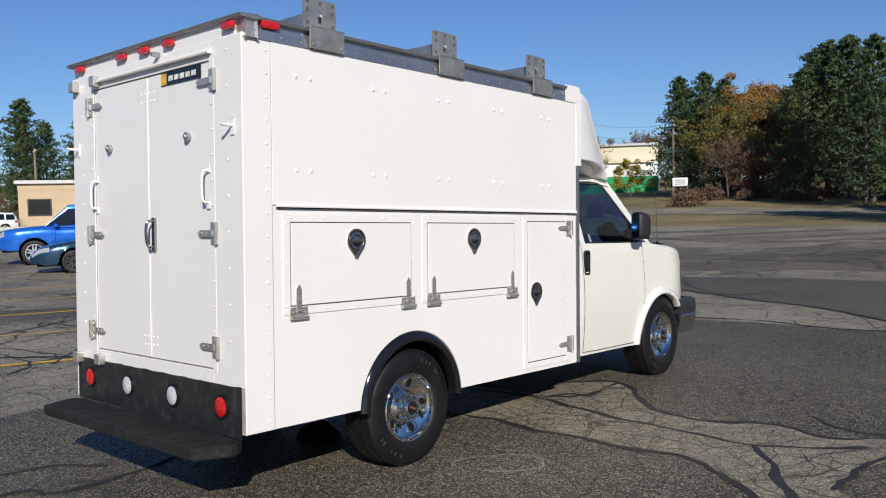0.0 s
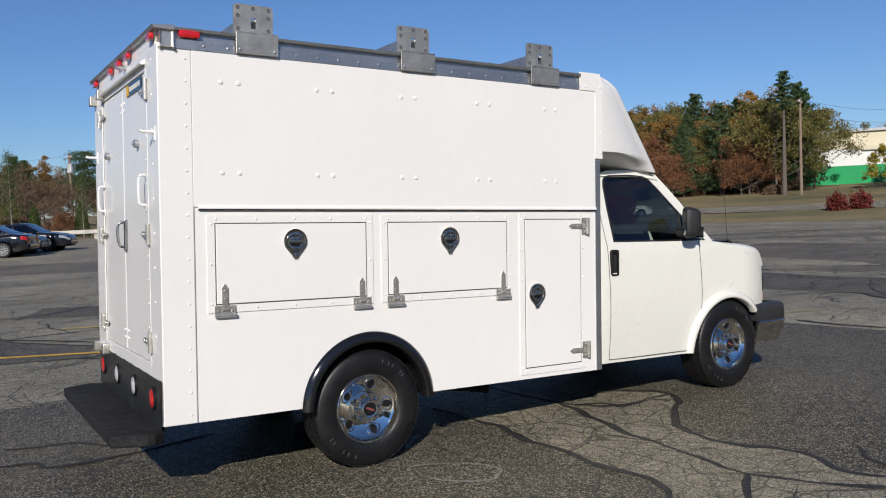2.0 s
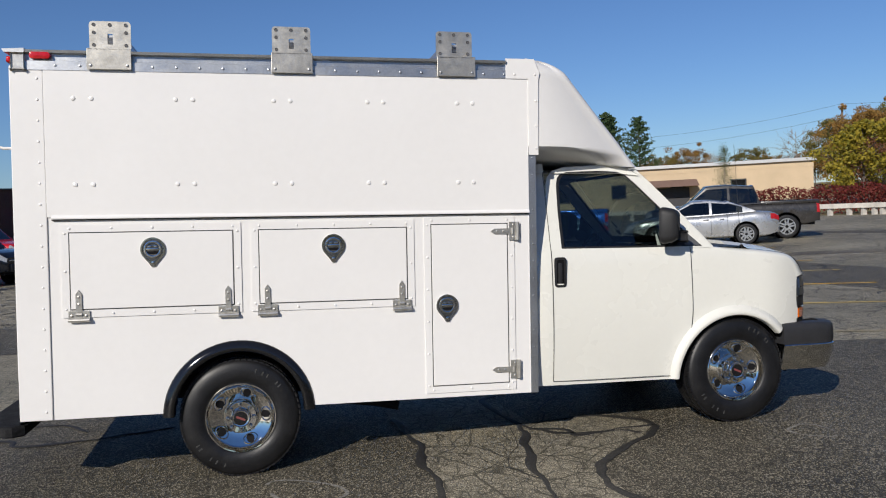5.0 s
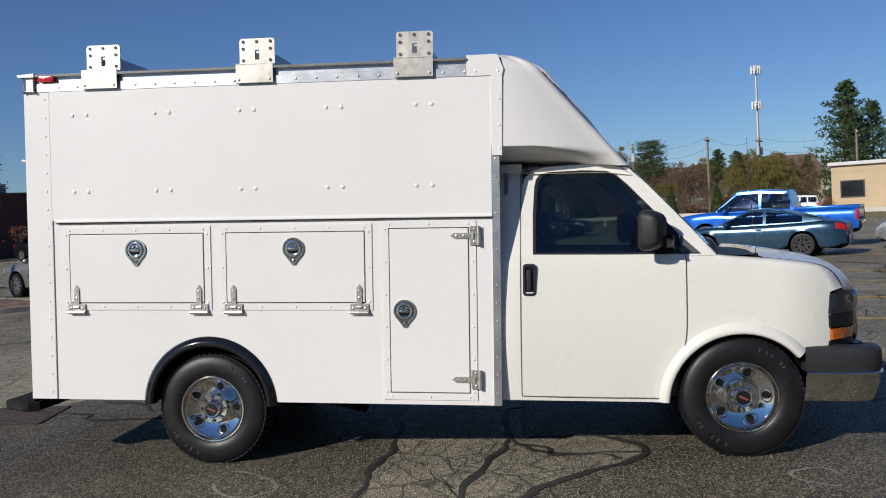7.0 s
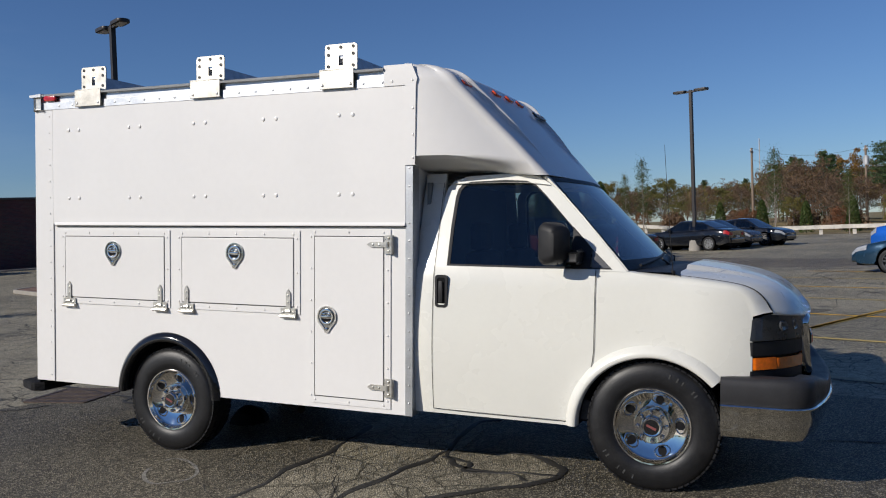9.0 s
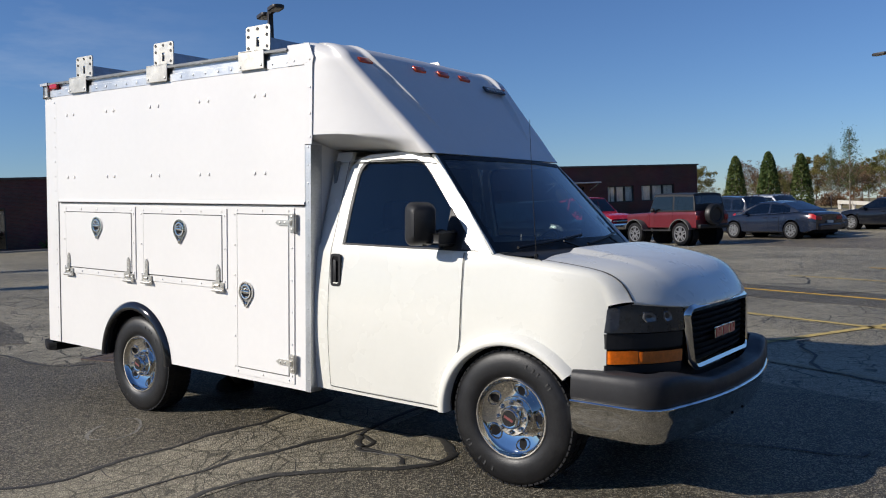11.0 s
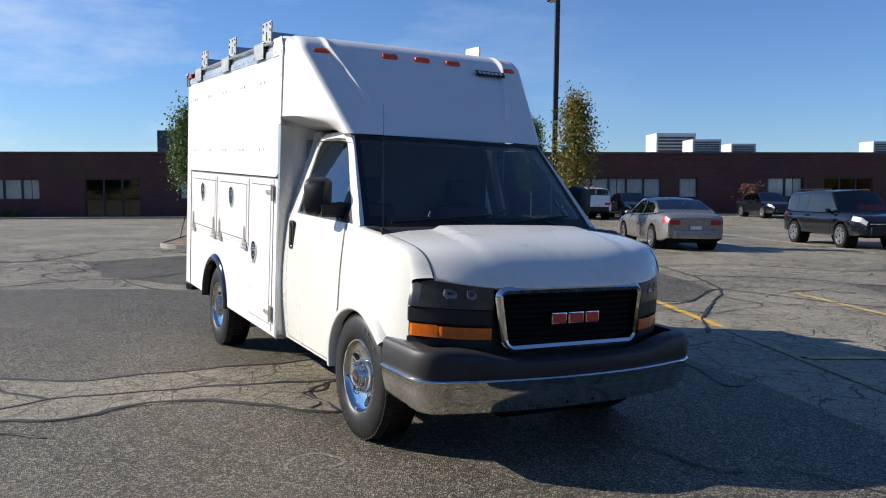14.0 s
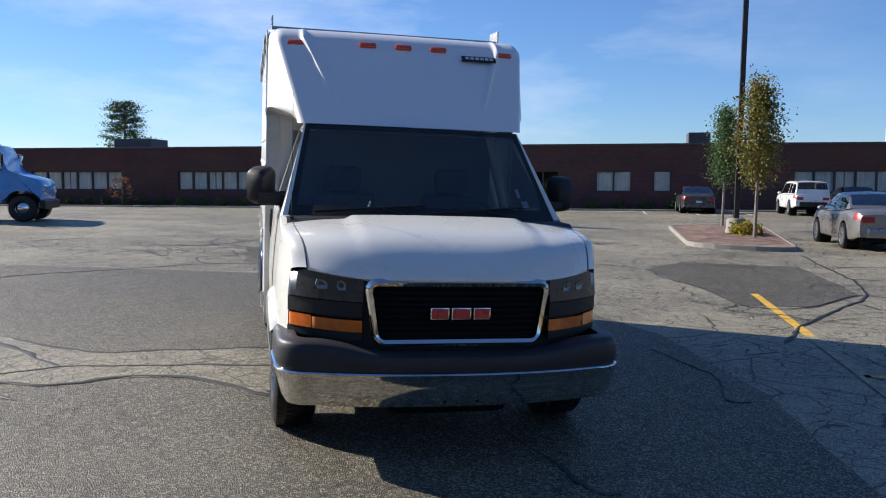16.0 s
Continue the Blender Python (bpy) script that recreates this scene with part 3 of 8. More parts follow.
def stripe(a, b, width, mat, label=""):
    a, b = Vector(a), Vector(b)
    d = (b - a).normalized()
    s = Vector((-d.y, d.x, 0)) * width / 2
    rows, n = [], max(2, int((b - a).length / 0.25))
    for i in range(n + 1):
        p = a + (b - a) * i / n
        w = 1 + 0.22 * noise.noise(p * 6)
        e = lot_rise(p.x, p.y) + (0.0081 if lot_rise(p.x, p.y) == 0 else 0.013)
        rows.append([(*(p - s * w).xy, e), (*(p + s * w).xy, e)])
    bb = bmesh.new()
    grid(bb, rows)
    part("stall_line", bb, mat, lot, label)


for k in range(7):
    n_ = 4.66 + 2.62 * k
    if k == 0:
        stripe(stall_point(-4.1, n_), stall_point(-0.7, n_), 0.11, yellow_paint, "bright yellow stall line")
        stripe(stall_point(-0.7, n_), stall_point(7.0, n_), 0.11, worn_yellow)
    else:
        stripe(stall_point(-4.0, n_), stall_point(7.0, n_), 0.11, faded_yellow if k % 2 else yellow_paint)
stripe(stall_point(1.2, 4.66), stall_point(1.4, 10.9), 0.11, faded_yellow)
stripe((4.34, 6.5, 0), (5.9, 9.8, 0), 0.11, yellow_paint)


# faint sprayed loops beside the wheels
for cx, cy, w_, h_, turn_ in ((0.38, -1.42, 0.17, 0.30, -2.46), (3.86, -1.36, 0.13, 0.17, 0.3)):
    loop_ = []
    for k in range(41):
        a = 5.6 * k / 40 - 0.6
        q = 1 + 0.08 * math.sin(3 * a) + 0.22 * noise.noise(Vector((cx + math.cos(a), cy + math.sin(a), 1.0)))
        loop_.append((cx + q * (w_ * math.cos(a) * math.cos(turn_) - h_ * math.sin(a) * math.sin(turn_)), cy + q * (w_ * math.cos(a) * math.sin(turn_) + h_ * math.sin(a) * math.cos(turn_))))
    rows = []
    for k, p in enumerate(loop_):
        q = loop_[min(k + 1, 40)] if k < 40 else p
        d = Vector((q[0] - loop_[max(k - 1, 0)][0], q[1] - loop_[max(k - 1, 0)][1])).normalized() * (0.012 + 0.006 * noise.noise(Vector((p[0] * 9, p[1] * 9, 2))))
        rows.append([(p[0] - d.y, p[1] + d.x, 0.0062), (p[0] + d.y, p[1] - d.x, 0.0062)])
    bm = bmesh.new()
    grid(bm, rows)
    part("chalk_mark", bm, chalk, lot, "faint pale sprayed loop")


# fine open cracks that wander and fork over the old surface
crk = np.random.default_rng(21)
verts_, faces_ = [], []


def wander(x, y, heading, steps, width, forks):
    """A thin crack that turns as it goes."""
    prev = None
    for k in range(steps):
        heading += crk.normal() * 0.42
        step = 0.10 + 0.16 * crk.random()
        x, y = x + math.cos(heading) * step, y + math.sin(heading) * step
        w = width * (0.5 + crk.random()) * (1 - 0.7 * k / steps)
        nx, ny = -math.sin(heading) * w, math.cos(heading) * w
        verts_.extend([(x + nx, y + ny, lot_rise(x, y) + 0.0095), (x - nx, y - ny, lot_rise(x, y) + 0.0095)])
        n_ = len(verts_)
        if prev is not None:
            faces_.append((prev - 2, prev - 1, n_ - 1, n_ - 2))
        prev = n_
        if forks and crk.random() < 0.10:
            wander(x, y, heading + math.copysign(0.7 + 0.6 * crk.random(), crk.normal()), steps // 2, width * 0.7, forks - 1)


for _ in range(120):
    zone = crk.random()
    if zone < 0.5:
        x_, y_ = -16 + 22 * crk.random(), 3.5 + 18 * crk.random()
    elif zone < 0.75:
        x_, y_ = -16 + 7 * crk.random(), -7 + 10 * crk.random()
    else:
        x_, y_ = 15 + 18 * crk.random(), -6 + 26 * crk.random()
    wander(x_, y_, 6.283 * crk.random(), int(14 + 22 * crk.random()), 0.009 + 0.012 * crk.random(), 2)
for _ in range(70):
    wander(9 + 24 * crk.random(), -9 + 30 * crk.random(), 6.283 * crk.random(), int(16 + 26 * crk.random()), 0.016 + 0.016 * crk.random(), 2)
for _ in range(10):
    wander(1.15 + 1.6 * crk.random(), -0.6 - 2.9 * crk.random(), 6.283 * crk.random(), int(6 + 10 * crk.random()), 0.002 + 0.0025 * crk.random(), 1)
cracks_ = from_data("fine_crack", verts_, faces_, tar, lot, "fine wandering open cracks")
cracks_["kind"] = "stuff"

# ---- the utility truck: x forward, y to its left, origin on the ground under the rear axle ----
AXLE = 0.385
RAKE = Matrix.Translation((0, 0, AXLE)) @ Matrix.Rotation(radians(2.15), 4, "Y") @ Matrix.Translation((0, 0, -AXLE))
LEAN = Matrix.Translation((0, -0.975, 0)) @ Matrix.Rotation(-0.013, 4, "X") @ Matrix.Translation((0, 0.975, 0))
truck = thing("utility_truck", "white box-bodied utility truck with tool compartments and ladder rack", "truck", LEAN)
RIVET_R = 0.008


def tp(name, bm, mat, parent=None, label="", smooth=False):
    """A part of the truck's sprung body, which sits nose-down."""
    bmesh.ops.transform(bm, matrix=RAKE, verts=bm.verts)
    return part(name, bm, mat, parent or truck, label, smooth)


BX0, BX1, BZ0, BZ1, BW = -1.315, 1.955, 0.448, 2.605, 1.0
ARCH_R, ARCH_Z = 0.455, 0.425


def side_outline(x0, x1, z0, z1, arch=True):
    pts = [(x0, z1), (x0, z0)]
    if arch:
        for k in range(25):
            a = math.pi - math.pi * k / 24
            pts.append((ARCH_R * math.cos(a), max(z0, ARCH_Z + ARCH_R * math.sin(a))))
    return pts + [(x1, z0), (x1, z1)]


# walls of the box
bm = bmesh.new()
prism(bm, side_outline(BX0, BX1, BZ0, 1.72), -0.992, -0.955)
shell = tp("box_side", bm, white_paint, label="white painted lower side panel with wheel arch")
bm = bmesh.new()
prism(bm, side_outline(BX0, BX1, BZ0, BZ1), 0.955, 1.0)
tp("box_side", bm, white_paint)
bm = bmesh.new()
box(bm, -1.1245, BX1, -1.002, -0.955, 1.70, BZ1, 0.002)
upper = tp("upper_panel", bm, white_paint, label="smooth white upper side panel")
bm = bmesh.new()
prism(bm, [(-0.998, 1.688), (-1.012, 1.688), (-1.014, 1.694), (-1.004, 1.712), (-0.998, 1.712)], -1.10, BX1, "x")
tp("drip_ledge", bm, white_paint, upper)
# dark strip painted in for the seam and its shade under the ledge
bm = bmesh.new()
box(bm, -1.098, BX1 - 0.004, -1.0085, -0.994, 1.681, 1.687)
tp("seam_shadow_gap", bm, dark_void, upper, "dark strip for the seam and shade under the ledge")
bm = bmesh.new()
box(bm, BX0, -1.1262, -1.0, -0.955, BZ0, BZ1 + 0.02, 0.004)
corner = tp("corner_panel", bm, white_paint, label="white rear corner panel with a row of rivets")
bm = bmesh.new()
box(bm, BX0 + 0.02, BX1, -0.97, 0.97, BZ1 - 0.03, BZ1 + 0.03)
tp("box_roof", bm, white_paint, label="white flat box roof")
bm = bmesh.new()
box(bm, BX1 - 0.02, BX1 + 0.02, -0.955, 0.955, 0.50, BZ1)
tp("box_front_wall", bm, white_paint)
bm = bmesh.new()
box(bm, BX0 + 0.03, BX1 - 0.02, -0.955, 0.955, 0.90, 0.94)
box(bm, BX0 + 0.03, -0.52, -0.955, 0.955, 0.47, 0.90)
box(bm, 0.52, BX1 - 0.02, -0.955, 0.955, 0.47, 0.90)
tp("box_floor", bm, dark_void)
bm = bmesh.new()
prism(bm, [(1.955, BZ0), (2.006, BZ0), (2.006, 2.08), (1.955, 2.08)], -1.0, -0.99)
box(bm, 2.0, 2.006, -0.99, -0.90, BZ0, 2.08)
for k in range(14):
    knob(bm, 1.982, -1.0, 0.53 + 0.118 * k, 0.007, (0, -1, 0), 0.004)
for k in range(14):
    knob(bm, 2.006, -0.95, 0.53 + 0.118 * k, 0.006, (1, 0, 0), 0.003)
tp("front_corner_angle", bm, aluminium, label="bare aluminium corner angle with rivets", smooth=25)
bm = bmesh.new()
box(bm, 1.955, 2.006, 0.99, 1.0, BZ0, 2.08)
tp("front_corner_angle", bm, aluminium)

# rivet rows
bm = bmesh.new()
for k in range(5):
    for dx in (0, 0.105):
        for z in (2.43, 1.90):
            knob(bm, -0.955 + 0.604 * k + dx, -1.002, z, 0.015, (0, -1, 0), 0.007)
tp("rivets", bm, white_paint, upper, "white domed rivets in pairs", True)
bm = bmesh.new()
for k in range(17):
    knob(bm, -1.16, -1.0, 0.50 + 0.128 * k, RIVET_R, (0, -1, 0), 0.005)
tp("rivets", bm, white_paint, corner, "row of small rivets", True)
bm = bmesh.new()
box(bm, -1.1264, -1.1246, -0.9995, -0.96, BZ0 + 0.004, BZ1)
tp("panel_seam", bm, seam_grey, corner)

# roof rails of aluminium
rail_section = [(-0.96, 2.60), (-1.006, 2.60), (-1.006, 2.655), (-0.992, 2.66), (-0.992, 2.698), (-1.022, 2.702), (-1.026, 2.718), (-0.93, 2.725), (-0.93, 2.68), (-0.96, 2.66)]
for side in (1, -1):
    bm = bmesh.new()
    prism(bm, [(side * y, z) for y, z in rail_section], -1.235, 1.80, "x")
    rail = tp("roof_rail", bm, aluminium, label="aluminium roof edge rail, riveted")
    bm = bmesh.new()
    for k in range(21):
        knob(bm, -1.05 + 0.142 * k, -1.006 * side, 2.628, 0.009, (0, -side, 0), 0.005)
    tp("rivets", bm, aluminium, rail, smooth=True)
    bm = bmesh.new()
    box(bm, -1.30, -1.225, side * -0.93, side * -1.012, 2.60, 2.70, 0.012)
    tp("corner_casting", bm, zinc, label="pale cast corner block")
    bm = bmesh.new()
    prism(bm, rounded(-1.195, -1.075, 2.664, 2.708, 0.018), side * -1.0, side * -1.024, "y", 0.005)
    tp("side_marker_light", bm, red_lens, label="red side marker light", smooth=True)
bm = bmesh.new()
prism(bm, [(-1.335, 2.70), (-1.345, 2.718), (-1.22, 2.726), (-1.22, 2.70)], -1.03, 1.03, "y")
tp("rear_roof_edge", bm, galvanised, label="dull metal rear roof edge")
bm = bmesh.new()
box(bm, -1.31, -1.24, -0.93, 0.93, 2.62, 2.70)
tp("rear_header", bm, white_paint)

# ladder-rack brackets and cross bars
def bracket(x, side):
    bm = bmesh.new()
    box(bm, x - 0.004, x + 0.258, side * -1.027, side * -1.019, 2.605, 2.735, 0.003)
    box(bm, x + 0.0, x + 0.254, side * -1.027, side * -0.94, 2.727, 2.735)
    low = tp("rack_bracket", bm, zinc_warm, label="galvanised steel bracket plate bolted over the rail")
    hole = rounded(x + 0.110, x + 0.142, 2.772, 2.838, 0.004, 3)
    bm = bmesh.new()
    ring(bm, rounded(x + 0.003, x + 0.249, 2.732, 2.915, 0.02, 3), hole, side * -0.962, side * -0.952)
    tp("bracket_tab", bm, zinc_warm, low, "upright tab with a slot and bolt holes")
    bm = bmesh.new()
    for dx, z in ((0.03, 2.893), (0.125, 2.893), (0.22, 2.893), (0.03, 2.845), (0.22, 2.845), (0.03, 2.767), (0.22, 2.767)):
        lathe_m = Matrix.Translation((x + dx, side * -0.9635, z))
        b2 = bmesh.new()
        lathe(b2, [(0.001, 0.0), (0.001, 0.011), (-0.002, 0.011)], 10, lathe_m)
        tmp = bpy.data.meshes.new("t")
        b2.to_mesh(tmp), b2.free()
        bm.from_mesh(tmp)
        bpy.data.meshes.remove(tmp)
    tp("bolt_holes", bm, trim_grey, low)
    bm = bmesh.new()
    for dx in (0.02, 0.234):
        knob(bm, x + dx, side * -1.027, 2.63, 0.01, (0, -side, 0), 0.006)
    tp("bolts", bm, galvanised, low, smooth=True)


for x in (-0.862, 0.248, 1.328):
    for side in (1, -1):
        bracket(x, side)
    bm = bmesh.new()
    prism(bm, [(x + 0.02, 2.735), (x + 0.05, 2.832), (x + 0.21, 2.832), (x + 0.24, 2.735), (x + 0.225, 2.735), (x + 0.20, 2.818), (x + 0.06, 2.818), (x + 0.035, 2.735)], -0.952, 0.952)
    tp("rack_crossbar", bm, galvanised, label="folded galvanised crossbar over the roof")


# tool compartments
def offset_rect(x0, x1, z0, z1, d):
    return [(x0 - d, z0 - d), (x1 + d, z0 - d), (x1 + d, z1 + d), (x0 - d, z1 + d)]


def paddle_latch(x, z, parent):
    """A chromed folding ring latch in a dished, drop-shaped plate."""
    y = -1.004
    k = 1.14
    bm = bmesh.new()
    drop = [(x + k * 0.066 * math.cos(radians(a)), z + k * 0.066 * math.sin(radians(a))) for a in range(-38, 219, 8)] + [(x - 0.024, z - 0.088), (x - 0.012, z - 0.108), (x + 0.012, z - 0.108), (x + 0.024, z - 0.088)]
    inner = [(x + (px - x) * 0.86, z + (pz - z) * 0.86 + 0.002) for px, pz in drop]
    ring(bm, drop, inner, y - 0.009, y + 0.004)
    plate = tp("latch", bm, latch_chrome, parent, "chrome drop-shaped compartment latch", 40)
    bm = bmesh.new()
    prism(bm, inner, y - 0.0015, y + 0.004)
    tp("dish", bm, latch_steel, plate)
    bm = bmesh.new()
    lathe(bm, [(y - 0.002, 0.056), (y - 0.011, 0.054), (y - 0.013, 0.046), (y - 0.011, 0.040), (y - 0.004, 0.038)], 28, Matrix.Translation((x, 0, z)))
    tp("ring", bm, latch_chrome, plate, smooth=40)
    bm = bmesh.new()
    lathe(bm, [(y - 0.002, 0.038), (y - 0.0035, 0.0)], 20, Matrix.Translation((x, 0, z)))
    tp("recess", bm, latch_steel, plate)
    bm = bmesh.new()
    prism(bm, [(x - 0.034, z - 0.013), (x + 0.034, z - 0.013), (x + 0.027, z - 0.030), (x - 0.027, z - 0.030)], y - 0.006, y - 0.002)
    tp("slot", bm, dark_void, plate)
    bm = bmesh.new()
    box(bm, x - 0.038, x + 0.038, y - 0.016, y - 0.004, z - 0.006, z + 0.010, 0.003)
    box(bm, x - 0.030, x - 0.006, y - 0.012, y - 0.003, z + 0.012, z + 0.026, 0.003)
    box(bm, x + 0.006, x + 0.030, y - 0.012, y - 0.003, z + 0.012, z + 0.026, 0.003)
    tp("pull", bm, chrome, plate, smooth=30)
    bm = bmesh.new()
    knob(bm, x, y - 0.004, z - 0.084, 0.013, (0, -1, 0), 0.008)
    tp("keyhole", bm, chrome, plate, smooth=True)


def strap_hinge(x, z, parent, upright=True, flip=1, plane=-1.004, axis="y"):
    """A plated strap hinge: a pointed strap on the door and a wide leaf with a rolled knuckle on the frame."""
    def m(px, pz, d):
        return (x + px, plane - d, z + pz) if axis == "y" else (plane - d, x + px, z + pz)
    bm = bmesh.new()
    strap = [(-0.018, 0.0), (0.018, 0.0), (0.018, 0.125), (0.0, 0.152), (-0.018, 0.125)]
    leaf = [(-0.062, -0.036), (0.062, -0.036), (0.062, 0.022), (-0.062, 0.022)]
    turn = (lambda p: p) if upright else (lambda p: (-p[1] * flip, p[0]))
    for shape, d0, d1 in ((strap, 0.002, 0.008), (leaf, 0.001, 0.006)):
        lo, hi = [bm.verts.new(m(*turn(p), d0)) for p in shape], [bm.verts.new(m(*turn(p), d1)) for p in shape]
        n = len(shape)
        bm.faces.new(lo), bm.faces.new(hi[::-1])
        for k in range(n):
            bm.faces.new((lo[k], lo[(k + 1) % n], hi[(k + 1) % n], hi[k]))
    tube(bm, [m(*turn((-0.062, -0.036)), 0.010), m(*turn((0.062, -0.036)), 0.010)], 0.012, 10)
    tube(bm, [m(*turn((-0.018, 0.0)), 0.008), m(*turn((0.018, 0.0)), 0.008)], 0.010, 8)
    hinge = tp("hinge", bm, zinc, parent, "plated steel strap hinge", 30)
    bm = bmesh.new()
    out = (0, -1, 0) if axis == "y" else (-1, 0, 0)
    for px, pz in ((0, 0.062), (0, 0.108), (-0.042, -0.008), (0.042, -0.008)):
        knob(bm, *m(*turn((px, pz)), 0.006), 0.0095, out, 0.006)
    tp("bolts", bm, zinc, hinge, smooth=True)


def compartment(x0, x1, z0, z1, latch, hinges, upright=True):
    bm = bmesh.new()
    ring(bm, offset_rect(x0, x1, z0, z1, 0.052), offset_rect(x0, x1, z0, z1, 0.007), -0.999, -0.985)
    trim = tp("compartment_frame", bm, white_paint, label="white riveted frame of a tool compartment")
    # dark ring stands in for the shaded gap round the door
    bm = bmesh.new()
    ring(bm, offset_rect(x0, x1, z0, z1, 0.0066), offset_rect(x0, x1, z0, z1, 0.0004), -0.9965, -0.98)
    tp("seal", bm, shut_grey, trim, "thin dark strip for the shaded door gap")
    bm = bmesh.new()
    box(bm, x0, x1, -1.003, -0.985, z0, z1, 0.003)
    door = tp("compartment_door", bm, white_paint, label="white tool compartment door")
    paddle_latch(*latch, door)
    for h in hinges:
        strap_hinge(h[0], h[1], door, upright)
    bm = bmesh.new()
    w, h = x1 - x0, z1 - z0
    nx, nz = max(2, round(w / 0.27)), max(2, round(h / 0.2))
    for k in range(nx + 1):
        for z in (z0 - 0.03, z1 + 0.03):
            knob(bm, x0 + w * k / nx, -0.999, z, RIVET_R, (0, -1, 0), 0.006)
    for k in range(nz + 1):
        for x in (x0 - 0.03, x1 + 0.03):
            knob(bm, x, -0.999, z0 + h * k / nz, RIVET_R, (0, -1, 0), 0.006)
    tp("rivets", bm, white_paint, trim, smooth=True)


compartment(-1.0, -0.024, 1.13, 1.60, (-0.51, 1.492), ((-0.954, 1.098), (-0.058, 1.098)))
compartment(0.143, 1.10, 1.13, 1.60, (0.616, 1.492), ((0.188, 1.098), (1.064, 1.098)))
compartment(1.272, 1.795, 0.532, 1.615, (1.37, 1.072), ((1.83, 1.566), (1.83, 0.62)), False)

# wheel arch flares
for side in (1, -1):
    bm = bmesh.new()
    rows = []
    for r, d in ((0.398, -0.06), (0.400, 0.012), (0.404, 0.021), (0.414, 0.027), (0.428, 0.027), (0.444, 0.020), (0.458, 0.009), (0.468, 0.001), (0.470, -0.004)):
        rows.append([(r * math.cos(math.pi * k / 32) * 1.015, -side * (0.998 + d), max(0.40, ARCH_Z + r * math.sin(math.pi * k / 32))) for k in range(33)])
    grid(bm, rows)
    tp("arch_flare", bm, black_gloss, label="glossy black wheel arch flare", smooth=60)
    bm = bmesh.new()
    rows = []
    for y in (0.998, 0.60):
        rows.append([(0.43 * math.cos(math.pi * k / 32), -side * y, max(0.42, ARCH_Z + 0.43 * math.sin(math.pi * k / 32))) for k in range(33)])
    grid(bm, rows)
    tp("wheel_well", bm, dark_void, smooth=True)

# rear face
RX = BX0
bm = bmesh.new()
box(bm, RX - 0.002, RX + 0.06, -0.998, -0.70, 0.70, 2.62, 0.003)
box(bm, RX - 0.002, RX + 0.06, 0.70, 0.998, 0.43, 2.62, 0.003)
box(bm, RX - 0.002, RX + 0.06, -0.70, 0.70, 2.515, 2.62, 0.003)
box(bm, RX - 0.002, RX + 0.06, -0.70, 0.70, 0.70, 0.775, 0.003)
rear = tp("rear_frame", bm, white_paint, label="white rear door frame")
for y0, y1 in ((-0.695, -0.004), (0.004, 0.695)):
    bm = bmesh.new()
    box(bm, RX + 0.006, RX + 0.04, y0, y1, 0.782, 2.508, 0.004)
    door = tp("rear_door", bm, white_paint, label="white swing-out rear cargo door")
    s = -1 if y0 < 0 else 1
    bm = bmesh.new()
    box(bm, RX - 0.004, RX + 0.004, min(s * 0.69, s * 0.735), max(s * 0.69, s * 0.735), 0.76, 2.52, 0.003)
    box(bm, RX + 0.0052, RX + 0.01, min(s * 0.006, s * 0.016), max(s * 0.006, s * 0.016), 0.79, 2.50, 0.001)
    tp("door_edge_trim", bm, white_paint, door)
    for z in (2.40, 1.545, 0.905):
        strap_hinge(s * 0.72, z, door, False, s, RX - 0.006, "x")
    bm = bmesh.new()
    tube(bm, smooth_line([(RX, s * 0.665, 1.90), (RX - 0.034, s * 0.665, 1.895), (RX - 0.042, s * 0.665, 1.86), (RX - 0.042, s * 0.665, 1.76), (RX - 0.034, s * 0.665, 1.725), (RX, s * 0.665, 1.72)], 4), 0.008)
    box(bm, RX - 0.005, RX + 0.004, s * 0.65, s * 0.68, 1.685, 1.73, 0.002)
    box(bm, RX - 0.005, RX + 0.004, s * 0.65, s * 0.68, 1.89, 1.935, 0.002)
    tp("grab_handle", bm, white_paint, door, "white tubular grab handle", 40)
    bm = bmesh.new()
    lathe(bm, [(0.02, 0.0), (0.02, 0.014), (-0.008, 0.026), (-0.022, 0.026), (-0.028, 0.014), (-0.034, 0.010), (-0.036, 0.0)], 14, Matrix.Translation((RX, s * 0.47, 2.105)), "x")
    tp("door_holdback", bm, galvanised, door, "small grey door holdback", 40)
    bm = bmesh.new()
    for k in range(12):
        knob(bm, RX - 0.006, s * 0.712, 0.85 + 0.142 * k, 0.007, (-1, 0, 0), 0.004)
    for dz in (0, 0.05):
        for dy in (0.03, 0.075):
            for zz in (0.86, 2.36):
                knob(bm, RX + 0.006, s * dy, zz + dz, 0.008, (-1, 0, 0), 0.004)
    tp("rivets", bm, white_paint, door, smooth=True)
bm = bmesh.new()
box(bm, RX - 0.014, RX + 0.01, -0.085, -0.055, 1.44, 1.645, 0.005)
latch = tp("rear_latch", bm, latch_steel, label="dark steel rear door latch with looped pull")
bm = bmesh.new()
tube(bm, smooth_line([(RX - 0.012, -0.07, 1.625), (RX - 0.045, -0.062, 1.615), (RX - 0.052, -0.06, 1.54), (RX - 0.04, -0.062, 1.475), (RX - 0.012, -0.07, 1.465)], 5), 0.009)
tp("pull", bm, latch_steel, latch, smooth=True)
bm = bmesh.new()
prism(bm, [(RX - 0.004, 2.548), (RX - 0.03, 2.548), (RX - 0.034, 2.556), (RX - 0.004, 2.582)], -0.72, 0.66)
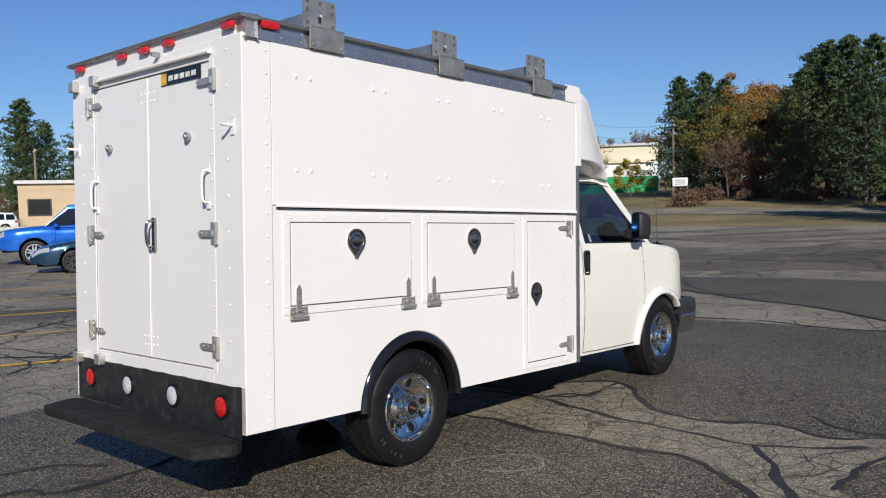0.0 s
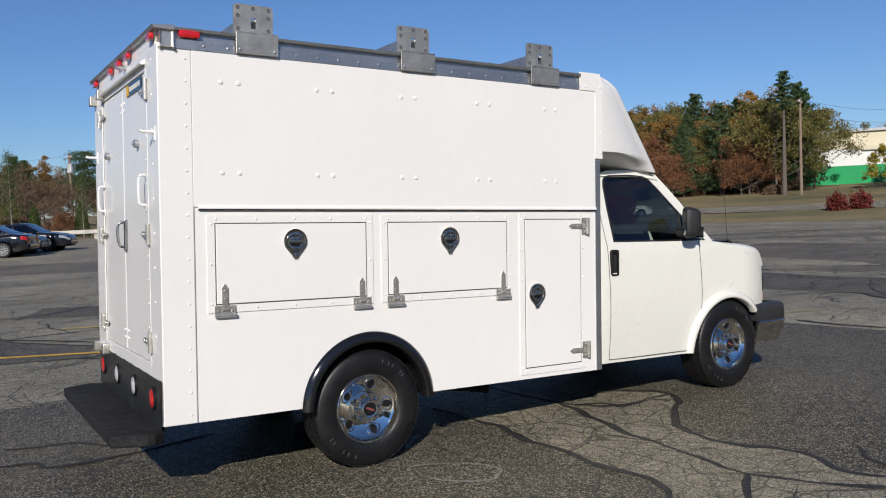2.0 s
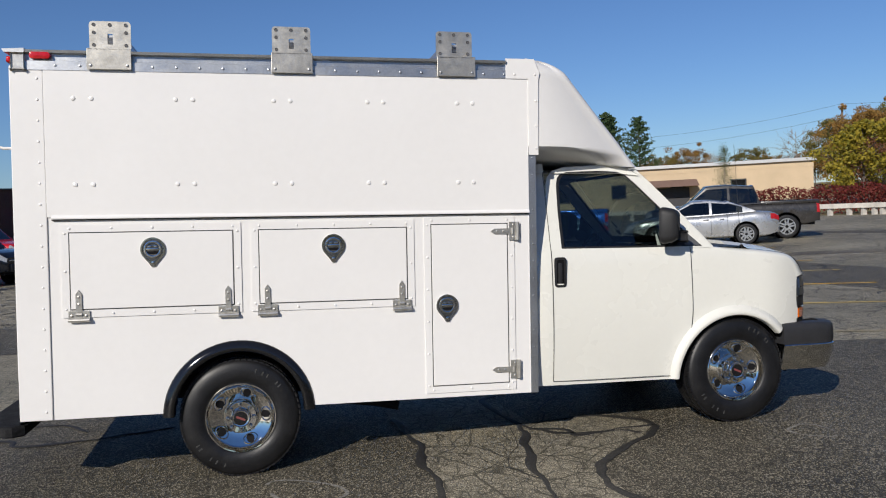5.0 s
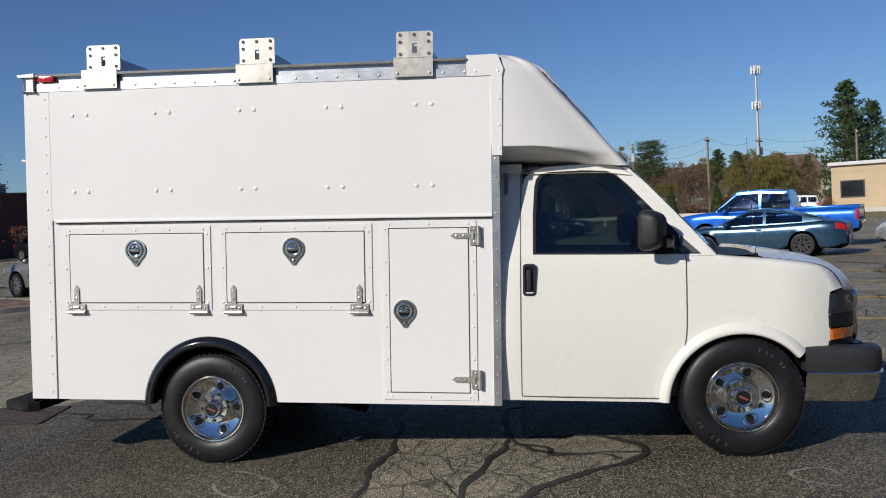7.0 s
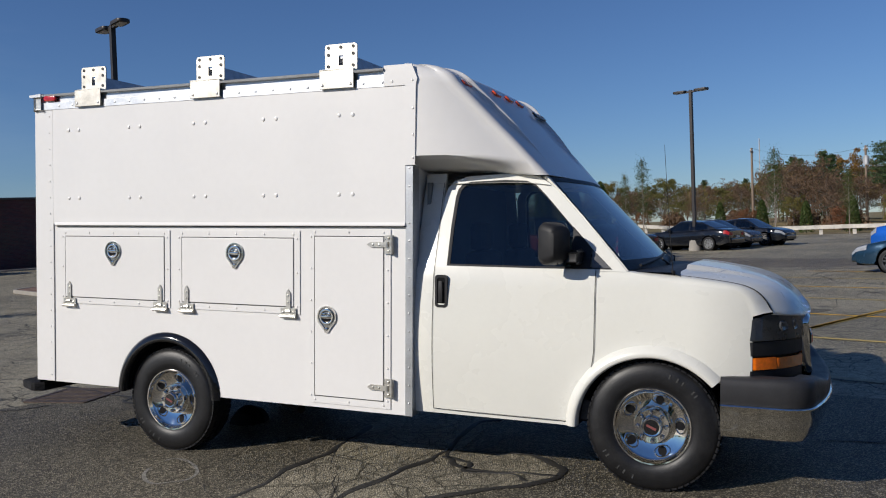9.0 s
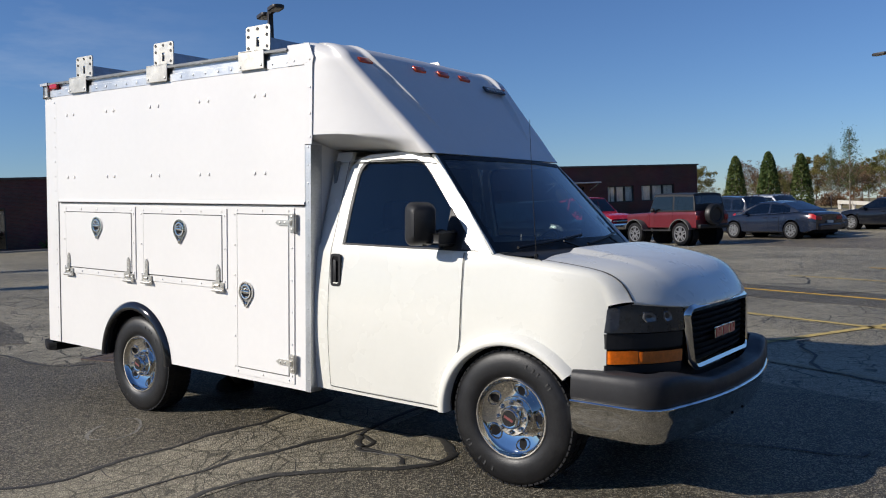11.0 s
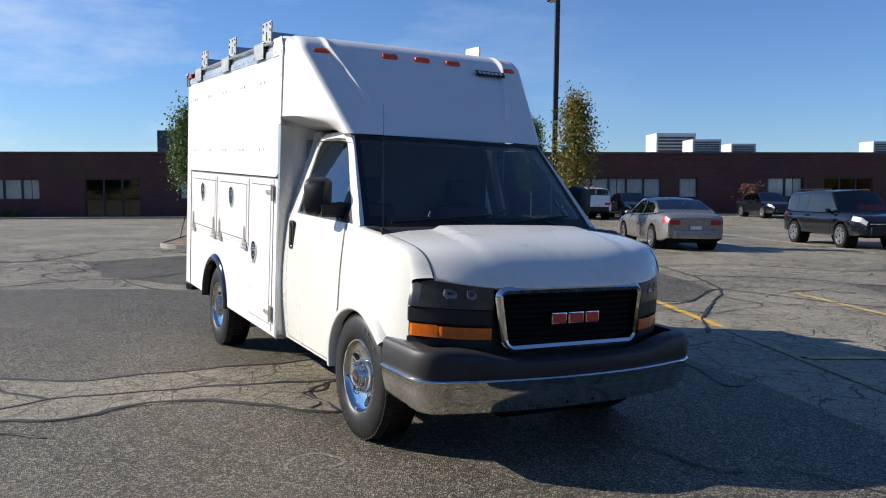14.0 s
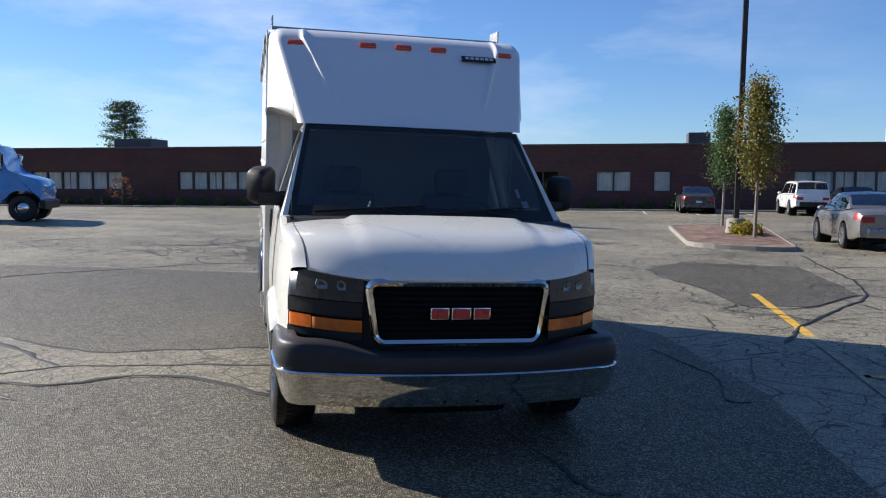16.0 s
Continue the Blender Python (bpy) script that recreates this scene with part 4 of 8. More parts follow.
for k in range(9):
    knob(bm, RX - 0.022, -0.68 + 0.16 * k, 2.563, 0.009, (-1, 0, 0.5), 0.005)
tp("rain_gutter", bm, white_paint, label="white riveted rain gutter over the doors", smooth=25)
for y in (0.86, 0.285, 0.0, -0.285, -0.90):
    bm = bmesh.new()
    prism(bm, rounded(y - 0.055, y + 0.055, 2.652, 2.690, 0.014), RX - 0.004, RX - 0.028, "x", 0.005)
    tp("rear_marker_light", bm, red_lens, label="small red clearance light", smooth=True)
bm = bmesh.new()
lathe(bm, [(0.0, 0.016), (-0.02, 0.016), (-0.05, 0.012), (-0.052, 0.0)], 12, Matrix.Translation((RX - 0.005, -0.16, 2.62)), "x")
tp("rear_camera", bm, galvanised, label="small reversing camera", smooth=40)
bm = bmesh.new()
box(bm, RX - 0.001, RX + 0.02, -0.60, -0.17, 2.43, 2.505, 0.002)
badge = tp("badge_plate", bm, black_gloss, label="black maker's plate with a yellow square")
bm = bmesh.new()
box(bm, RX - 0.003, RX + 0.01, -0.235, -0.175, 2.434, 2.50)
tp("badge_square", bm, yellow_paint, badge)
bm = bmesh.new()
for k in range(5):
    prism(bm, [(-0.26 - 0.062 * k, 2.452), (-0.305 - 0.062 * k, 2.452), (-0.309 - 0.062 * k, 2.482), (-0.264 - 0.062 * k, 2.482)], RX - 0.003, RX + 0.01, "x")
tp("badge_bars", bm, line_white, badge)
for s, z, y in ((1, 2.555, 0.93), (1, 2.56, 0.63), (1, 0.705, 0.93), (1, 0.715, 0.62)):
    bm = bmesh.new()
    box(bm, RX - 0.05, RX - 0.002, y - 0.035, y + 0.035, z - 0.035, z + 0.035, 0.006)
    tp("hook_block", bm, zinc, label="plated holdback block")
for s in (-1, 1):
    bm = bmesh.new()
    box(bm, RX - 0.008, RX, s * 0.90, s * 0.93, 2.08, 2.17, 0.003)
    tube(bm, [(RX, s * 0.915, 2.13), (RX - 0.07, s * 0.915, 2.13), (RX - 0.085, s * 0.915, 2.137)], 0.009)
    tp("door_hook", bm, white_paint, label="white door hold-open hook", smooth=40)
bm = bmesh.new()
for k in range(9):
    knob(bm, RX - 0.002, -0.86, 0.95 + 0.2 * k, RIVET_R, (-1, 0, 0), 0.005)
    knob(bm, RX - 0.002, 0.86, 0.95 + 0.2 * k, RIVET_R, (-1, 0, 0), 0.005)
tp("rivets", bm, white_paint, rear, smooth=True)

# rear light panel and step
bm = bmesh.new()
rows = []
for k in range(121):
    y = -0.968 + 1.936 * k / 120
    rows.append([(RX + 0.03, y, 0.42), (RX - 0.006, y, 0.42), (RX - 0.006, y, 0.702 + 0.010 * noise.noise(Vector((y * 9, 0, 0))) + 0.006 * noise.noise(Vector((y * 31, 4, 0)))), (RX + 0.03, y, 0.702)])
grid(bm, rows)
panel = tp("light_panel", bm, black_paint, label="brushed-on black paint panel under the doors")
for y, lens in ((-0.78, red_lens), (-0.27, clear_lens), (0.27, clear_lens), (0.78, red_lens)):
    bm = bmesh.new()
    lathe(bm, [(0, 0.070), (-0.012, 0.070), (-0.014, 0.058), (-0.004, 0.056)], 24, Matrix.Translation((RX - 0.006, y, 0.58)), "x")
    lamp = tp("lamp_grommet", bm, rubber, panel, smooth=40)
    bm = bmesh.new()
    lathe(bm, [(0, 0.057), (-0.014, 0.055), (-0.021, 0.035), (-0.023, 0.0)], 24, Matrix.Translation((RX - 0.006, y, 0.58)), "x")
    tp("tail_lamp" if lens is red_lens else "reversing_lamp", bm, lens, lamp, "round red lamp" if lens is red_lens else "round clear lamp", 60)
bm = bmesh.new()
prism(bm, [(RX + 0.01, -0.94), (RX - 0.05, -0.985), (RX - 0.09, -0.985), (RX - 0.275, -0.90), (RX - 0.275, 0.90), (RX - 0.09, 0.985), (RX - 0.05, 0.985), (RX + 0.01, 0.94)], 0.345, 0.415, "z", 0.012)
tp("step_bumper", bm, step_black, label="black rubbery rear step, scuffed")

# fairing over the cab
def fair_front(z):
    """How far forward the fairing's face reaches at a height."""
    if z > 2.62:
        k = (z - 2.62) / 0.125
        return 2.29 - 0.17 * (1 - math.sqrt(max(0.0, 1 - k * k))) - 0.075 * k
    return 2.29 + (2.62 - z) * 0.93


def fair_ring(z):
    xf, low = fair_front(z), max(0.0, min(1.0, (2.62 - z) / 0.6))
    top = max(0.0, (z - 2.66) / 0.085)
    wf, rx, ry = 0.955 - 0.15 * low - 0.02 * top, 0.075, 0.060
    back = BX1 - 0.015
    half = []
    for k in range(9):
        x = back + (xf - rx - back) * k / 8
        f = k / 8
        half.append((x, (1.003 - 0.012 * top) + (wf - 1.003) * f ** 2.0))
    for k in range(1, 8):
        a = math.pi / 2 * k / 7
        half.append((xf - rx + rx * math.sin(a), wf - ry + ry * math.cos(a)))
    crest = 0.745 - max(0.0, 2.66 - z) * 0.42
    side_y = wf - ry
    cols = [side_y + (crest + 0.05 - side_y) * k / 8 for k in range(1, 9)] + [crest + 0.05 - 0.1 * k / 16 for k in range(1, 17)] + [(crest - 0.05) * (1 - k / 24) for k in range(1, 25)]
    for y_ in cols:
        q = 1 - y_ / side_y
        ridge = 0.042 * math.exp(-((y_ - crest) / 0.019) ** 2) * max(0.0, min(1.0, (z - 2.14) / 0.25))
        half.append((xf + 0.035 * (1 - (1 - q) ** 2) + ridge, y_))
    drop = 0.0 if z > 2.30 else (2.30 - z) / 0.30
    tuck = max(0.0, (2.10 - z) / 0.085)
    loop = []
    for x, y in half:
        behind = 1 - max(0.0, min(1.0, (x - 2.25) / 0.5))
        loop.append((x, -(y - 0.25 * tuck ** 1.6 * min(1.0, behind * 1.6)), z + behind * (0.065 * drop - 0.015 * tuck ** 2)))
    return loop + [(x, y, q) for x, y, q in [(p[0], -p[1], p[2]) for p in loop][::-1][1:]]


bm = bmesh.new()
levels = [2.015, 2.025, 2.04, 2.055, 2.07, 2.085, 2.10, 2.12] + [2.12 + 0.04 * k for k in range(1, 13)] + [2.625, 2.64, 2.66, 2.68, 2.70, 2.715, 2.73, 2.742]
vs = grid(bm, [fair_ring(z) for z in levels])
bm.faces.new(vs[-1])
bm.faces.new(vs[0][::-1])
fairing = tp("fairing", bm, white_paint, label="moulded white fairing sloping from box to windscreen", smooth=50)
bm = bmesh.new()
prism(bm, [(1.80, 2.60), (1.957, 2.60), (1.957, 2.084), (2.024, 2.084), (2.03, 2.60), (2.04, 2.64), (2.0, 2.735), (1.80, 2.735)], -1.0, -1.009)
for x, z in ((1.84, 2.63), (1.985, 2.63), (1.99, 2.45), (1.99, 2.28), (1.99, 2.13)):
    knob(bm, x + 0.02, -1.009, z, 0.009, (0, -1, 0), 0.005)
tp("fairing_flange", bm, white_paint, fairing, smooth=25)
for y, x, z in ((-0.80, 2.292, 2.612), (-0.27, 2.318, 2.622), (0.0, 2.322, 2.622), (0.27, 2.318, 2.622), (0.80, 2.292, 2.612)):
    bm = bmesh.new()
    turn_ = 0.0 if abs(y) < 0.5 else math.copysign(4, y)
    prism(bm, rounded(-0.062, 0.062, -0.024, 0.024, 0.012, 3), -0.020, 0.019, "x", 0.006)
    bmesh.ops.transform(bm, matrix=Matrix.Translation((x, y, z)) @ Matrix.Rotation(radians(turn_), 4, "Z") @ Matrix.Rotation(radians(-44), 4, "Y"), verts=bm.verts)
    tp("cab_marker_light", bm, marker_lens, label="orange-red clearance light", smooth=30)
bm = bmesh.new()
box(bm, -0.003, 0.012, 0.44, 0.71, -0.026, 0.026, 0.003, Matrix.Translation((2.39, 0, 2.565)) @ Matrix.Rotation(radians(-43), 4, "Y"))
plate = tp("badge_plate", bm, black_gloss, label="small black maker's plate")
bm = bmesh.new()
for k in range(6):
    box(bm, 0.004, 0.014, 0.47 + 0.038 * k, 0.498 + 0.038 * k, -0.012, 0.012, 0, Matrix.Translation((2.39, 0, 2.565)) @ Matrix.Rotation(radians(-43), 4, "Y"))
tp("badge_bars", bm, line_white, plate)


# ---- cab ----
def cab_y(x, z):
    """Half width of the cab's skin."""
    y = 0.93 + 0.036 * math.sin(math.pi * max(0.0, min(1.0, (z - 0.42) / 1.02)))
    if z > 1.40:
        y -= (z - 1.40) * 0.30
    if x > 3.75:
        y -= 0.075 * ((x - 3.75) / 0.35) ** 2
    flare = math.exp(-(((x - 3.53) / 0.47) ** 2 + ((z - 0.42) / 0.50) ** 2 - 1.0) ** 2 * 22) * 0.018
    return y + flare


def shut_edge(x):
    """Height and half width of the seam between wing and bonnet."""
    f = max(0.0, min(1.0, (x - 3.64) / 0.532))
    z = 1.404 - 0.070 * f ** 1.3 - 0.130 * f ** 9 + max(0.0, 3.64 - x) * 0.08
    return z, 0.862 - 0.056 * f ** 2 + max(0.0, 3.64 - x) * 0.05


def wing_ahead(x):
    return 0.105 * max(0.0, (x - 3.86) / 0.215) ** 2


def fender_top(x):
    """Height of the wing's shoulder, below the seam."""
    f = max(0.0, min(1.0, (x - 3.36) / 0.715))
    drop = 0.004 + 0.042 * min(1.0, f * 2.5) - 0.024 * f ** 6
    return shut_edge(x + wing_ahead(x))[0] - drop


def cab_bottom(x):
    sill = 0.475
    r, cz = 0.452, 0.475
    d = abs(x - 3.53)
    return max(sill, cz + math.sqrt(r * r - d * d)) if d < r else (sill if x < 3.6 else 0.83)


def door_front(z):
    return 3.185 if z > 1.0 else 3.185 - 0.045 * ((1.0 - z) / 0.2) ** 2 * 0.5 if z > 0.8 else 3.1625 - 0.10 * ((0.8 - z) / 0.29)


def skin(side):
    bm = bmesh.new()
    xs = [2.0 + 0.06 * k for k in range(18)] + [3.078 + 0.452 * (1 - math.cos(math.pi * k / 36)) for k in range(37)] + [4.0, 4.02, 4.04, 4.055, 4.068, 4.075]
    xs = sorted(set(round(x, 4) for x in xs))
    rows = []
    for x in xs:
        zb, zt = cab_bottom(x), fender_top(x) if x > 3.36 else 1.425
        if x > 3.985:
            zb = 0.835
        elif x > 3.85:
            zb = max(zb, 0.80)
        col = []
        for k in range(13):
            z = zb + (zt - zb) * k / 12
            col.append((x, -side * cab_y(x, z), z))
        if x > 3.36:
            ahead = wing_ahead(x)
            zs, ys = shut_edge(x + ahead)
            y0 = cab_y(x, zt)
            for k in range(1, 7):
                a = math.pi / 2 * k / 6
                col.append((x + ahead * k / 6, -side * (ys + 0.004 + (y0 - ys - 0.004) * math.cos(a)), zt + (zs - zt) * math.sin(a)))
        else:
            col += [(x, -side * (cab_y(x, zt) - 0.004 * k), zt + 0.0005 * k) for k in range(1, 7)]
        rows.append([(x, -side * (cab_y(x, zb) - 0.05), zb + 0.012)] + col)
    grid(bm, rows)
    wing = tp("cab_side", bm, cab_white, label="white steel cab side and front wing", smooth=50)
    bm = bmesh.new()
    rows = []
    for r, d in ((0.446, -0.04), (0.449, 0.012), (0.458, 0.023), (0.480, 0.025), (0.500, 0.018), (0.520, 0.002), (0.526, -0.006)):
        line = []
        for k in range(41):
            a = radians(180 - 138 * k / 40)
            x, z = 3.53 + r * math.cos(a), max(0.478, 0.475 + r * math.sin(a))
            line.append((x, -side * (cab_y(x, z) + d), z))
        rows.append(line)
    grid(bm, rows)
    tp("arch_lip", bm, cab_white, wing, "raised white lip round the wheel arch", 60)
    return wing


WIN_OUT = [(2.135, 1.42), (2.135, 1.70), (2.146, 1.89), (2.162, 1.945), (2.205, 1.99), (2.30, 2.018), (2.55, 2.03), (2.70, 2.026), (2.79, 2.005), (2.90, 1.93), (3.06, 1.765), (3.22, 1.59), (3.372, 1.42), (2.80, 1.42)]
WIN_IN = [(2.214, 1.434), (2.214, 1.70), (2.224, 1.885), (2.236, 1.935), (2.262, 1.966), (2.32, 1.982), (2.55, 1.990), (2.70, 1.982), (2.765, 1.955), (2.84, 1.885), (2.99, 1.725), (3.14, 1.568), (3.285, 1.432), (2.80, 1.430)]


def skin_points(outline, side, lift):
    return [(x, -side * (cab_y(x, z) + lift), z) for x, z in outline]


def cab_door(side):
    bm = bmesh.new()
    rows = []
    for k in range(17):
        z = 0.505 + (1.425 - 0.505) * k / 16
        xf = door_front(z)
        rows.append([(2.138 + (xf - 2.138) * j / 14, -side * (cab_y(2.138 + (xf - 2.138) * j / 14, z) + 0.004), z) for j in range(15)])
    grid(bm, rows)
    lower = tp("cab_door", bm, cab_white, label="white front passenger door" if side > 0 else "white driver's door", smooth=50)
    # window surround with the pillar
    bm = bmesh.new()
    a, b = skin_points(WIN_OUT, side, 0.003), skin_points(WIN_IN, side, 0.003)
    c = skin_points(WIN_IN, side, -0.03)
    va, vb, vc = [bm.verts.new(p) for p in a], [bm.verts.new(p) for p in b], [bm.verts.new(p) for p in c]
    n = len(a)
    for k in range(n):
        j = (k + 1) % n
        bm.faces.new((va[k], va[j], vb[j], vb[k])), bm.faces.new((vb[k], vb[j], vc[j], vc[k]))
    tp("window_surround", bm, cab_white, lower, smooth=50)
    bm = bmesh.new()
    inner = [(2.80 + (x - 2.80) * 0.965, 1.70 + (z - 1.70) * 0.955) for x, z in WIN_IN]
    a, b = skin_points(WIN_IN, side, 0.0045), skin_points(inner, side, 0.002)
    va, vb = [bm.verts.new(p) for p in a], [bm.verts.new(p) for p in b]
    for k in range(n):
        j = (k + 1) % n
        bm.faces.new((va[k], va[j], vb[j], vb[k]))
    tp("window_seal", bm, black_plastic, lower, "black rubber window seal")
    bm = bmesh.new()
    pane = [(x, z) for x, z in inner if x < 3.0][:-1] + [(3.03, 1.675), (3.03, 1.440), (2.80, 1.440)]
    bm.faces.new([bm.verts.new(p) for p in skin_points(pane, side, -0.004)])
    g = tp("door_glass", bm, door_tint, lower, "tinted side window")
    g.visible_shadow = False
    bm = bmesh.new()
    tri = [(3.03, 1.434), (3.03, 1.688), (3.14, 1.573), (3.152, 1.560), (3.152, 1.434)]
    bm.faces.new([bm.verts.new(p) for p in skin_points(tri, side, 0.003)])
    tp("sail_panel", bm, black_plastic, lower, "black triangular mirror patch")
    bm = bmesh.new()
    bm.faces.new([bm.verts.new(p) for p in skin_points([(3.158, 1.442), (3.158, 1.551), (3.285, 1.437)], side, 0.003)])
    tp("quarter_trim", bm, quarter_grey, lower, "glossy grey corner trim")
    # shut lines
    bm = bmesh.new()
    line = [(2.132, 1.98), (2.132, 1.42), (2.132, 0.9), (2.134, 0.505), (2.4, 0.500), (2.8, 0.500)] + [(door_front(z) + 0.002, z) for z in (0.50, 0.6, 0.7, 0.8, 0.85, 0.9, 0.95, 1.0, 1.2, 1.425)]
    fine = []
    for (x0, z0), (x1, z1) in zip(line, line[1:]):
        n_ = max(1, int(math.hypot(x1 - x0, z1 - z0) / 0.04))
        fine += [(x0 + (x1 - x0) * k / n_, z0 + (z1 - z0) * k / n_) for k in range(n_)]
    fine.append(line[-1])
    for (x0, z0), (x1, z1) in zip(fine, fine[1:]):
        d = Vector((x1 - x0, z1 - z0)).normalized() * 0.0024
        quad = [(x0 - d.y, z0 + d.x), (x0 + d.y, z0 - d.x), (x1 + d.y, z1 - d.x), (x1 - d.y, z1 + d.x)]
        bm.faces.new([bm.verts.new((x, -side * (cab_y(x, z) + 0.0065), z)) for x, z in quad])
    tp("shut_line", bm, shut_grey, lower)
    bm = bmesh.new()
    y = -side * (cab_y(2.19, 1.27) + 0.010)
    ring(bm, rounded(2.148, 2.234, 1.165, 1.375, 0.022), rounded(2.163, 2.219, 1.182, 1.358, 0.014), y + side * 0.008, y - side * 0.006)
    h = tp("door_handle", bm, black_plastic, lower, "black recessed door handle", 30)
    bm = bmesh.new()
    prism(bm, rounded(2.163, 2.219, 1.182, 1.358, 0.014), y - side * 0.001, y + side * 0.004)
    tp("handle_cup", bm, dark_void, h)
    bm = bmesh.new()
    prism(bm, rounded(2.172, 2.203, 1.195, 1.335, 0.01), y - side * 0.012, y - side * 0.002, "y", 0.004)
    tp("handle_pull", bm, black_plastic, h, smooth=30)
    # mirror
    bm = bmesh.new()
    cx, cz = 2.985, 1.585
    rows = []
    for k in range(8):
        f = k / 7
        x = cx - 0.06 + 0.12 * f
        s = (1 - 0.25 * f ** 2) * (0.93 if k in (0, 7) else 1)
        rows.append([(x, -side * (1.085 + (py - 1.085) * s), cz + (pz - cz) * s) for py, pz in rounded(0.995, 1.175, cz - 0.13, cz + 0.13, 0.05)])
    vs = grid(bm, rows, close=True)
    bm.faces.new(vs[0]), bm.faces.new(vs[-1])
    sweep = Matrix.Translation((3.04, -side * 1.0, 0)) @ Matrix.Rotation(radians(-36 if side > 0 else 18), 4, "Z") @ Matrix.Translation((-3.01, side * 1.0, 0))
    bmesh.ops.transform(bm, matrix=sweep, verts=bm.verts)
    mirror = tp("wing_mirror", bm, black_plastic, lower, "large black wing mirror", 50)
    bm = bmesh.new()
    bm.faces.new([bm.verts.new((cx - 0.062, -side * py, pz)) for py, pz in rounded(1.01, 1.16, cz - 0.11, cz + 0.11, 0.04)])
    bmesh.ops.transform(bm, matrix=sweep, verts=bm.verts)
    tp("mirror_glass", bm, chrome, mirror)
    bm = bmesh.new()
    box(bm, 2.985, 3.10, -side * 0.895, -side * 1.05, 1.475, 1.535, 0.014)
    box(bm, 3.0, 3.09, -side * 0.892, -side * 0.915, 1.455, 1.545, 0.010)
    tp("mirror_arm", bm, black_plastic, mirror, smooth=30)


for side in (1, -1):
    skin(side)
    cab_door(side)

# cab back, roof and pillars
bm = bmesh.new()
rows = []
for k in range(9):
    x = 2.0 + (2.86 - 2.0) * k / 8
    rows.append([(x, y, (2.02 if x < 2.7 else 2.02 - (x - 2.7) * 0.12) - 0.05 * (abs(y) / 0.78) ** 4) for y in [0.78 * (j / 5 - 1) for j in range(11)]])
grid(bm, rows)
tp("cab_roof", bm, cab_white, label="white cab roof under the fairing", smooth=50)
for s in (1, -1):
    bm = bmesh.new()
    zs = [0.48 + 0.06 * k for k in range(27)]
    grid(bm, [[(x, -s * (cab_y(2.1, z) + d), z) for x, d in ((1.99, -0.012), (2.03, 0.0), (2.139, 0.001), (2.139, -0.03))] for z in zs])
    tp("cab_pillar", bm, cab_white, smooth=40)


def screen_edge(f):
    """Side edge of the windscreen from the foot (0) to the head (1)."""
    return Vector((3.365 + (2.845 - 3.365) * f, 0.882 + (0.752 - 0.882) * f, 1.425 + (2.0 - 1.425) * f))


def screen_point(f, v, lift=0.0):
    e = screen_edge(f)
    return (e.x + (0.145 - 0.055 * f) * (1 - v * v) + lift * 0.74, e.y * v, e.z + lift * 0.66 + 0.006 * (1 - v * v))


for s in (1, -1):
    bm = bmesh.new()
    out = [(3.372, 1.42), (3.22, 1.59), (3.06, 1.765), (2.90, 1.93), (2.80, 2.005)]
    rows = []
    for k, (x, z) in enumerate(out):
        e = screen_edge(k / 4)
        a = Vector((x, cab_y(x, z) + 0.002, z))
        mid = (a + e) / 2 + Vector((0.012, 0.012, 0.004))
        rows.append([(p.x, -s * p.y, p.z) for p in (a, mid, e + Vector((0.004, 0, 0.004)))])
    grid(bm, rows)
    tp("windscreen_pillar", bm, cab_white, label="white windscreen pillar", smooth=60)
bm = bmesh.new()
grid(bm, [[screen_point(i / 8, j / 8 - 1) for j in range(17)] for i in range(9)])
screen = tp("windscreen", bm, cab_glass, label="raked tinted windscreen", smooth=60)
screen.visible_shadow = False
bm = bmesh.new()
edge = 0.045
grid(bm, [[screen_point(f, j / 8 - 1, 0.003) for j in range(17)] for f in (0.0, 0.10)])
grid(bm, [[screen_point(f, j / 8 - 1, 0.003) for j in range(17)] for f in (0.955, 1.0)])
for v0, v1 in ((-1, -1 + edge), (1 - edge, 1)):
    grid(bm, [[screen_point(i / 8, v, 0.003) for v in (v0, v1)] for i in range(9)])
tp("screen_border", bm, black_plastic, screen, "black border of the windscreen", 60)
for y0, y1, f1 in ((-0.72, -0.02, 0.09), (-0.02, 0.66, 0.09)):
    bm = bmesh.new()
    n = 10
    pts = [screen_point(0.02 + f1 * k / n, (y0 + (y1 - y0) * k / n) / 0.88, 0.022) for k in range(n + 1)]
    tube(bm, pts, 0.009, 6)
    tube(bm, [screen_point(-0.03, y1 / 0.88, 0.0), screen_point(0.05, (y0 * 0.4 + y1 * 0.6) / 0.88, 0.03)], 0.008, 6)
    tp("wiper", bm, black_plastic, screen, "black wiper arm and blade", True)
bm = bmesh.new()
grid(bm, [[(x - 0.03 * (y * y if x > 3.5 else 0), y * 0.90, 1.418 + dz + 0.014 * (1 - y * y)) for y in [j / 8 - 1 for j in range(17)]] for x, dz in ((3.36, 0.0), (3.46, 0.004), (3.58, 0.002), (3.66, 0.004), (3.73, -0.03))])
tp("cowl", bm, black_plastic, label="black cowl below the windscreen", smooth=True)


# bonnet
def nose_x(y):
    return 4.385 - 0.30 * (abs(y) / 0.90) ** 3.6


def brow(y):
    """Height of the bonnet's front edge."""
    a = abs(y)
    return 1.178 if a < 0.5 else 1.178 + 0.030 * ((a - 0.5) / 0.31) ** 1.3 if a < 0.806 else 1.208 - 0.024 * (a - 0.806) / 0.07


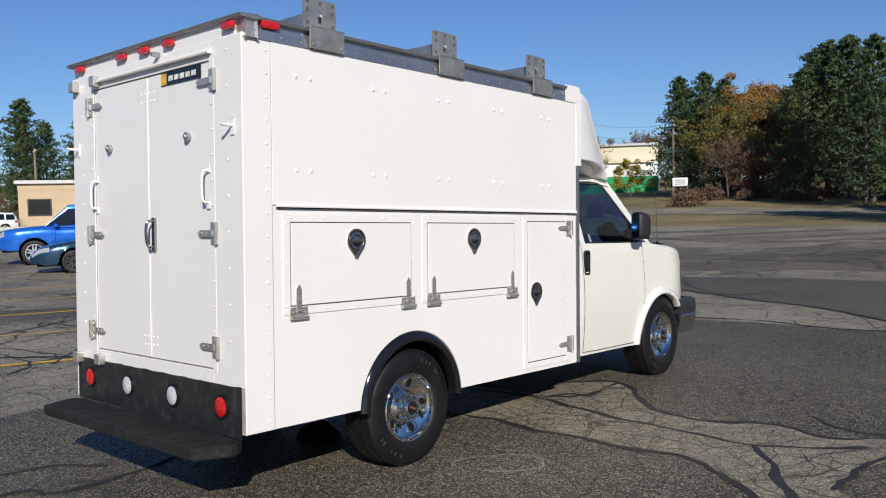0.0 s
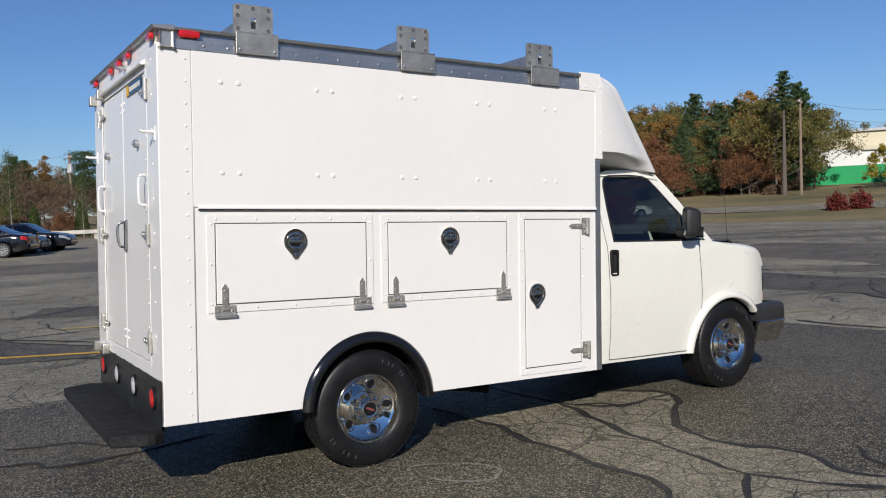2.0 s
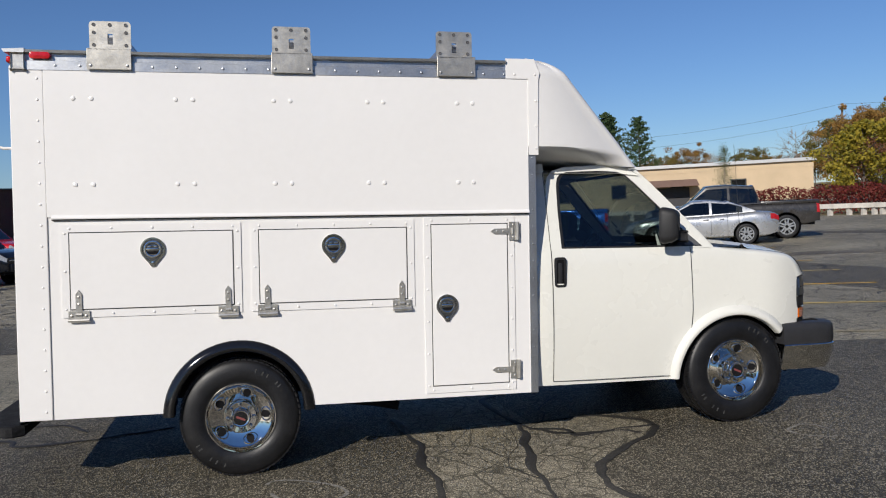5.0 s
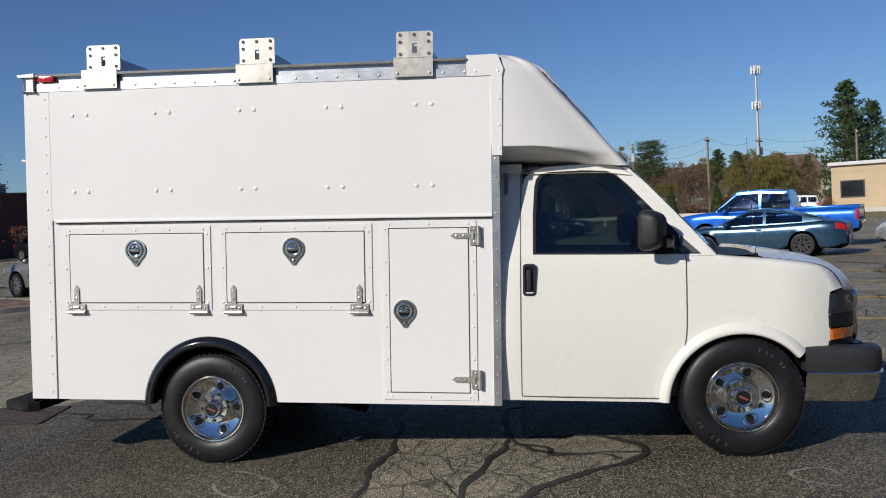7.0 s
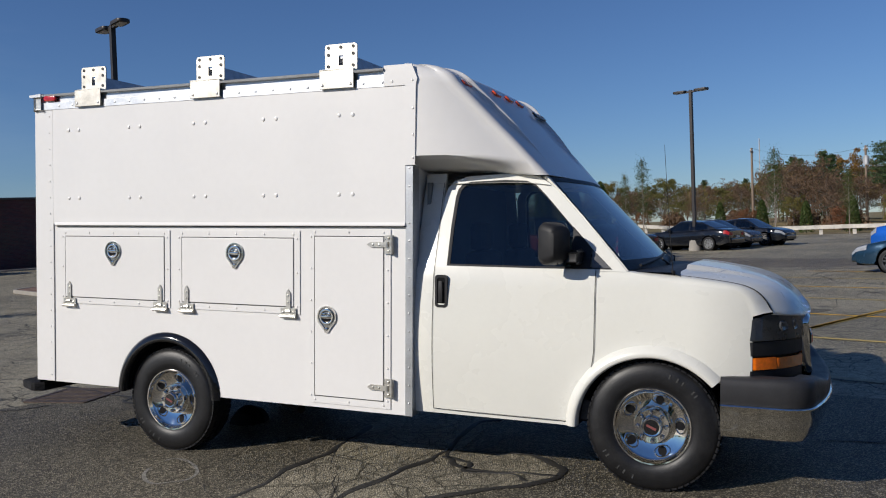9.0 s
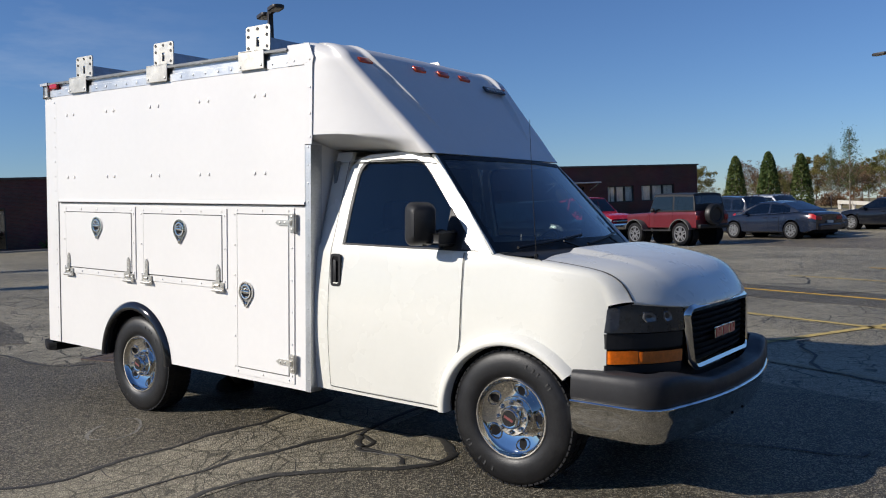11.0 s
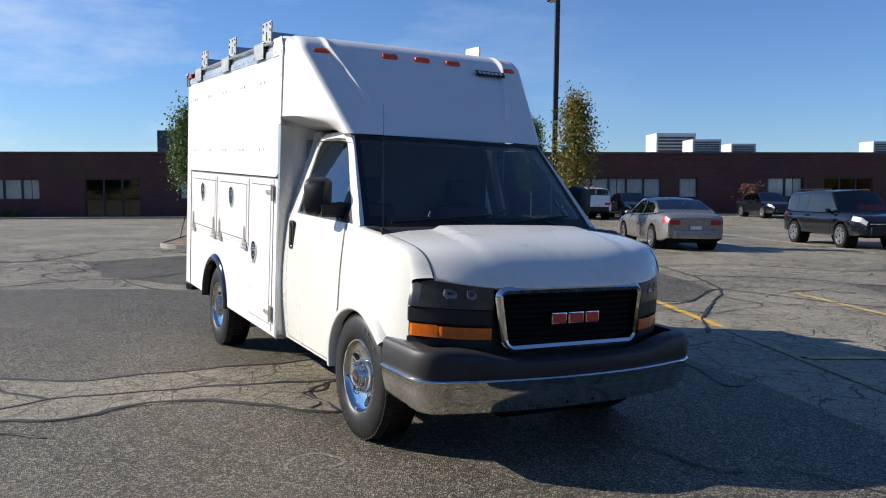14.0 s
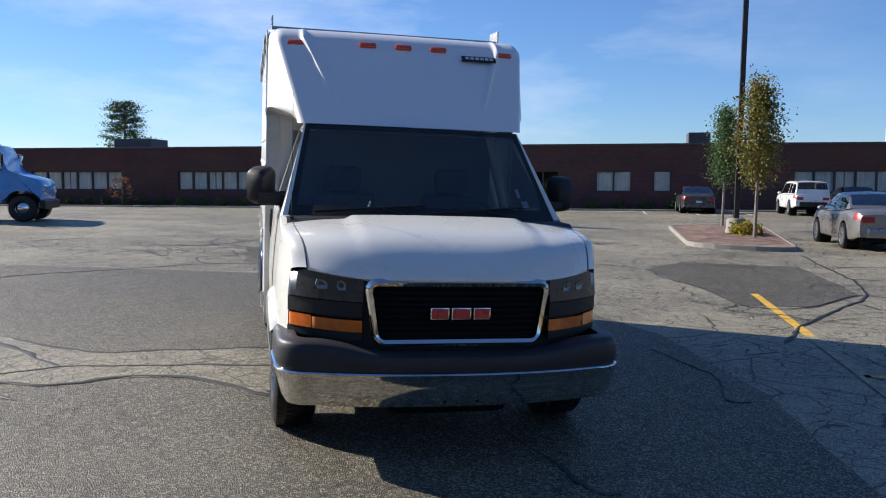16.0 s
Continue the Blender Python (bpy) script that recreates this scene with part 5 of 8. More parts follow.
def hood_point(f, v):
    w = 0.862 - 0.056 * f ** 2
    y = v * w
    x0 = 3.695 - 0.055 * v * v
    x1 = nose_x(0.806 * v) + 0.006 - 0.012 * abs(v)
    z0 = 1.404 + 0.036 * (1 - abs(v) ** 3)
    z1 = brow(0.806 * v)
    bulge = 0.021 * (1 - f) ** 0.7 * (1 - max(0.0, min(1.0, (abs(v) - 0.60) / 0.05)))
    return (x0 + (x1 - x0) * f, y, z1 + (z0 + bulge - z1) * (1 - 0.35 * f ** 1.3 - 0.65 * f ** (9.0 - 4.0 * (1 - v * v))))


bm = bmesh.new()
vv = [k / 20 - 1 for k in range(41)]
fs = [0.0, 0.03] + [0.08 * k for k in range(1, 10)] + [0.76, 0.8, 0.84, 0.87, 0.9, 0.925, 0.95, 0.97, 0.985, 1.0]
rows = [[hood_point(f, v) for v in vv] for f in fs]
rows.append([(x + 0.003, y, z - 0.012) for x, y, z in rows[-1]])
rows.append([(x - 0.02, y, z - 0.012) for x, y, z in rows[-1]])
rows.insert(0, [(x - 0.004, y, z - 0.025) for x, y, z in rows[0]])
grid(bm, rows)
hood = tp("bonnet", bm, cab_white, label="white bonnet with two raised creases", smooth=60)
for s in (1, -1):
    bm = bmesh.new()
    rows = []
    for f in fs:
        x, y, z = hood_point(f, -s)
        rows.append([(x, y + s * 0.002, z - 0.004), (x, y - s * 0.0035, z + 0.0022), (x, y - s * 0.008, z - 0.004)])
    grid(bm, rows)
    tp("shut_line", bm, shut_grey, hood)
bm = bmesh.new()
tube(bm, [(3.634, -0.872, 1.395), (3.63, -0.872, 1.432)], 0.013, 8)
tube(bm, [(3.63, -0.872, 1.425), (3.60, -0.872, 1.8), (3.575, -0.872, 2.17)], 0.0022, 6, 0.0012)
tp("aerial", bm, black_plastic, label="thin black whip aerial", smooth=True)


# nose
def nose_strip(bm, y0, y1, z0, z1, out, thick=0.05, lean=0.0, n=12, squeeze=0.0):
    """A curved slab that follows the nose; z1 may follow the brow by a height below it."""
    rows = []
    for k in range(n + 1):
        y = y0 + (y1 - y0) * k / n
        x = nose_x(y) + out
        top = z1 if z1 > 0 else brow(y) + z1
        yt = y * (1 - squeeze)
        rows.append([(x - thick, y, z0), (x, y, z0), (x - lean, yt, top), (x - thick - lean, yt, top)])
    vs = grid(bm, rows, close=True)
    bm.faces.new(vs[0]), bm.faces.new(vs[-1])


bm = bmesh.new()
nose_strip(bm, -0.895, 0.895, 0.74, -0.012, -0.04, 0.06, 0.02, 30, 0.025)
tp("nose_panel", bm, black_plastic, label="black plastic nose backing")
for s in (1, -1):
    a, b = sorted((-s * 0.905, -s * 0.525))
    bm = bmesh.new()
    nose_strip(bm, a, b, 1.042, -0.010, 0.004, 0.05, 0.010, 32, 0.012)
    unit = tp("headlight", bm, smoked_lens, label="dark smoked headlight unit", smooth=70)
    for yy, wy in ((0.735, 0.034), (0.635, 0.028)):
        bm = bmesh.new()
        outline = [(yy - wy, 1.098), (yy + wy * 0.5, 1.092), (yy + wy, 1.115), (yy + wy * 0.85, 1.150), (yy - wy * 0.3, 1.152), (yy - wy, 1.130)]
        rows = []
        for shrink, d in ((1.0, -0.014), (0.86, -0.005), (0.6, -0.009), (0.2, -0.012)):
            rows.append([(nose_x(yy + (q - yy) * shrink) + d - 0.010 * (zz - 1.042) / 0.13 + 0.012, -s * (yy + (q - yy) * shrink), 1.121 + (zz - 1.121) * shrink) for q, zz in outline])
        vs = grid(bm, rows, close=True)
        bm.faces.new(vs[-1])
        tp("reflector", bm, lamp_glass, unit, "clear headlight reflector", 50)
    bm = bmesh.new()
    nose_strip(bm, a, b, 0.957, 1.036, -0.004, 0.04)
    tp("headlight_trim", bm, black_plastic, unit)
    bm = bmesh.new()
    c, d = sorted((-s * 0.896, -s * 0.785))
    nose_strip(bm, c, d, 0.878, 0.946, 0.0, 0.03, 0.004)
    tp("side_reflector", bm, amber_lens, unit, "bright amber corner reflector", 70)
    bm = bmesh.new()
    c, d = sorted((-s * 0.780, -s * 0.525))
    nose_strip(bm, c, d, 0.876, 0.940, -0.003, 0.03)
    tp("turn_signal", bm, amber_dark, unit, "darker amber turn signal lens", 70)
    bm = bmesh.new()
    nose_strip(bm, a, b, 0.832, 0.872, -0.008, 0.03)
    tp("headlight_trim", bm, black_plastic, unit)


def grille_outline(d):
    pts = rounded(-0.522 - d, 0.522 + d, 0.792 - d, 1.172 + d, 0.070 + d, 6)
    return [(y * (1 - 0.11 * ((1.172 - z) / 0.38) ** 1.4), z + 0.022 * max(0.0, (1.0 - z) / 0.2) * min(1.0, abs(y) / 0.5) ** 3) for y, z in pts]


bm = bmesh.new()
o, i_ = grille_outline(0.0), grille_outline(-0.040)
n = len(o)
rows = []
for outline, dx in ((o, -0.01), (o, 0.008), ([((a[0] + b[0]) / 2, (a[1] + b[1]) / 2) for a, b in zip(o, i_)], 0.022), (i_, 0.012), (i_, -0.05)):
    rows.append([(nose_x(y) + dx + 0.008 - 0.03 * (z - 0.85), y, z) for y, z in outline])
grid(bm, rows, close=True)
grille = tp("grille", bm, chrome, label="chrome-framed black grille", smooth=50)
for k in range(9):
    bm = bmesh.new()
    z = 0.868 + 0.032 * k
    w = 0.462 - 0.035 * (1.15 - z) / 0.3
    nose_strip(bm, -w, w, z, z + 0.010, -0.012, 0.03, 0.004, 16)
    tp("grille_bar", bm, dark_void, grille, smooth=30)
bm = bmesh.new()
nose_strip(bm, -0.46, 0.46, 0.85, 1.145, -0.036, 0.02, 0.01, 16)
tp("grille_void", bm, dark_void, grille)
for y0, y1 in ((-0.168, -0.062), (-0.052, 0.060), (0.070, 0.168)):
    bm = bmesh.new()
    box(bm, 4.385, 4.398, y0, y1, 0.953, 1.021, 0.006)
    b_ = tp("badge_block", bm, chrome, grille, smooth=30)
    bm = bmesh.new()
    box(bm, 4.39, 4.402, y0 + 0.008, y1 - 0.008, 0.961, 1.013, 0.003)
    tp("badge_face", bm, red_enamel, b_, "red enamel badge block")

# bumper
def bumper_path(n=48):
    pts = []
    for k in range(n + 1):
        v = 2 * k / n - 1
        a = abs(v)
        if a < 0.72:
            y = v / 0.72 * 0.80
            x = 4.505 - 0.100 * (abs(y) / 0.80) ** 2.2
        elif a < 0.88:
            t = (a - 0.72) / 0.16 * math.pi / 2
            x, y = 4.245 + 0.160 * math.cos(t), math.copysign(0.80 + 0.162 * math.sin(t), v)
        else:
            x, y = 4.245 - (a - 0.88) / 0.12 * 0.335, math.copysign(0.962 + 0.012 * (a - 0.88) / 0.12, v)
        pts.append(Vector((x, y, 0)))
    return pts


def swept(bm, path, section, dip=0.0):
    """Sweeps a section along the bumper; dip lowers its upper edge across the middle."""
    rows = []
    for i, p in enumerate(path):
        d = (path[min(i + 1, len(path) - 1)] - path[max(i - 1, 0)]).normalized()
        out = Vector((d.y, -d.x, 0))
        low = max(0.0, min(1.0, (0.80 - abs(p.y)) / 0.42))
        low = dip * low * low * (3 - 2 * low)
        rows.append([(p.x + out.x * o, p.y + out.y * o, z - low * max(0.0, (z - 0.70) / 0.14)) for o, z in section])
    vs = grid(bm, rows, close=True)
    bm.faces.new(vs[0]), bm.faces.new(vs[-1])


path = bumper_path()
bm = bmesh.new()
swept(bm, path, [(-0.10, 0.846), (-0.035, 0.843), (-0.012, 0.836), (0.000, 0.822), (0.005, 0.79), (0.008, 0.71), (0.0, 0.690), (-0.10, 0.690)], 0.058)
bumper = tp("front_bumper", bm, grey_plastic, label="dark grey plastic front bumper", smooth=40)
bm = bmesh.new()
swept(bm, path, [(-0.07, 0.686), (0.004, 0.690), (0.013, 0.687), (0.017, 0.680), (0.014, 0.672), (0.005, 0.666), (-0.002, 0.61), (-0.022, 0.535), (-0.045, 0.495), (-0.09, 0.49)])
tp("bumper_valance", bm, bumper_chrome, bumper, "dusty chrome lower bumper", 50)
bm = bmesh.new()
for y, z in ((-0.09, 0.628), (0.09, 0.628), (-0.09, 0.528), (0.09, 0.528)):
    knob(bm, 4.488 if z > 0.6 else 4.470, y, z, 0.011, (1, 0, 0), 0.016)
tp("bumper_bolts", bm, dark_void, bumper)
for s in (1, -1):
    bm = bmesh.new()
    grid(bm, [[(3.53 + 0.448 * math.cos(math.pi * k / 28), -s * y, max(0.46, 0.475 + 0.448 * math.sin(math.pi * k / 28))) for k in range(29)] for y in (0.90, 0.55)])
    tp("wheel_well", bm, dark_void, smooth=True)

# inside of the cab
bm = bmesh.new()
box(bm, 3.02, 3.36, -0.84, 0.84, 1.08, 1.40, 0.05)
dash = tp("dashboard", bm, trim_grey, label="dark grey dashboard", smooth=30)
bm = bmesh.new()
box(bm, 2.02, 3.4, -0.86, 0.86, 0.50, 0.62)
tp("cab_lining", bm, trim_grey)
bm = bmesh.new()
box(bm, 2.02, 2.05, -0.80, 0.80, 0.6, 1.98, 0.005)
tp("cab_bulkhead", bm, pale_lining, label="pale grey bulkhead behind the seats")
for y in (-0.42, 0.42):
    bm = bmesh.new()
    box(bm, 2.30, 2.80, y - 0.25, y + 0.25, 0.82, 0.98, 0.05)
    box(bm, 2.22, 2.36, y - 0.24, y + 0.24, 0.95, 1.52, 0.05, None)
    box(bm, 2.22, 2.32, y - 0.13, y + 0.13, 1.52, 1.72, 0.04)
    tp("seat", bm, seat_cloth, label="dark cloth bucket seat", smooth=40)
bm = bmesh.new()
lathe(bm, [(0.0, 0.185), (0.014, 0.175), (0.0, 0.165), (-0.014, 0.175), (0.0, 0.185)], 24, Matrix.Translation((2.93, 0.42, 1.36)) @ Matrix.Rotation(radians(28), 4, "Y"), "x")
box(bm, -0.02, 0.02, -0.17, 0.17, -0.02, 0.02, 0.01, Matrix.Translation((2.93, 0.42, 1.36)) @ Matrix.Rotation(radians(28), 4, "Y"))
tp("steering_wheel", bm, black_plastic, label="black steering wheel", smooth=50)

bm = bmesh.new()
prism(bm, [(-0.03, 0.0), (0.005, 0.0), (0.03, 0.11), (0.018, 0.115)], -0.0015, 0.0015, "x")
bmesh.ops.transform(bm, matrix=Matrix.Translation((3.22, -0.36, 1.40)) @ Matrix.Rotation(radians(30), 4, "Z"), verts=bm.verts)
tp("dash_paper", bm, paper, dash, "curled white slip on the dashboard")
for v_, f_, w_, h_ in ((0.80, 0.16, 0.055, 0.035), (0.77, 0.28, 0.03, 0.05)):
    bm = bmesh.new()
    grid(bm, [[screen_point(f_ + dh, v_ + dv, 0.004) for dv in (-w_ / 2, w_ / 2)] for dh in (-h_, h_)])
    tp("windscreen_sticker", bm, sticker, screen, "small pale windscreen sticker")

# chassis
bm = bmesh.new()
for y in (-0.43, 0.43):
    box(bm, -1.28, 4.2, y - 0.04, y + 0.04, 0.44, 0.60)
box(bm, 0.7, 1.6, -0.36, 0.36, 0.34, 0.60, 0.04)
box(bm, 2.2, 4.2, -0.36, 0.36, 0.36, 0.70, 0.06)
tp("chassis", bm, dark_void, label="dark steel ladder chassis")
bm = bmesh.new()
tube(bm, [(0, -0.8, AXLE), (0, 0.8, AXLE)], 0.05, 10)
lathe(bm, [(-0.16, 0.0), (-0.12, 0.12), (0.0, 0.16), (0.12, 0.12), (0.16, 0.0)], 14)
bmesh.ops.transform(bm, matrix=Matrix.Identity(4), verts=bm.verts)
part("axle", bm, dark_void, truck, "dark axle with differential", True)
bm = bmesh.new()
tube(bm, [(3.53, -0.8, AXLE), (3.53, 0.8, AXLE)], 0.04, 10)
part("axle", bm, dark_void, truck, smooth=True)
bm = bmesh.new()
tube(bm, [(0.55, -0.62, 0.42), (0.9, -0.75, 0.40), (1.05, -0.82, 0.38)], 0.035, 10)
tp("exhaust", bm, dark_void, label="short side exhaust tail pipe", smooth=True)


# wheels
def truck_wheel(x, y, z, side, steer=0.0):
    at = Matrix.Translation((x, y, z)) @ Matrix.Rotation(radians(steer), 4, "Z") @ (Matrix.Identity(4) if side > 0 else Matrix.Rotation(math.pi, 4, "Z"))
    bm = bmesh.new()
    lathe(bm, [(0.10, 0.200), (-0.085, 0.222), (-0.112, 0.229), (-0.117, 0.224), (-0.116, 0.217), (-0.106, 0.212), (-0.090, 0.206), (-0.082, 0.199), (-0.078, 0.190), (-0.070, 0.172), (-0.061, 0.150), (-0.053, 0.128), (-0.050, 0.114), (-0.056, 0.106), (-0.094, 0.100)], 64)
    wheel = part("wheel", bm, chrome, truck, "chromed steel wheel with oval holes", 45, at)
    bm = bmesh.new()
    lathe(bm, [(0.115, 0.20), (0.122, 0.25), (0.128, 0.30), (0.122, 0.345), (0.105, 0.372), (0.085, 0.382), (0.0, 0.3855), (-0.085, 0.382), (-0.105, 0.372), (-0.118, 0.350), (-0.127, 0.31), (-0.127, 0.275), (-0.121, 0.240), (-0.112, 0.229)], 64)
    tyre = part("tyre", bm, rubber, wheel, "black road tyre", 40)
    bm = bmesh.new()
    for k in range(60):
        a = 2 * math.pi * k / 60
        for d in (-0.088, -0.034, 0.03, 0.085):
            mm = Matrix.Rotation(a + (0.05 if d > -0.05 else 0) + 0.03 * (d > 0.05), 4, "Y") @ Matrix.Translation((0, d, 0.3845 if abs(d) < 0.05 else 0.378))
            box(bm, -0.015, 0.015, -0.019, 0.019, -0.006, 0.0045, 0, mm)
    part("tread", bm, rubber, tyre)
    bm = bmesh.new()
    for a0, a1, r in ((34, 74, 0.318), (206, 254, 0.318)):
        count = 7
        for k in (0, 1, 3, 4, 6):
            a = radians(a0 + (a1 - a0) * (k + 0.5 + 0.25 * math.sin(5 * k)) / count)
            mm = Matrix.Rotation(-a, 4, "Y") @ Matrix.Translation((r, -0.1275, 0))
            box(bm, -0.013, 0.013, -0.0006, 0.002, -0.006, 0.002 + 0.002 * (k % 3), 0, mm)
    part("sidewall_bars", bm, scuffed_rubber, tyre, "faint raised bars on the sidewall")
    for k in range(5):
        a = 2 * math.pi * k / 5 + 0.3
        mm = Matrix.Rotation(a, 4, "Y") @ Matrix.Translation((0, 0, 0.159))
        bm = bmesh.new()
        rows = []
        for s, d in ((1.20, -0.062), (1.10, -0.071), (0.98, -0.073), (0.90, -0.066), (0.88, -0.040)):
            rows.append([(0.045 * s * math.cos(t), d - 0.40 * 0.030 * s * math.sin(t), 0.030 * s * math.sin(t)) for t in [2 * math.pi * q / 18 for q in range(18)]])
        grid(bm, rows, close=True)
        bmesh.ops.transform(bm, matrix=mm, verts=bm.verts)
        rim_ = part("hole_lip", bm, chrome, wheel, smooth=60)
        bm = bmesh.new()
        bm.faces.new([bm.verts.new((0.0405 * math.cos(t), -0.0655 - 0.40 * 0.027 * math.sin(t), 0.0270 * math.sin(t))) for t in [2 * math.pi * q / 18 for q in range(18)]])
        bmesh.ops.transform(bm, matrix=mm, verts=bm.verts)
        part("hole", bm, dark_void, rim_)
    bm = bmesh.new()
    lathe(bm, [(-0.055, 0.108), (-0.096, 0.104), (-0.104, 0.098), (-0.100, 0.066), (-0.128, 0.060), (-0.135, 0.052), (-0.132, 0.044), (-0.131, 0.0)], 32)
    cap = part("hub_cap", bm, chrome, wheel, "chrome centre cap", 40)
    for k in range(8):
        bm = bmesh.new()
        a = 2 * math.pi * k / 8
        knob(bm, 0.082 * math.cos(a), -0.104, 0.082 * math.sin(a), 0.0145, (0, -1, 0), 0.024)
        part("lug_nut", bm, chrome, cap, smooth=50)
    bm = bmesh.new()
    lathe(bm, [(-0.1305, 0.046), (-0.1345, 0.043), (-0.1345, 0.0)], 24)
    disc = part("cap_disc", bm, black_gloss, cap, smooth=40)
    bm = bmesh.new()
    box(bm, -0.030, 0.030, -0.1358, -0.134, -0.007, 0.007, 0)
    part("cap_badge", bm, dull_red, disc, "small red bar", at=Matrix.Rotation(radians(25), 4, "Y"))


truck_wheel(0.0, -0.845, AXLE, 1)
truck_wheel(3.53, -0.845, AXLE, 1, 1)
truck_wheel(0.0, 0.845, AXLE + 0.022, -1)
truck_wheel(3.53, 0.845, AXLE + 0.022, -1, 1)

# ---- parked cars ----
tail_red = material("tail_red", (0.34, 0.01, 0.012), 0.32, vary=0.1)
alloy = material("alloy", (0.55, 0.56, 0.57), 0.3, 0.9, vary=0.1)
dark_alloy = material("dark_alloy", (0.05, 0.05, 0.055), 0.4, 0.5, vary=0.2)
dull_steel = material("dull_steel", (0.30, 0.30, 0.31), 0.45, 0.8, vary=0.2)


def car_paint(name, color, rough=0.28, metal=0.25):
    return material(name, color, rough, metal, vary=0.06, scale=1.5, grain=30, grain_amount=0.03, coat=0.35)


def car_wheel(parent, x, y, r, width, side, rim_mat):
    at = Matrix.Translation((x, y, r)) @ (Matrix.Identity(4) if side < 0 else Matrix.Rotation(math.pi, 4, "Z"))
    bm = bmesh.new()
    lathe(bm, [(-0.02, 0.0), (-0.03, r * 0.16), (-0.015, r * 0.22), (0.015, r * 0.58), (-0.03, r * 0.66), (-0.02, r * 0.70)], 20)
    wheel = part("wheel", bm, dark_void, parent, "alloy wheel", 40, at)
    bm = bmesh.new()
    for k in range(5):
        mm = Matrix.Rotation(2 * math.pi * k / 5, 4, "Y")
        for s in (-1, 1):
            bm2 = [(-0.035 + s * 0.03, r * 0.12), (0.035 + s * 0.03, r * 0.12), (0.02 + s * 0.05, r * 0.64), (-0.02 + s * 0.05, r * 0.64)]
            lo, hi = [bm.verts.new(mm @ Vector((px, -0.022, pz))) for px, pz in bm2], [bm.verts.new(mm @ Vector((px, -0.036, pz))) for px, pz in bm2]
            bm.faces.new(hi)
            for q in range(4):
                bm.faces.new((lo[q], lo[(q + 1) % 4], hi[(q + 1) % 4], hi[q]))
    lathe(bm, [(-0.02, r * 0.60), (-0.045, r * 0.63), (-0.045, r * 0.70), (-0.02, r * 0.71)], 24)
    part("rim", bm, rim_mat, wheel, "bright spoked rim", 30)
    bm = bmesh.new()
    lathe(bm, [(width * 0.9, r * 0.6), (width * 0.9, r * 0.93), (width * 0.75, r), (0.0, r), (-0.04, r * 0.95), (-0.048, r * 0.82), (-0.04, r * 0.69), (0.02, r * 0.66)], 28)
    part("tyre", bm, rubber, wheel, "black tyre", 40)


KINDS = {
    "sedan": dict(L=4.80, W=1.83, H=1.46, wb=2.78, r=0.335, sill=0.24, hood=0.97, nose=0.74, belt=0.95, deck=1.05, cowl=1.06, roof_f=0.28, roof_r=-0.88, cabin_r=-1.72, tail=0.98, tumble=0.40, gate=False),
    "coupe": dict(L=4.80, W=1.77, H=1.35, wb=2.64, r=0.325, sill=0.22, hood=0.90, nose=0.66, belt=0.89, deck=0.98, cowl=1.02, roof_f=0.18, roof_r=-0.78, cabin_r=-1.85, tail=0.92, tumble=0.42, gate=False),
    "suv": dict(L=4.85, W=1.90, H=1.76, wb=2.86, r=0.37, sill=0.36, hood=1.10, nose=0.95, belt=1.07, deck=1.08, cowl=1.10, roof_f=0.48, roof_r=-2.02, cabin_r=-2.30, tail=1.06, tumble=0.24, gate=True),
    "jeep": dict(L=3.75, W=1.58, H=1.92, wb=2.38, r=0.42, sill=0.62, hood=1.22, nose=1.17, belt=1.24, deck=1.24, cowl=0.52, roof_f=0.26, roof_r=-1.66, cabin_r=-1.72, tail=1.24, tumble=0.12, gate=True),
    "pickup": dict(L=5.85, W=2.02, H=1.95, wb=3.68, r=0.41, sill=0.46, hood=1.26, nose=1.12, belt=1.22, deck=1.25, cowl=1.50, roof_f=0.80, roof_r=-0.80, cabin_r=-1.0, tail=1.23, tumble=0.22, gate=False),
    "small_pickup": dict(L=5.2, W=1.84, H=1.74, wb=3.2, r=0.37, sill=0.40, hood=1.10, nose=0.97, belt=1.07, deck=1.09, cowl=1.22, roof_f=0.62, roof_r=-0.50, cabin_r=-0.68, tail=1.07, tumble=0.24, gate=False),
}
SECTION = ((0.90, 0.0), (0.975, 0.06), (0.995, 0.28), (1.0, 0.52), (0.992, 0.72), (0.968, 0.86), (0.93, 0.945), (0.86, 0.985), (0.55, 1.01), (0.0, 1.022))


def ease(t):
    t = max(0.0, min(1.0, t))
    return t * t * (3 - 2 * t)


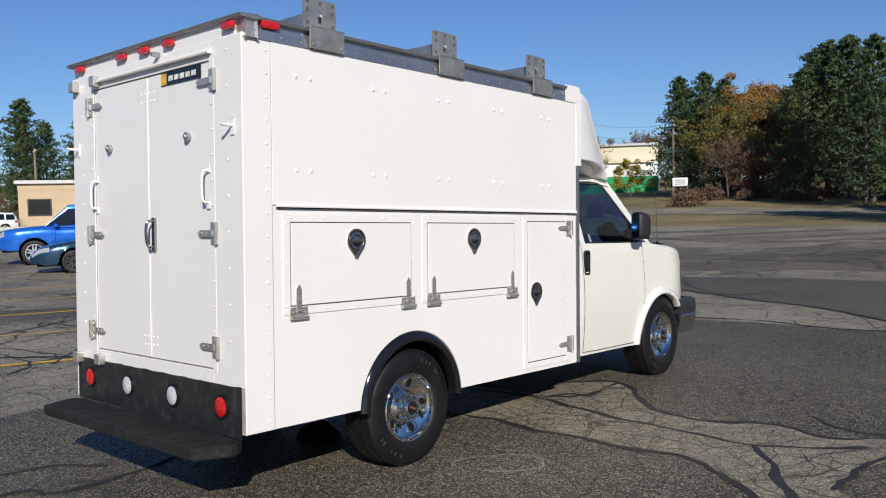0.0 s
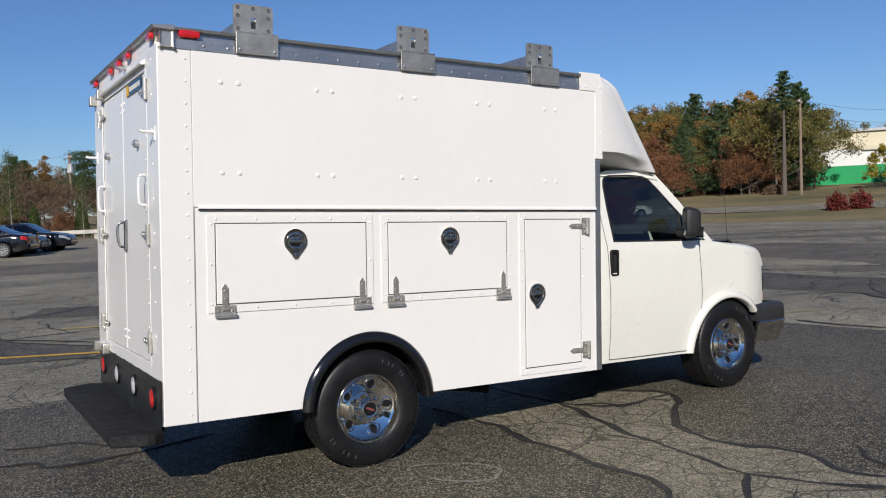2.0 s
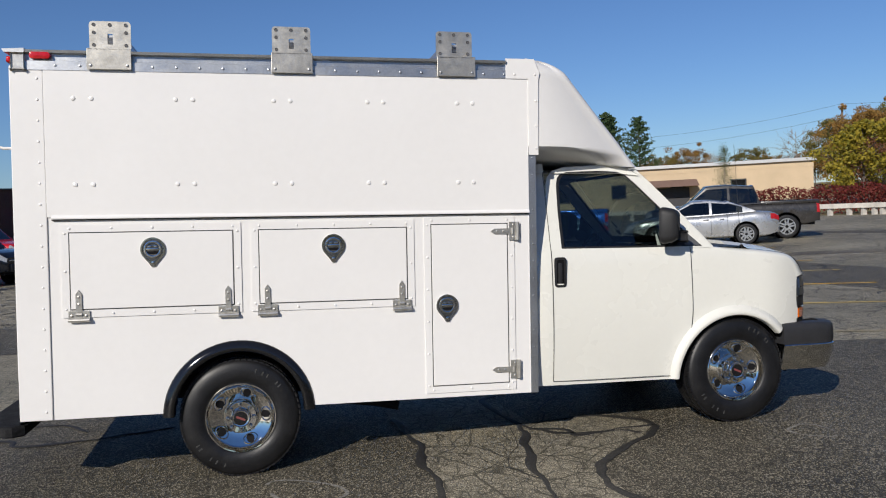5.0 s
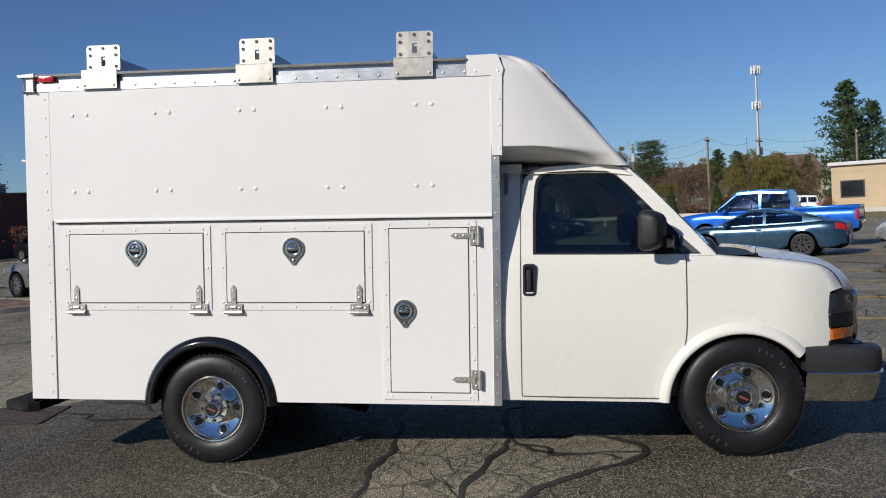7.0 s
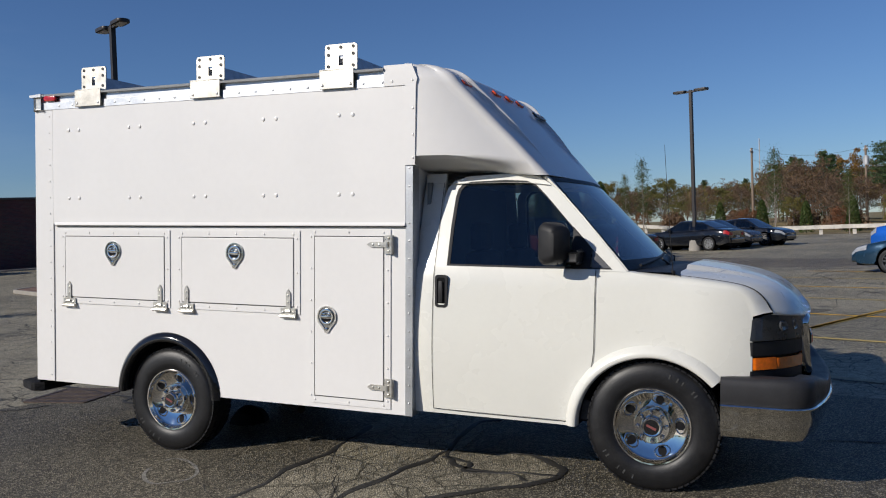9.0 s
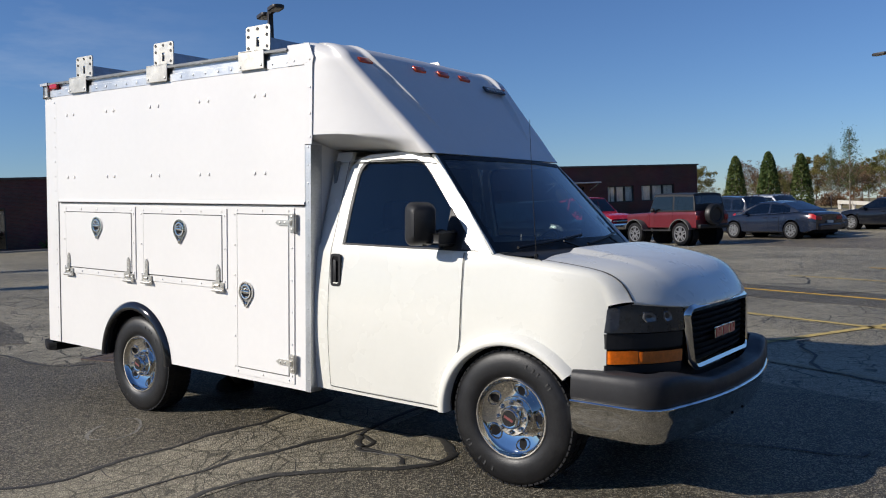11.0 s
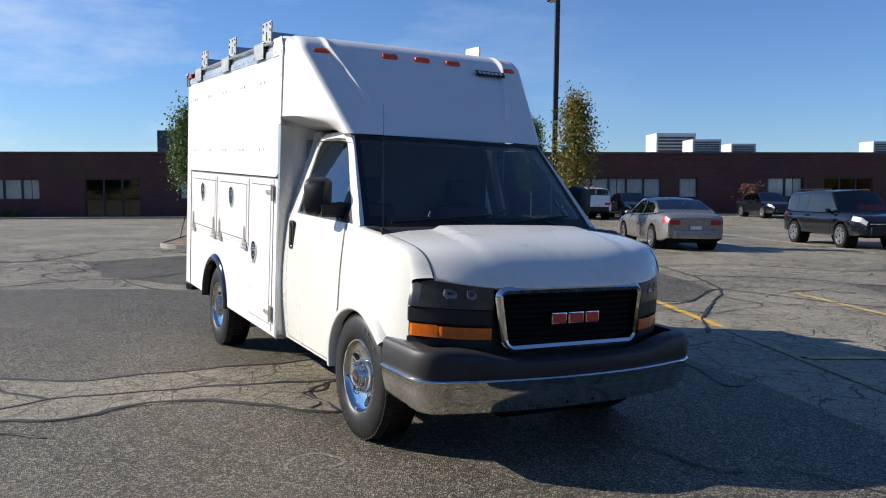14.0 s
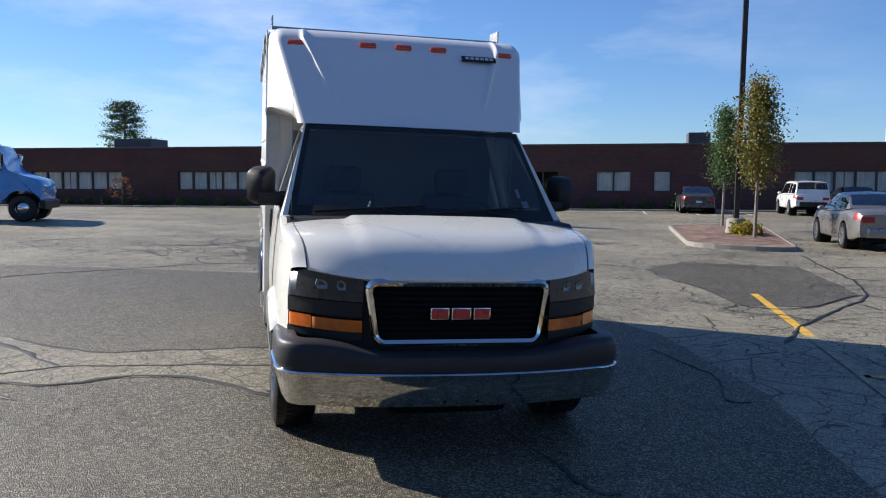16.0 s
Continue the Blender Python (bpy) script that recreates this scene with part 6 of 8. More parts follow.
def car(name, label, category, at, paint, kind="sedan", rim=None, scale=1.0, group="parked cars"):
    """A car, x forward, its middle at the origin. kind sets the proportions."""
    rim = rim or alloy
    K = KINDS[kind]
    L, W, H, wb, r, sill = K["L"], K["W"] / 2, K["H"], K["wb"], K["r"], K["sill"]
    f, b = L / 2, -L / 2
    boxy, truck_like = kind == "jeep", "pickup" in kind
    root = thing(name, label, category, at @ Matrix.Diagonal((scale, scale, scale, 1)), group)
    arch = r * 1.17

    def top(x):
        if x > K["cowl"]:
            t = (x - K["cowl"]) / (f - K["cowl"])
            return K["hood"] + (K["nose"] - K["hood"]) * t ** (1.8 if not boxy else 1) - 0.10 * ease((t - 0.86) / 0.14) * (0 if boxy else 1)
        if x > K["cabin_r"]:
            t = (K["cowl"] - x) / (K["cowl"] - K["cabin_r"])
            return K["hood"] + (K["belt"] - K["hood"]) * ease(t * 5) + (K["deck"] - K["belt"]) * t ** 2
        t = (K["cabin_r"] - x) / (K["cabin_r"] - b)
        return K["deck"] + (K["tail"] - K["deck"]) * t - (0.06 * ease((t - 0.8) / 0.2) if not truck_like else 0)

    def half_width(x):
        if boxy:
            return W * (0.80 if x > K["cowl"] + 0.1 else 0.80 + 0.2 * ease((K["cowl"] + 0.1 - x) / 0.1))
        e = max(0.0, 1 - (f - x) / 0.75)
        g = max(0.0, 1 - (x - b) / (0.55 if not truck_like else 0.15))
        return W * (1 - 0.26 * e ** 2.4) * (1 - (0.15 if not truck_like else 0.02) * g ** 2.4)

    def low(x):
        z = sill + (0.10 * ease(1 - (f - x) / 0.4) + 0.12 * ease(1 - (x - b) / 0.5)) * (0 if boxy else 1)
        for c in (wb / 2, -wb / 2):
            d = abs(x - c)
            if d < arch:
                z = max(z, r + math.sqrt(arch * arch - d * d))
        return z

    def skin(x, k, side):
        wy, fr = SECTION[k]
        w, zt, zl = half_width(x), top(x), low(x)
        return (x, side * w * (wy if not (boxy and 0 < k < 8) else min(1.0, wy + 0.05)), max(sill + fr * (zt - sill), zl + 0.006 * k))

    xs = [b, b + 0.03, b + 0.08, b + 0.16, f - 0.16, f - 0.08, f - 0.03, f]
    for c in (wb / 2, -wb / 2):
        xs += [c + arch * math.cos(math.pi * k / 14) for k in range(15)]
    xs += [b + 0.25 + (L - 0.5) * k / 22 for k in range(23)]
    xs = sorted({round(x, 3) for x in xs if b <= x <= f})
    n = len(SECTION)
    bm = bmesh.new()
    rows = [[skin(x, k, -1) for k in range(n)] + [skin(x, k, 1) for k in range(n - 2, -1, -1)] for x in xs]
    vs = grid(bm, rows)
    bm.faces.new(vs[0]), bm.faces.new(vs[-1][::-1])
    body = part("body", bm, paint, root, "painted body shell", 40)
    bm = bmesh.new()
    box(bm, b + 0.12, f - 0.12, -W * 0.72, W * 0.72, sill - 0.02, sill + 0.30)
    part("underbody", bm, dark_void, root)

    def patch(name_, x0, x1, k0, k1, mat, label_="", lift=0.006, sides=(-1, 1), steps=6):
        for sd in sides:
            bm_ = bmesh.new()
            grid(bm_, [[(p[0] + (lift if x0 > 0 else -lift) * 0.6, p[1] + sd * lift, p[2] + lift * 0.3) for p in (skin(x0 + (x1 - x0) * i / steps, k, sd) for k in range(k0, k1 + 1))] for i in range(steps + 1)])
            part(name_, bm_, mat, body, label_, 40)

    # glasshouse
    cowl, rf, rr, cr = K["cowl"], K["roof_f"], K["roof_r"], K["cabin_r"] if not K["gate"] else b + 0.10

    def roof_z(x):
        if x > rf:
            t = (cowl - x) / (cowl - rf)
            return top(x) + (H - 0.03 - top(x)) * (t ** 0.92)
        if x > rr:
            t = (rf - x) / (rf - rr)
            return H - 0.03 + 0.045 * math.sin(math.pi * min(1, t * 1.1 + 0.05)) * (0.4 if boxy else 1) - 0.045 * t * t
        t = (x - cr) / (rr - cr)
        return top(x) + (H - 0.05 - top(x)) * max(0.0, t) ** (0.8 if not K["gate"] else 0.55)

    def house(x, k):
        """Section of the glasshouse: k 0 to 8 from the belt to the middle of the roof."""
        zt0, zr = top(x) - 0.005, roof_z(x)
        h = max(0.0, zr - zt0)
        w0 = half_width(x) * 0.925
        edge_ = w0 - K["tumble"] * h * (1.0 if not boxy else 0.7)
        fr = (0.0, 0.07, 0.84, 0.95)
        if k < 4:
            return (x, w0 + (edge_ - w0) * fr[k] + 0.03 * math.sin(math.pi * fr[k]) * min(1, h), zt0 + h * fr[k])
        q = (0.94, 0.86, 0.6, 0.3, 0.0)[k - 4]
        return (x, edge_ * q, zt0 + h * (0.985 + 0.015 * (1 - q)) + 0.028 * min(1, h * 2) * (1 - q * q))

    pillar = (cowl + cr) / 2 * 0 + (0.5 * (rf + rr) - 0.02)
    if truck_like:
        pillar = 0.5 * (rf + rr) + 0.05
    cuts = [cowl, cowl - 0.05, cowl - 0.2, (cowl + rf) / 2, rf + 0.12, rf + 0.03, rf, rf - 0.15, pillar + 0.04, pillar - 0.04, (pillar + rr) / 2, rr + 0.1, rr, rr - 0.03, (rr + cr) / 2, cr + 0.18 * (rr - cr), cr]
    if kind == "suv":
        cuts += [rr + 0.62, rr + 0.55]
    cuts = sorted({round(x, 3) for x in cuts}, reverse=True)
    side_glass, front_glass, back_glass, shell = bmesh.new(), bmesh.new(), bmesh.new(), bmesh.new()
    sides_used = {-1: bmesh.new(), 1: bmesh.new()}
    d_post = rr if not K["gate"] else rr
    for x0, x1 in zip(cuts, cuts[1:]):
        m = (x0 + x1) / 2
        for sd in (-1, 1):
            for k in range(8):
                quad = [house(x0, k), house(x1, k), house(x1, k + 1), house(x0, k + 1)]
                quad = [(p[0], sd * p[1], p[2]) for p in quad]
                high = roof_z(m) - top(m)
                to = shell
                if k == 1 and high > 0.13 and abs(m - pillar) > 0.04 and not (kind == "suv" and rr + 0.55 < m < rr + 0.62):
                    if m < cowl - 0.05 and (m > rr - 0.35 * (rr - cr) or K["gate"] and m > rr + 0.06):
                        to = sides_used[sd]
                if k >= 4 and rf + 0.03 < m < cowl - 0.05:
                    to = front_glass
                if k >= 4 and cr + 0.15 * (rr - cr) < m < rr - 0.03:
                    to = back_glass
                to.faces.new([to.verts.new(p) for p in quad])
    for bm_ in (shell, front_glass, back_glass, sides_used[-1], sides_used[1]):
        bmesh.ops.remove_doubles(bm_, verts=bm_.verts, dist=0.0006)
    side_glass.free()
    roof = part("roof", shell, paint if not boxy else black_plastic, root, "roof with its window pillars", 40)
    for name_, bm_ in (("windscreen", front_glass), ("rear_window", back_glass), ("side_window", sides_used[-1]), ("side_window", sides_used[1])):
        g = part(name_, bm_, tinted_glass, roof, "dark tinted glass", 40)
        g.visible_shadow = False
    bm = bmesh.new()
    box(bm, rr + 0.1, cowl - 0.35, -W * 0.78, W * 0.78, K["belt"] - 0.16, K["belt"] - 0.02)
    for y in (-0.36, 0.36):
        box(bm, pillar - 0.05, pillar + 0.12, y - 0.22, y + 0.22, K["belt"] - 0.05, K["belt"] + 0.27, 0.04)
    part("cabin_inside", bm, dark_void, root, "dark seats inside")

    for sd in (-1, 1):
        bm = bmesh.new()
        mx = cowl - 0.36
        rows = []
        for t, g in ((0.0, 0.5), (0.03, 0.9), (0.10, 1.0), (0.15, 0.6)):
            rows.append([(mx + 0.10 - t * 0.9, sd * (half_width(mx) * 0.95 + 0.11 + 0.10 * g * math.cos(q)), K["belt"] + 0.06 + 0.075 * g * math.sin(q)) for q in [2 * math.pi * z / 10 for z in range(10)]])
        vs = grid(bm, rows, close=True)
        bm.faces.new(vs[0]), bm.faces.new(vs[-1])
        box(bm, mx - 0.02, mx + 0.04, sd * half_width(mx) * 0.90, sd * (half_width(mx) * 0.95 + 0.08), K["belt"] + 0.0, K["belt"] + 0.05, 0.01)
        part("door_mirror", bm, paint if not boxy else black_plastic, root, smooth=50)
        for x in (wb / 2, -wb / 2):
            bm = bmesh.new()
            lathe(bm, [(0.0, arch * 0.99), (-0.30, arch * 0.99), (-0.30, 0.0)], 26)
            bmesh.ops.transform(bm, matrix=Matrix.Translation((x, sd * W * 0.955, r)) @ Matrix.Diagonal((1, sd, 1, 1)), verts=bm.verts)
            part("wheel_arch", bm, dark_void, root, smooth=40)
            car_wheel(root, x, sd * ((W - 0.02) if not boxy else W + 0.06), r, 0.2, sd, rim)
            if boxy:
                bm = bmesh.new()
                rows = [[((r + d) * 1.16 * math.cos(math.pi * (k + 1) / 12) + x, sd * yy, r + (r + d) * 1.16 * math.sin(math.pi * (k + 1) / 12) + 0.03) for k in range(11)] for d, yy in ((0.0, W * 0.78), (0.03, W + 0.02), (0.03, W + 0.16), (0.0, W + 0.16))]
                grid(bm, rows)
                part("wheel_flare", bm, sidewall_grey, root, "grey wheel flare", 40)
        for hx in (pillar + 0.16, rr + 0.25 if kind not in ("coupe", "jeep") and not truck_like else None):
            if hx is not None:
                bm = bmesh.new()
                hz = K["belt"] - 0.11
                box(bm, hx - 0.09, hx + 0.09, sd * half_width(hx) * 0.965, sd * (half_width(hx) * 0.985 + 0.028), hz - 0.016, hz + 0.016, 0.01)
                part("door_handle", bm, paint, root, smooth=50)
        # door seams
        for hx in (cowl - 0.30, pillar, rr + 0.05 if kind in ("sedan", "suv") else None):
            if hx is not None:
                bm = bmesh.new()
                ks = [skin(hx, k, sd) for k in range(1, 7)]
                grid(bm, [[(p[0] - 0.005, p[1] + sd * 0.004, p[2]) for p in ks], [(p[0] + 0.005, p[1] + sd * 0.004, p[2]) for p in ks]])
                part("door_seam", bm, dark_void, body)

    if boxy:
        for sd in (-1, 1):
            bm = bmesh.new()
            lathe(bm, [(0.0, 0.0), (0.03, 0.085), (0.0, 0.10), (-0.03, 0.10)], 16, Matrix.Translation((f, sd * W * 0.52, K["nose"] - 0.20)), "x")
            part("headlight", bm, car_lens, root, "round headlight", 40)
            bm = bmesh.new()
            box(bm, b - 0.03, b + 0.02, sd * (W - 0.16), sd * (W - 0.02), 0.92, 1.08, 0.02)
            part("tail_light", bm, tail_red, root, "red tail light", 40)
        bm = bmesh.new()
        lathe(bm, [(-0.02, 0.0), (-0.02, 0.22), (-0.06, 0.26), (-0.06, 0.36), (0.0, 0.40), (0.14, 0.40), (0.18, 0.34), (0.18, 0.0)], 26, Matrix.Translation((b - 0.22, 0.05, 1.10)), "x")
        part("spare_wheel", bm, rubber, root, "spare wheel on the tailgate", 40)
        bm = bmesh.new()
        for sd in (-1, 1):
            box(bm, -0.75, 0.75, sd * (W - 0.03), sd * (W + 0.10), 0.52, 0.58, 0.02)
        part("side_step", bm, black_plastic, root, smooth=30)
        for x0, x1 in ((f - 0.05, f + 0.16), (b - 0.14, b + 0.05)):
            bm = bmesh.new()
            box(bm, x0, x1, -W * 0.92, W * 0.92, 0.62, 0.76, 0.03)
            part("bumper", bm, black_plastic, root, smooth=40)
    else:
        patch("headlight", f - 0.005, f - (0.46 if not truck_like else 0.22), 4, 6, car_lens, "clear headlight")
        patch("tail_light", b + 0.004, b + (0.26 if not truck_like else 0.10), 4 if not truck_like else 3, 6, tail_red, "red tail light")
        for sd in (-1, 1):
            bm = bmesh.new()
            y0, y1 = sorted((sd * W * 0.80, sd * W * 0.48)) if not truck_like else sorted((sd * W * 0.93, sd * W * 0.74))
            zt = K["tail"] - 0.12
            box(bm, b - 0.012, b + 0.03, y0, y1, zt - (0.14 if not truck_like else 0.36), zt, 0.01)
            part("tail_light", bm, tail_red, body, smooth=40)
        trim_mat = chrome if truck_like else black_plastic if kind == "suv" else paint
        for x0, x1, z0 in ((f - 0.20, f + 0.05, sill + 0.06), (b - 0.05, b + 0.20, sill + 0.10)):
            bm = bmesh.new()
            prism(bm, [(x0, -W * 0.70), (x1 if x0 > 0 else x0, -W * 0.62), (x1 if x0 > 0 else x0, W * 0.62), (x0 if x0 > 0 else x1, W * 0.86), (x0 if x0 > 0 else x1, -W * 0.86)] if x0 < 0 else
                  [(x0, -W * 0.84), (x1, -W * 0.60), (x1, W * 0.60), (x0, W * 0.84)], z0, z0 + 0.24, "z", 0.03)
            part("bumper", bm, trim_mat, root, smooth=40)
        bm = bmesh.new()
        box(bm, f - 0.04, f + 0.014, -W * 0.44, W * 0.44, K["nose"] - 0.26, K["nose"] - 0.12, 0.02)
        part("grille", bm, black_gloss, root, "dark grille", 30)
        if kind == "suv" or truck_like:
            bm = bmesh.new()
            box(bm, f - 0.02, f + 0.024, -W * 0.66, W * 0.66, K["nose"] - 0.205, K["nose"] - 0.17, 0.01)
            part("grille_bar", bm, chrome, root, "chrome grille bar", 30)
        bm = bmesh.new()
        box(bm, b - 0.062, b - 0.010, -0.16, 0.16, sill + 0.36, sill + 0.46)
        part("plate", bm, line_white, root, "blank white number plate")
    if truck_like:
        bm = bmesh.new()
        box(bm, b + 0.09, cr - 0.08, -W + 0.13, W - 0.13, K["deck"] - 0.06, K["deck"] + 0.035)
        part("bed_well", bm, dark_void, root, "dark open load bed")
        for sd in (-1, 1):
            bm = bmesh.new()
            box(bm, b + 0.03, cr, sd * (W - 0.15), sd * (W - 0.04), K["deck"] - 0.05, K["deck"] + 0.06, 0.02)
            part("bed_rail", bm, paint, root, smooth=40)
        bm = bmesh.new()
        box(bm, b, b + 0.09, -W + 0.05, W - 0.05, K["deck"] - 0.1, K["deck"] + 0.055, 0.02)
        part("tailgate", bm, paint, root, smooth=40)
    if kind == "suv":
        for sd in (-1, 1):
            bm = bmesh.new()
            tube(bm, [(rf - 0.15, sd * W * 0.66, H + 0.0), (rf - 0.25, sd * W * 0.66, H + 0.045), (rr + 0.3, sd * W * 0.66, H + 0.04), (rr + 0.15, sd * W * 0.66, H - 0.01)], 0.016, 6)
            part("roof_rail", bm, black_plastic, root, smooth=True)
    return root


def stall(u, n, forward=True):
    """A pose in the lot in stall coordinates; forward: the nose points along the slant."""
    p = stall_point(u, n)
    return pose(p.x, p.y, lot_rise(p.x, p.y), 0, 0, math.degrees(math.atan2(SLANT.y, SLANT.x)) + (0 if forward else 180))


def spot(x, y, forward=True):
    p = Vector((x, y, 0))
    return stall(SLANT.dot(p), ACROSS.dot(p), forward)


blue_metal = car_paint("blue_metal", (0.015, 0.14, 0.62), 0.22, 0.4)
teal_metal = car_paint("teal_metal", (0.018, 0.055, 0.10), 0.25, 0.5)
silver_metal = car_paint("silver_metal", (0.48, 0.49, 0.50), 0.28, 0.7)
taupe_metal = car_paint("taupe_metal", (0.26, 0.25, 0.24), 0.3, 0.6)
black_car = car_paint("black_car", (0.008, 0.009, 0.012), 0.14, 0.0)
navy_car = car_paint("navy_car", (0.012, 0.018, 0.035), 0.22, 0.2)
red_car = car_paint("red_car", (0.50, 0.012, 0.02), 0.25, 0.1)
maroon_car = car_paint("maroon_car", (0.12, 0.014, 0.02), 0.35, 0.1)
grey_car = car_paint("grey_car", (0.07, 0.07, 0.075), 0.28, 0.5)
umber_car = car_paint("umber_car", (0.045, 0.042, 0.040), 0.28, 0.4)
white_car = car_paint("white_car", (0.68, 0.68, 0.67), 0.3, 0.1)

car("coupe", "dark teal two-door coupe parked beside a blue pickup", "car", spot(8.27, 18.95, False), teal_metal, "coupe", dark_alloy)
car("pickup_truck", "bright blue crew-cab pickup truck with bright wheels", "pickup truck", spot(9.63, 23.52, False), blue_metal, "pickup")
car("sedan_car", "bright silver four-door sedan seen from its side", "car", spot(14.2, 19.2, False), silver_metal, "sedan")
car("pickup_truck", "dark brown-grey pickup truck with chrome bumper", "pickup truck", spot(16.5, 21.3, False), umber_car, "pickup")
car("sedan_car", "grey-brown sedan with a dented, taped rear corner", "car", spot(-10.95, 15.3, False), taupe_metal, "sedan")
car("suv", "black SUV with silver wheels facing the lane", "suv", spot(-9.35, 21.5), black_car, "suv")
car("pickup_truck", "red pickup truck with black and chrome front", "pickup truck", spot(-11.6, 29.4), red_car, "small_pickup", scale=1.1)
car("jeep", "maroon open-style off-roader with black hard top and spare wheel", "off-road car", spot(-5.85, 25.7, False), maroon_car, "jeep", dull_steel)
car("sedan_car", "dark navy sedan parked tail out", "car", stall(-15.5, 26.3, False), navy_car, "sedan")
car("sedan_car", "grey sedan with bright spoked wheels", "car", stall(-17.0, 28.9), grey_car, "sedan")
car("suv", "silver SUV in the far row", "suv", stall(-21.5, 33.5), silver_metal, "suv")
car("suv", "dark SUV in the far row", "suv", stall(-22.0, 30.2, False), navy_car, "suv")
car("sedan_car", "black sedan parked tail towards the lane", "car", stall(-15.8, 34.4, False), black_car, "sedan")
car("sedan_car", "mid-grey sedan with bright headlights", "car", stall(-16.2, 37.2), grey_car, "sedan")
car("sedan_car", "black sedan at the row's end", "car", stall(-15.6, 39.8), black_car, "sedan")
car("sedan_car", "dark grey sedan by the brick building", "car", stall(-40.7, 7.3, False), grey_car, "sedan")
car("suv", "silver-white SUV by the brick building", "suv", stall(-38.8, 12.6, False), white_car, "suv")
car("sedan_car", "black sedan beside the white SUV", "car", stall(-39.4, 15.4), black_car, "sedan")
car("sedan_car", "black sedan near the brick wall", "car", stall(-39.2, 23.6), black_car, "sedan")
car("suv", "white SUV far off by the tan building", "suv", spot(23.5, 72.0, False), white_car, "suv")
car("pickup_truck", "white pickup far off by the tan building", "pickup truck", spot(20.5, 76.0, False), white_car, "small_pickup")
car("suv", "white SUV parked behind the red hedge", "suv", spot(44.2, 42.6), white_car, "suv")

# blue lorry tractor
lorry_blue = car_paint("lorry_blue", (0.07, 0.28, 0.62), 0.3, 0.0)
lorry = thing("semi_truck", "light blue road tractor with a bonnet and chrome stack", "truck", pose(-22.2, -8.45, 0, 0, 0, 90))
bm = bmesh.new()
prism(bm, [(-2.35, 0.62), (-0.62, 0.62), (-0.56, 0.80), (-0.42, 0.98), (-0.2, 1.08), (0.2, 1.08), (0.42, 0.96), (0.50, 0.70), (0.56, 0.70), (0.60, 1.00), (0.58, 1.26), (0.48, 1.40), (0.05, 1.52), (-0.42, 1.62), (-0.50, 1.70), (-0.66, 2.28), (-0.76, 2.46), (-0.90, 2.53), (-2.25, 2.58), (-2.35, 2.50)], -1.05, 1.05, "y", 0.06)
part("cab_body", bm, lorry_blue, lorry, "light blue cab and bonnet", 35)
for s in (-1, 1):
    bm = bmesh.new()
    prism(bm, [(-0.60, 1.74), (-0.78, 2.36), (-1.50, 2.38), (-1.50, 1.66), (-0.90, 1.66)], s * 1.052, s * 1.066)
    part("side_window", bm, tinted_glass, lorry)
    for x in (0.0, -4.1, -5.4):
        bm = bmesh.new()
        lathe(bm, [(0.25, 0.26), (0.25, 0.42), (0.18, 0.45), (-0.06, 0.45), (-0.12, 0.41), (-0.12, 0.26), (-0.05, 0.22)], 28, Matrix.Translation((x, s * 1.02, 0.45)) @ (Matrix.Identity(4) if s < 0 else Matrix.Rotation(math.pi, 4, "Z")))
        w = part("tyre", bm, rubber, lorry, smooth=40)
        bm = bmesh.new()
        lathe(bm, [(-0.06, 0.265), (-0.02, 0.22), (-0.08, 0.12), (-0.10, 0.0)], 24, Matrix.Translation((x, s * 1.02, 0.45)) @ (Matrix.Identity(4) if s < 0 else Matrix.Rotation(math.pi, 4, "Z")))
        part("rim", bm, chrome, w, "bright wheel rim", 40)
    bm = bmesh.new()
    tube(bm, smooth_line([(-2.50, s * 1.0, 0.7), (-2.50, s * 1.0, 2.8), (-2.50, s * 1.0, 2.95), (-2.60, s * 1.0, 3.1)], 4), 0.075, 12)
    part("exhaust_stack", bm, chrome, lorry, smooth=True)
    bm = bmesh.new()
    box(bm, -0.62, -0.54, s * 1.14, s * 1.36, 1.72, 2.22, 0.02)
    tube(bm, [(-0.75, s * 1.0, 2.25), (-0.58, s * 1.25, 2.25), (-0.58, s * 1.25, 1.68), (-0.6, s * 1.0, 1.62)], 0.02)
    part("door_mirror", bm, chrome, lorry, smooth=40)
    bm = bmesh.new()
    box(bm, 0.54, 0.63, s * 0.66, s * 0.95, 0.98, 1.2, 0.03)
    part("headlight", bm, clear_lens, lorry, smooth=40)
bm = bmesh.new()
box(bm, -6.5, 0.4, -0.45, 0.45, 0.6, 0.9)
box(bm, 0.52, 0.70, -1.1, 1.1, 0.42, 0.72, 0.05)
box(bm, -6.5, -2.4, -1.0, 1.0, 0.62, 0.95, 0.03)
part("chassis", bm, black_plastic, lorry)
bm = bmesh.new()
for y in (-0.6, -0.3, 0, 0.3, 0.6):
    box(bm, -1.2, -1.05, y - 0.06, y + 0.06, 2.49, 2.58, 0.02)
part("roof_lamps", bm, amber_lens, lorry)

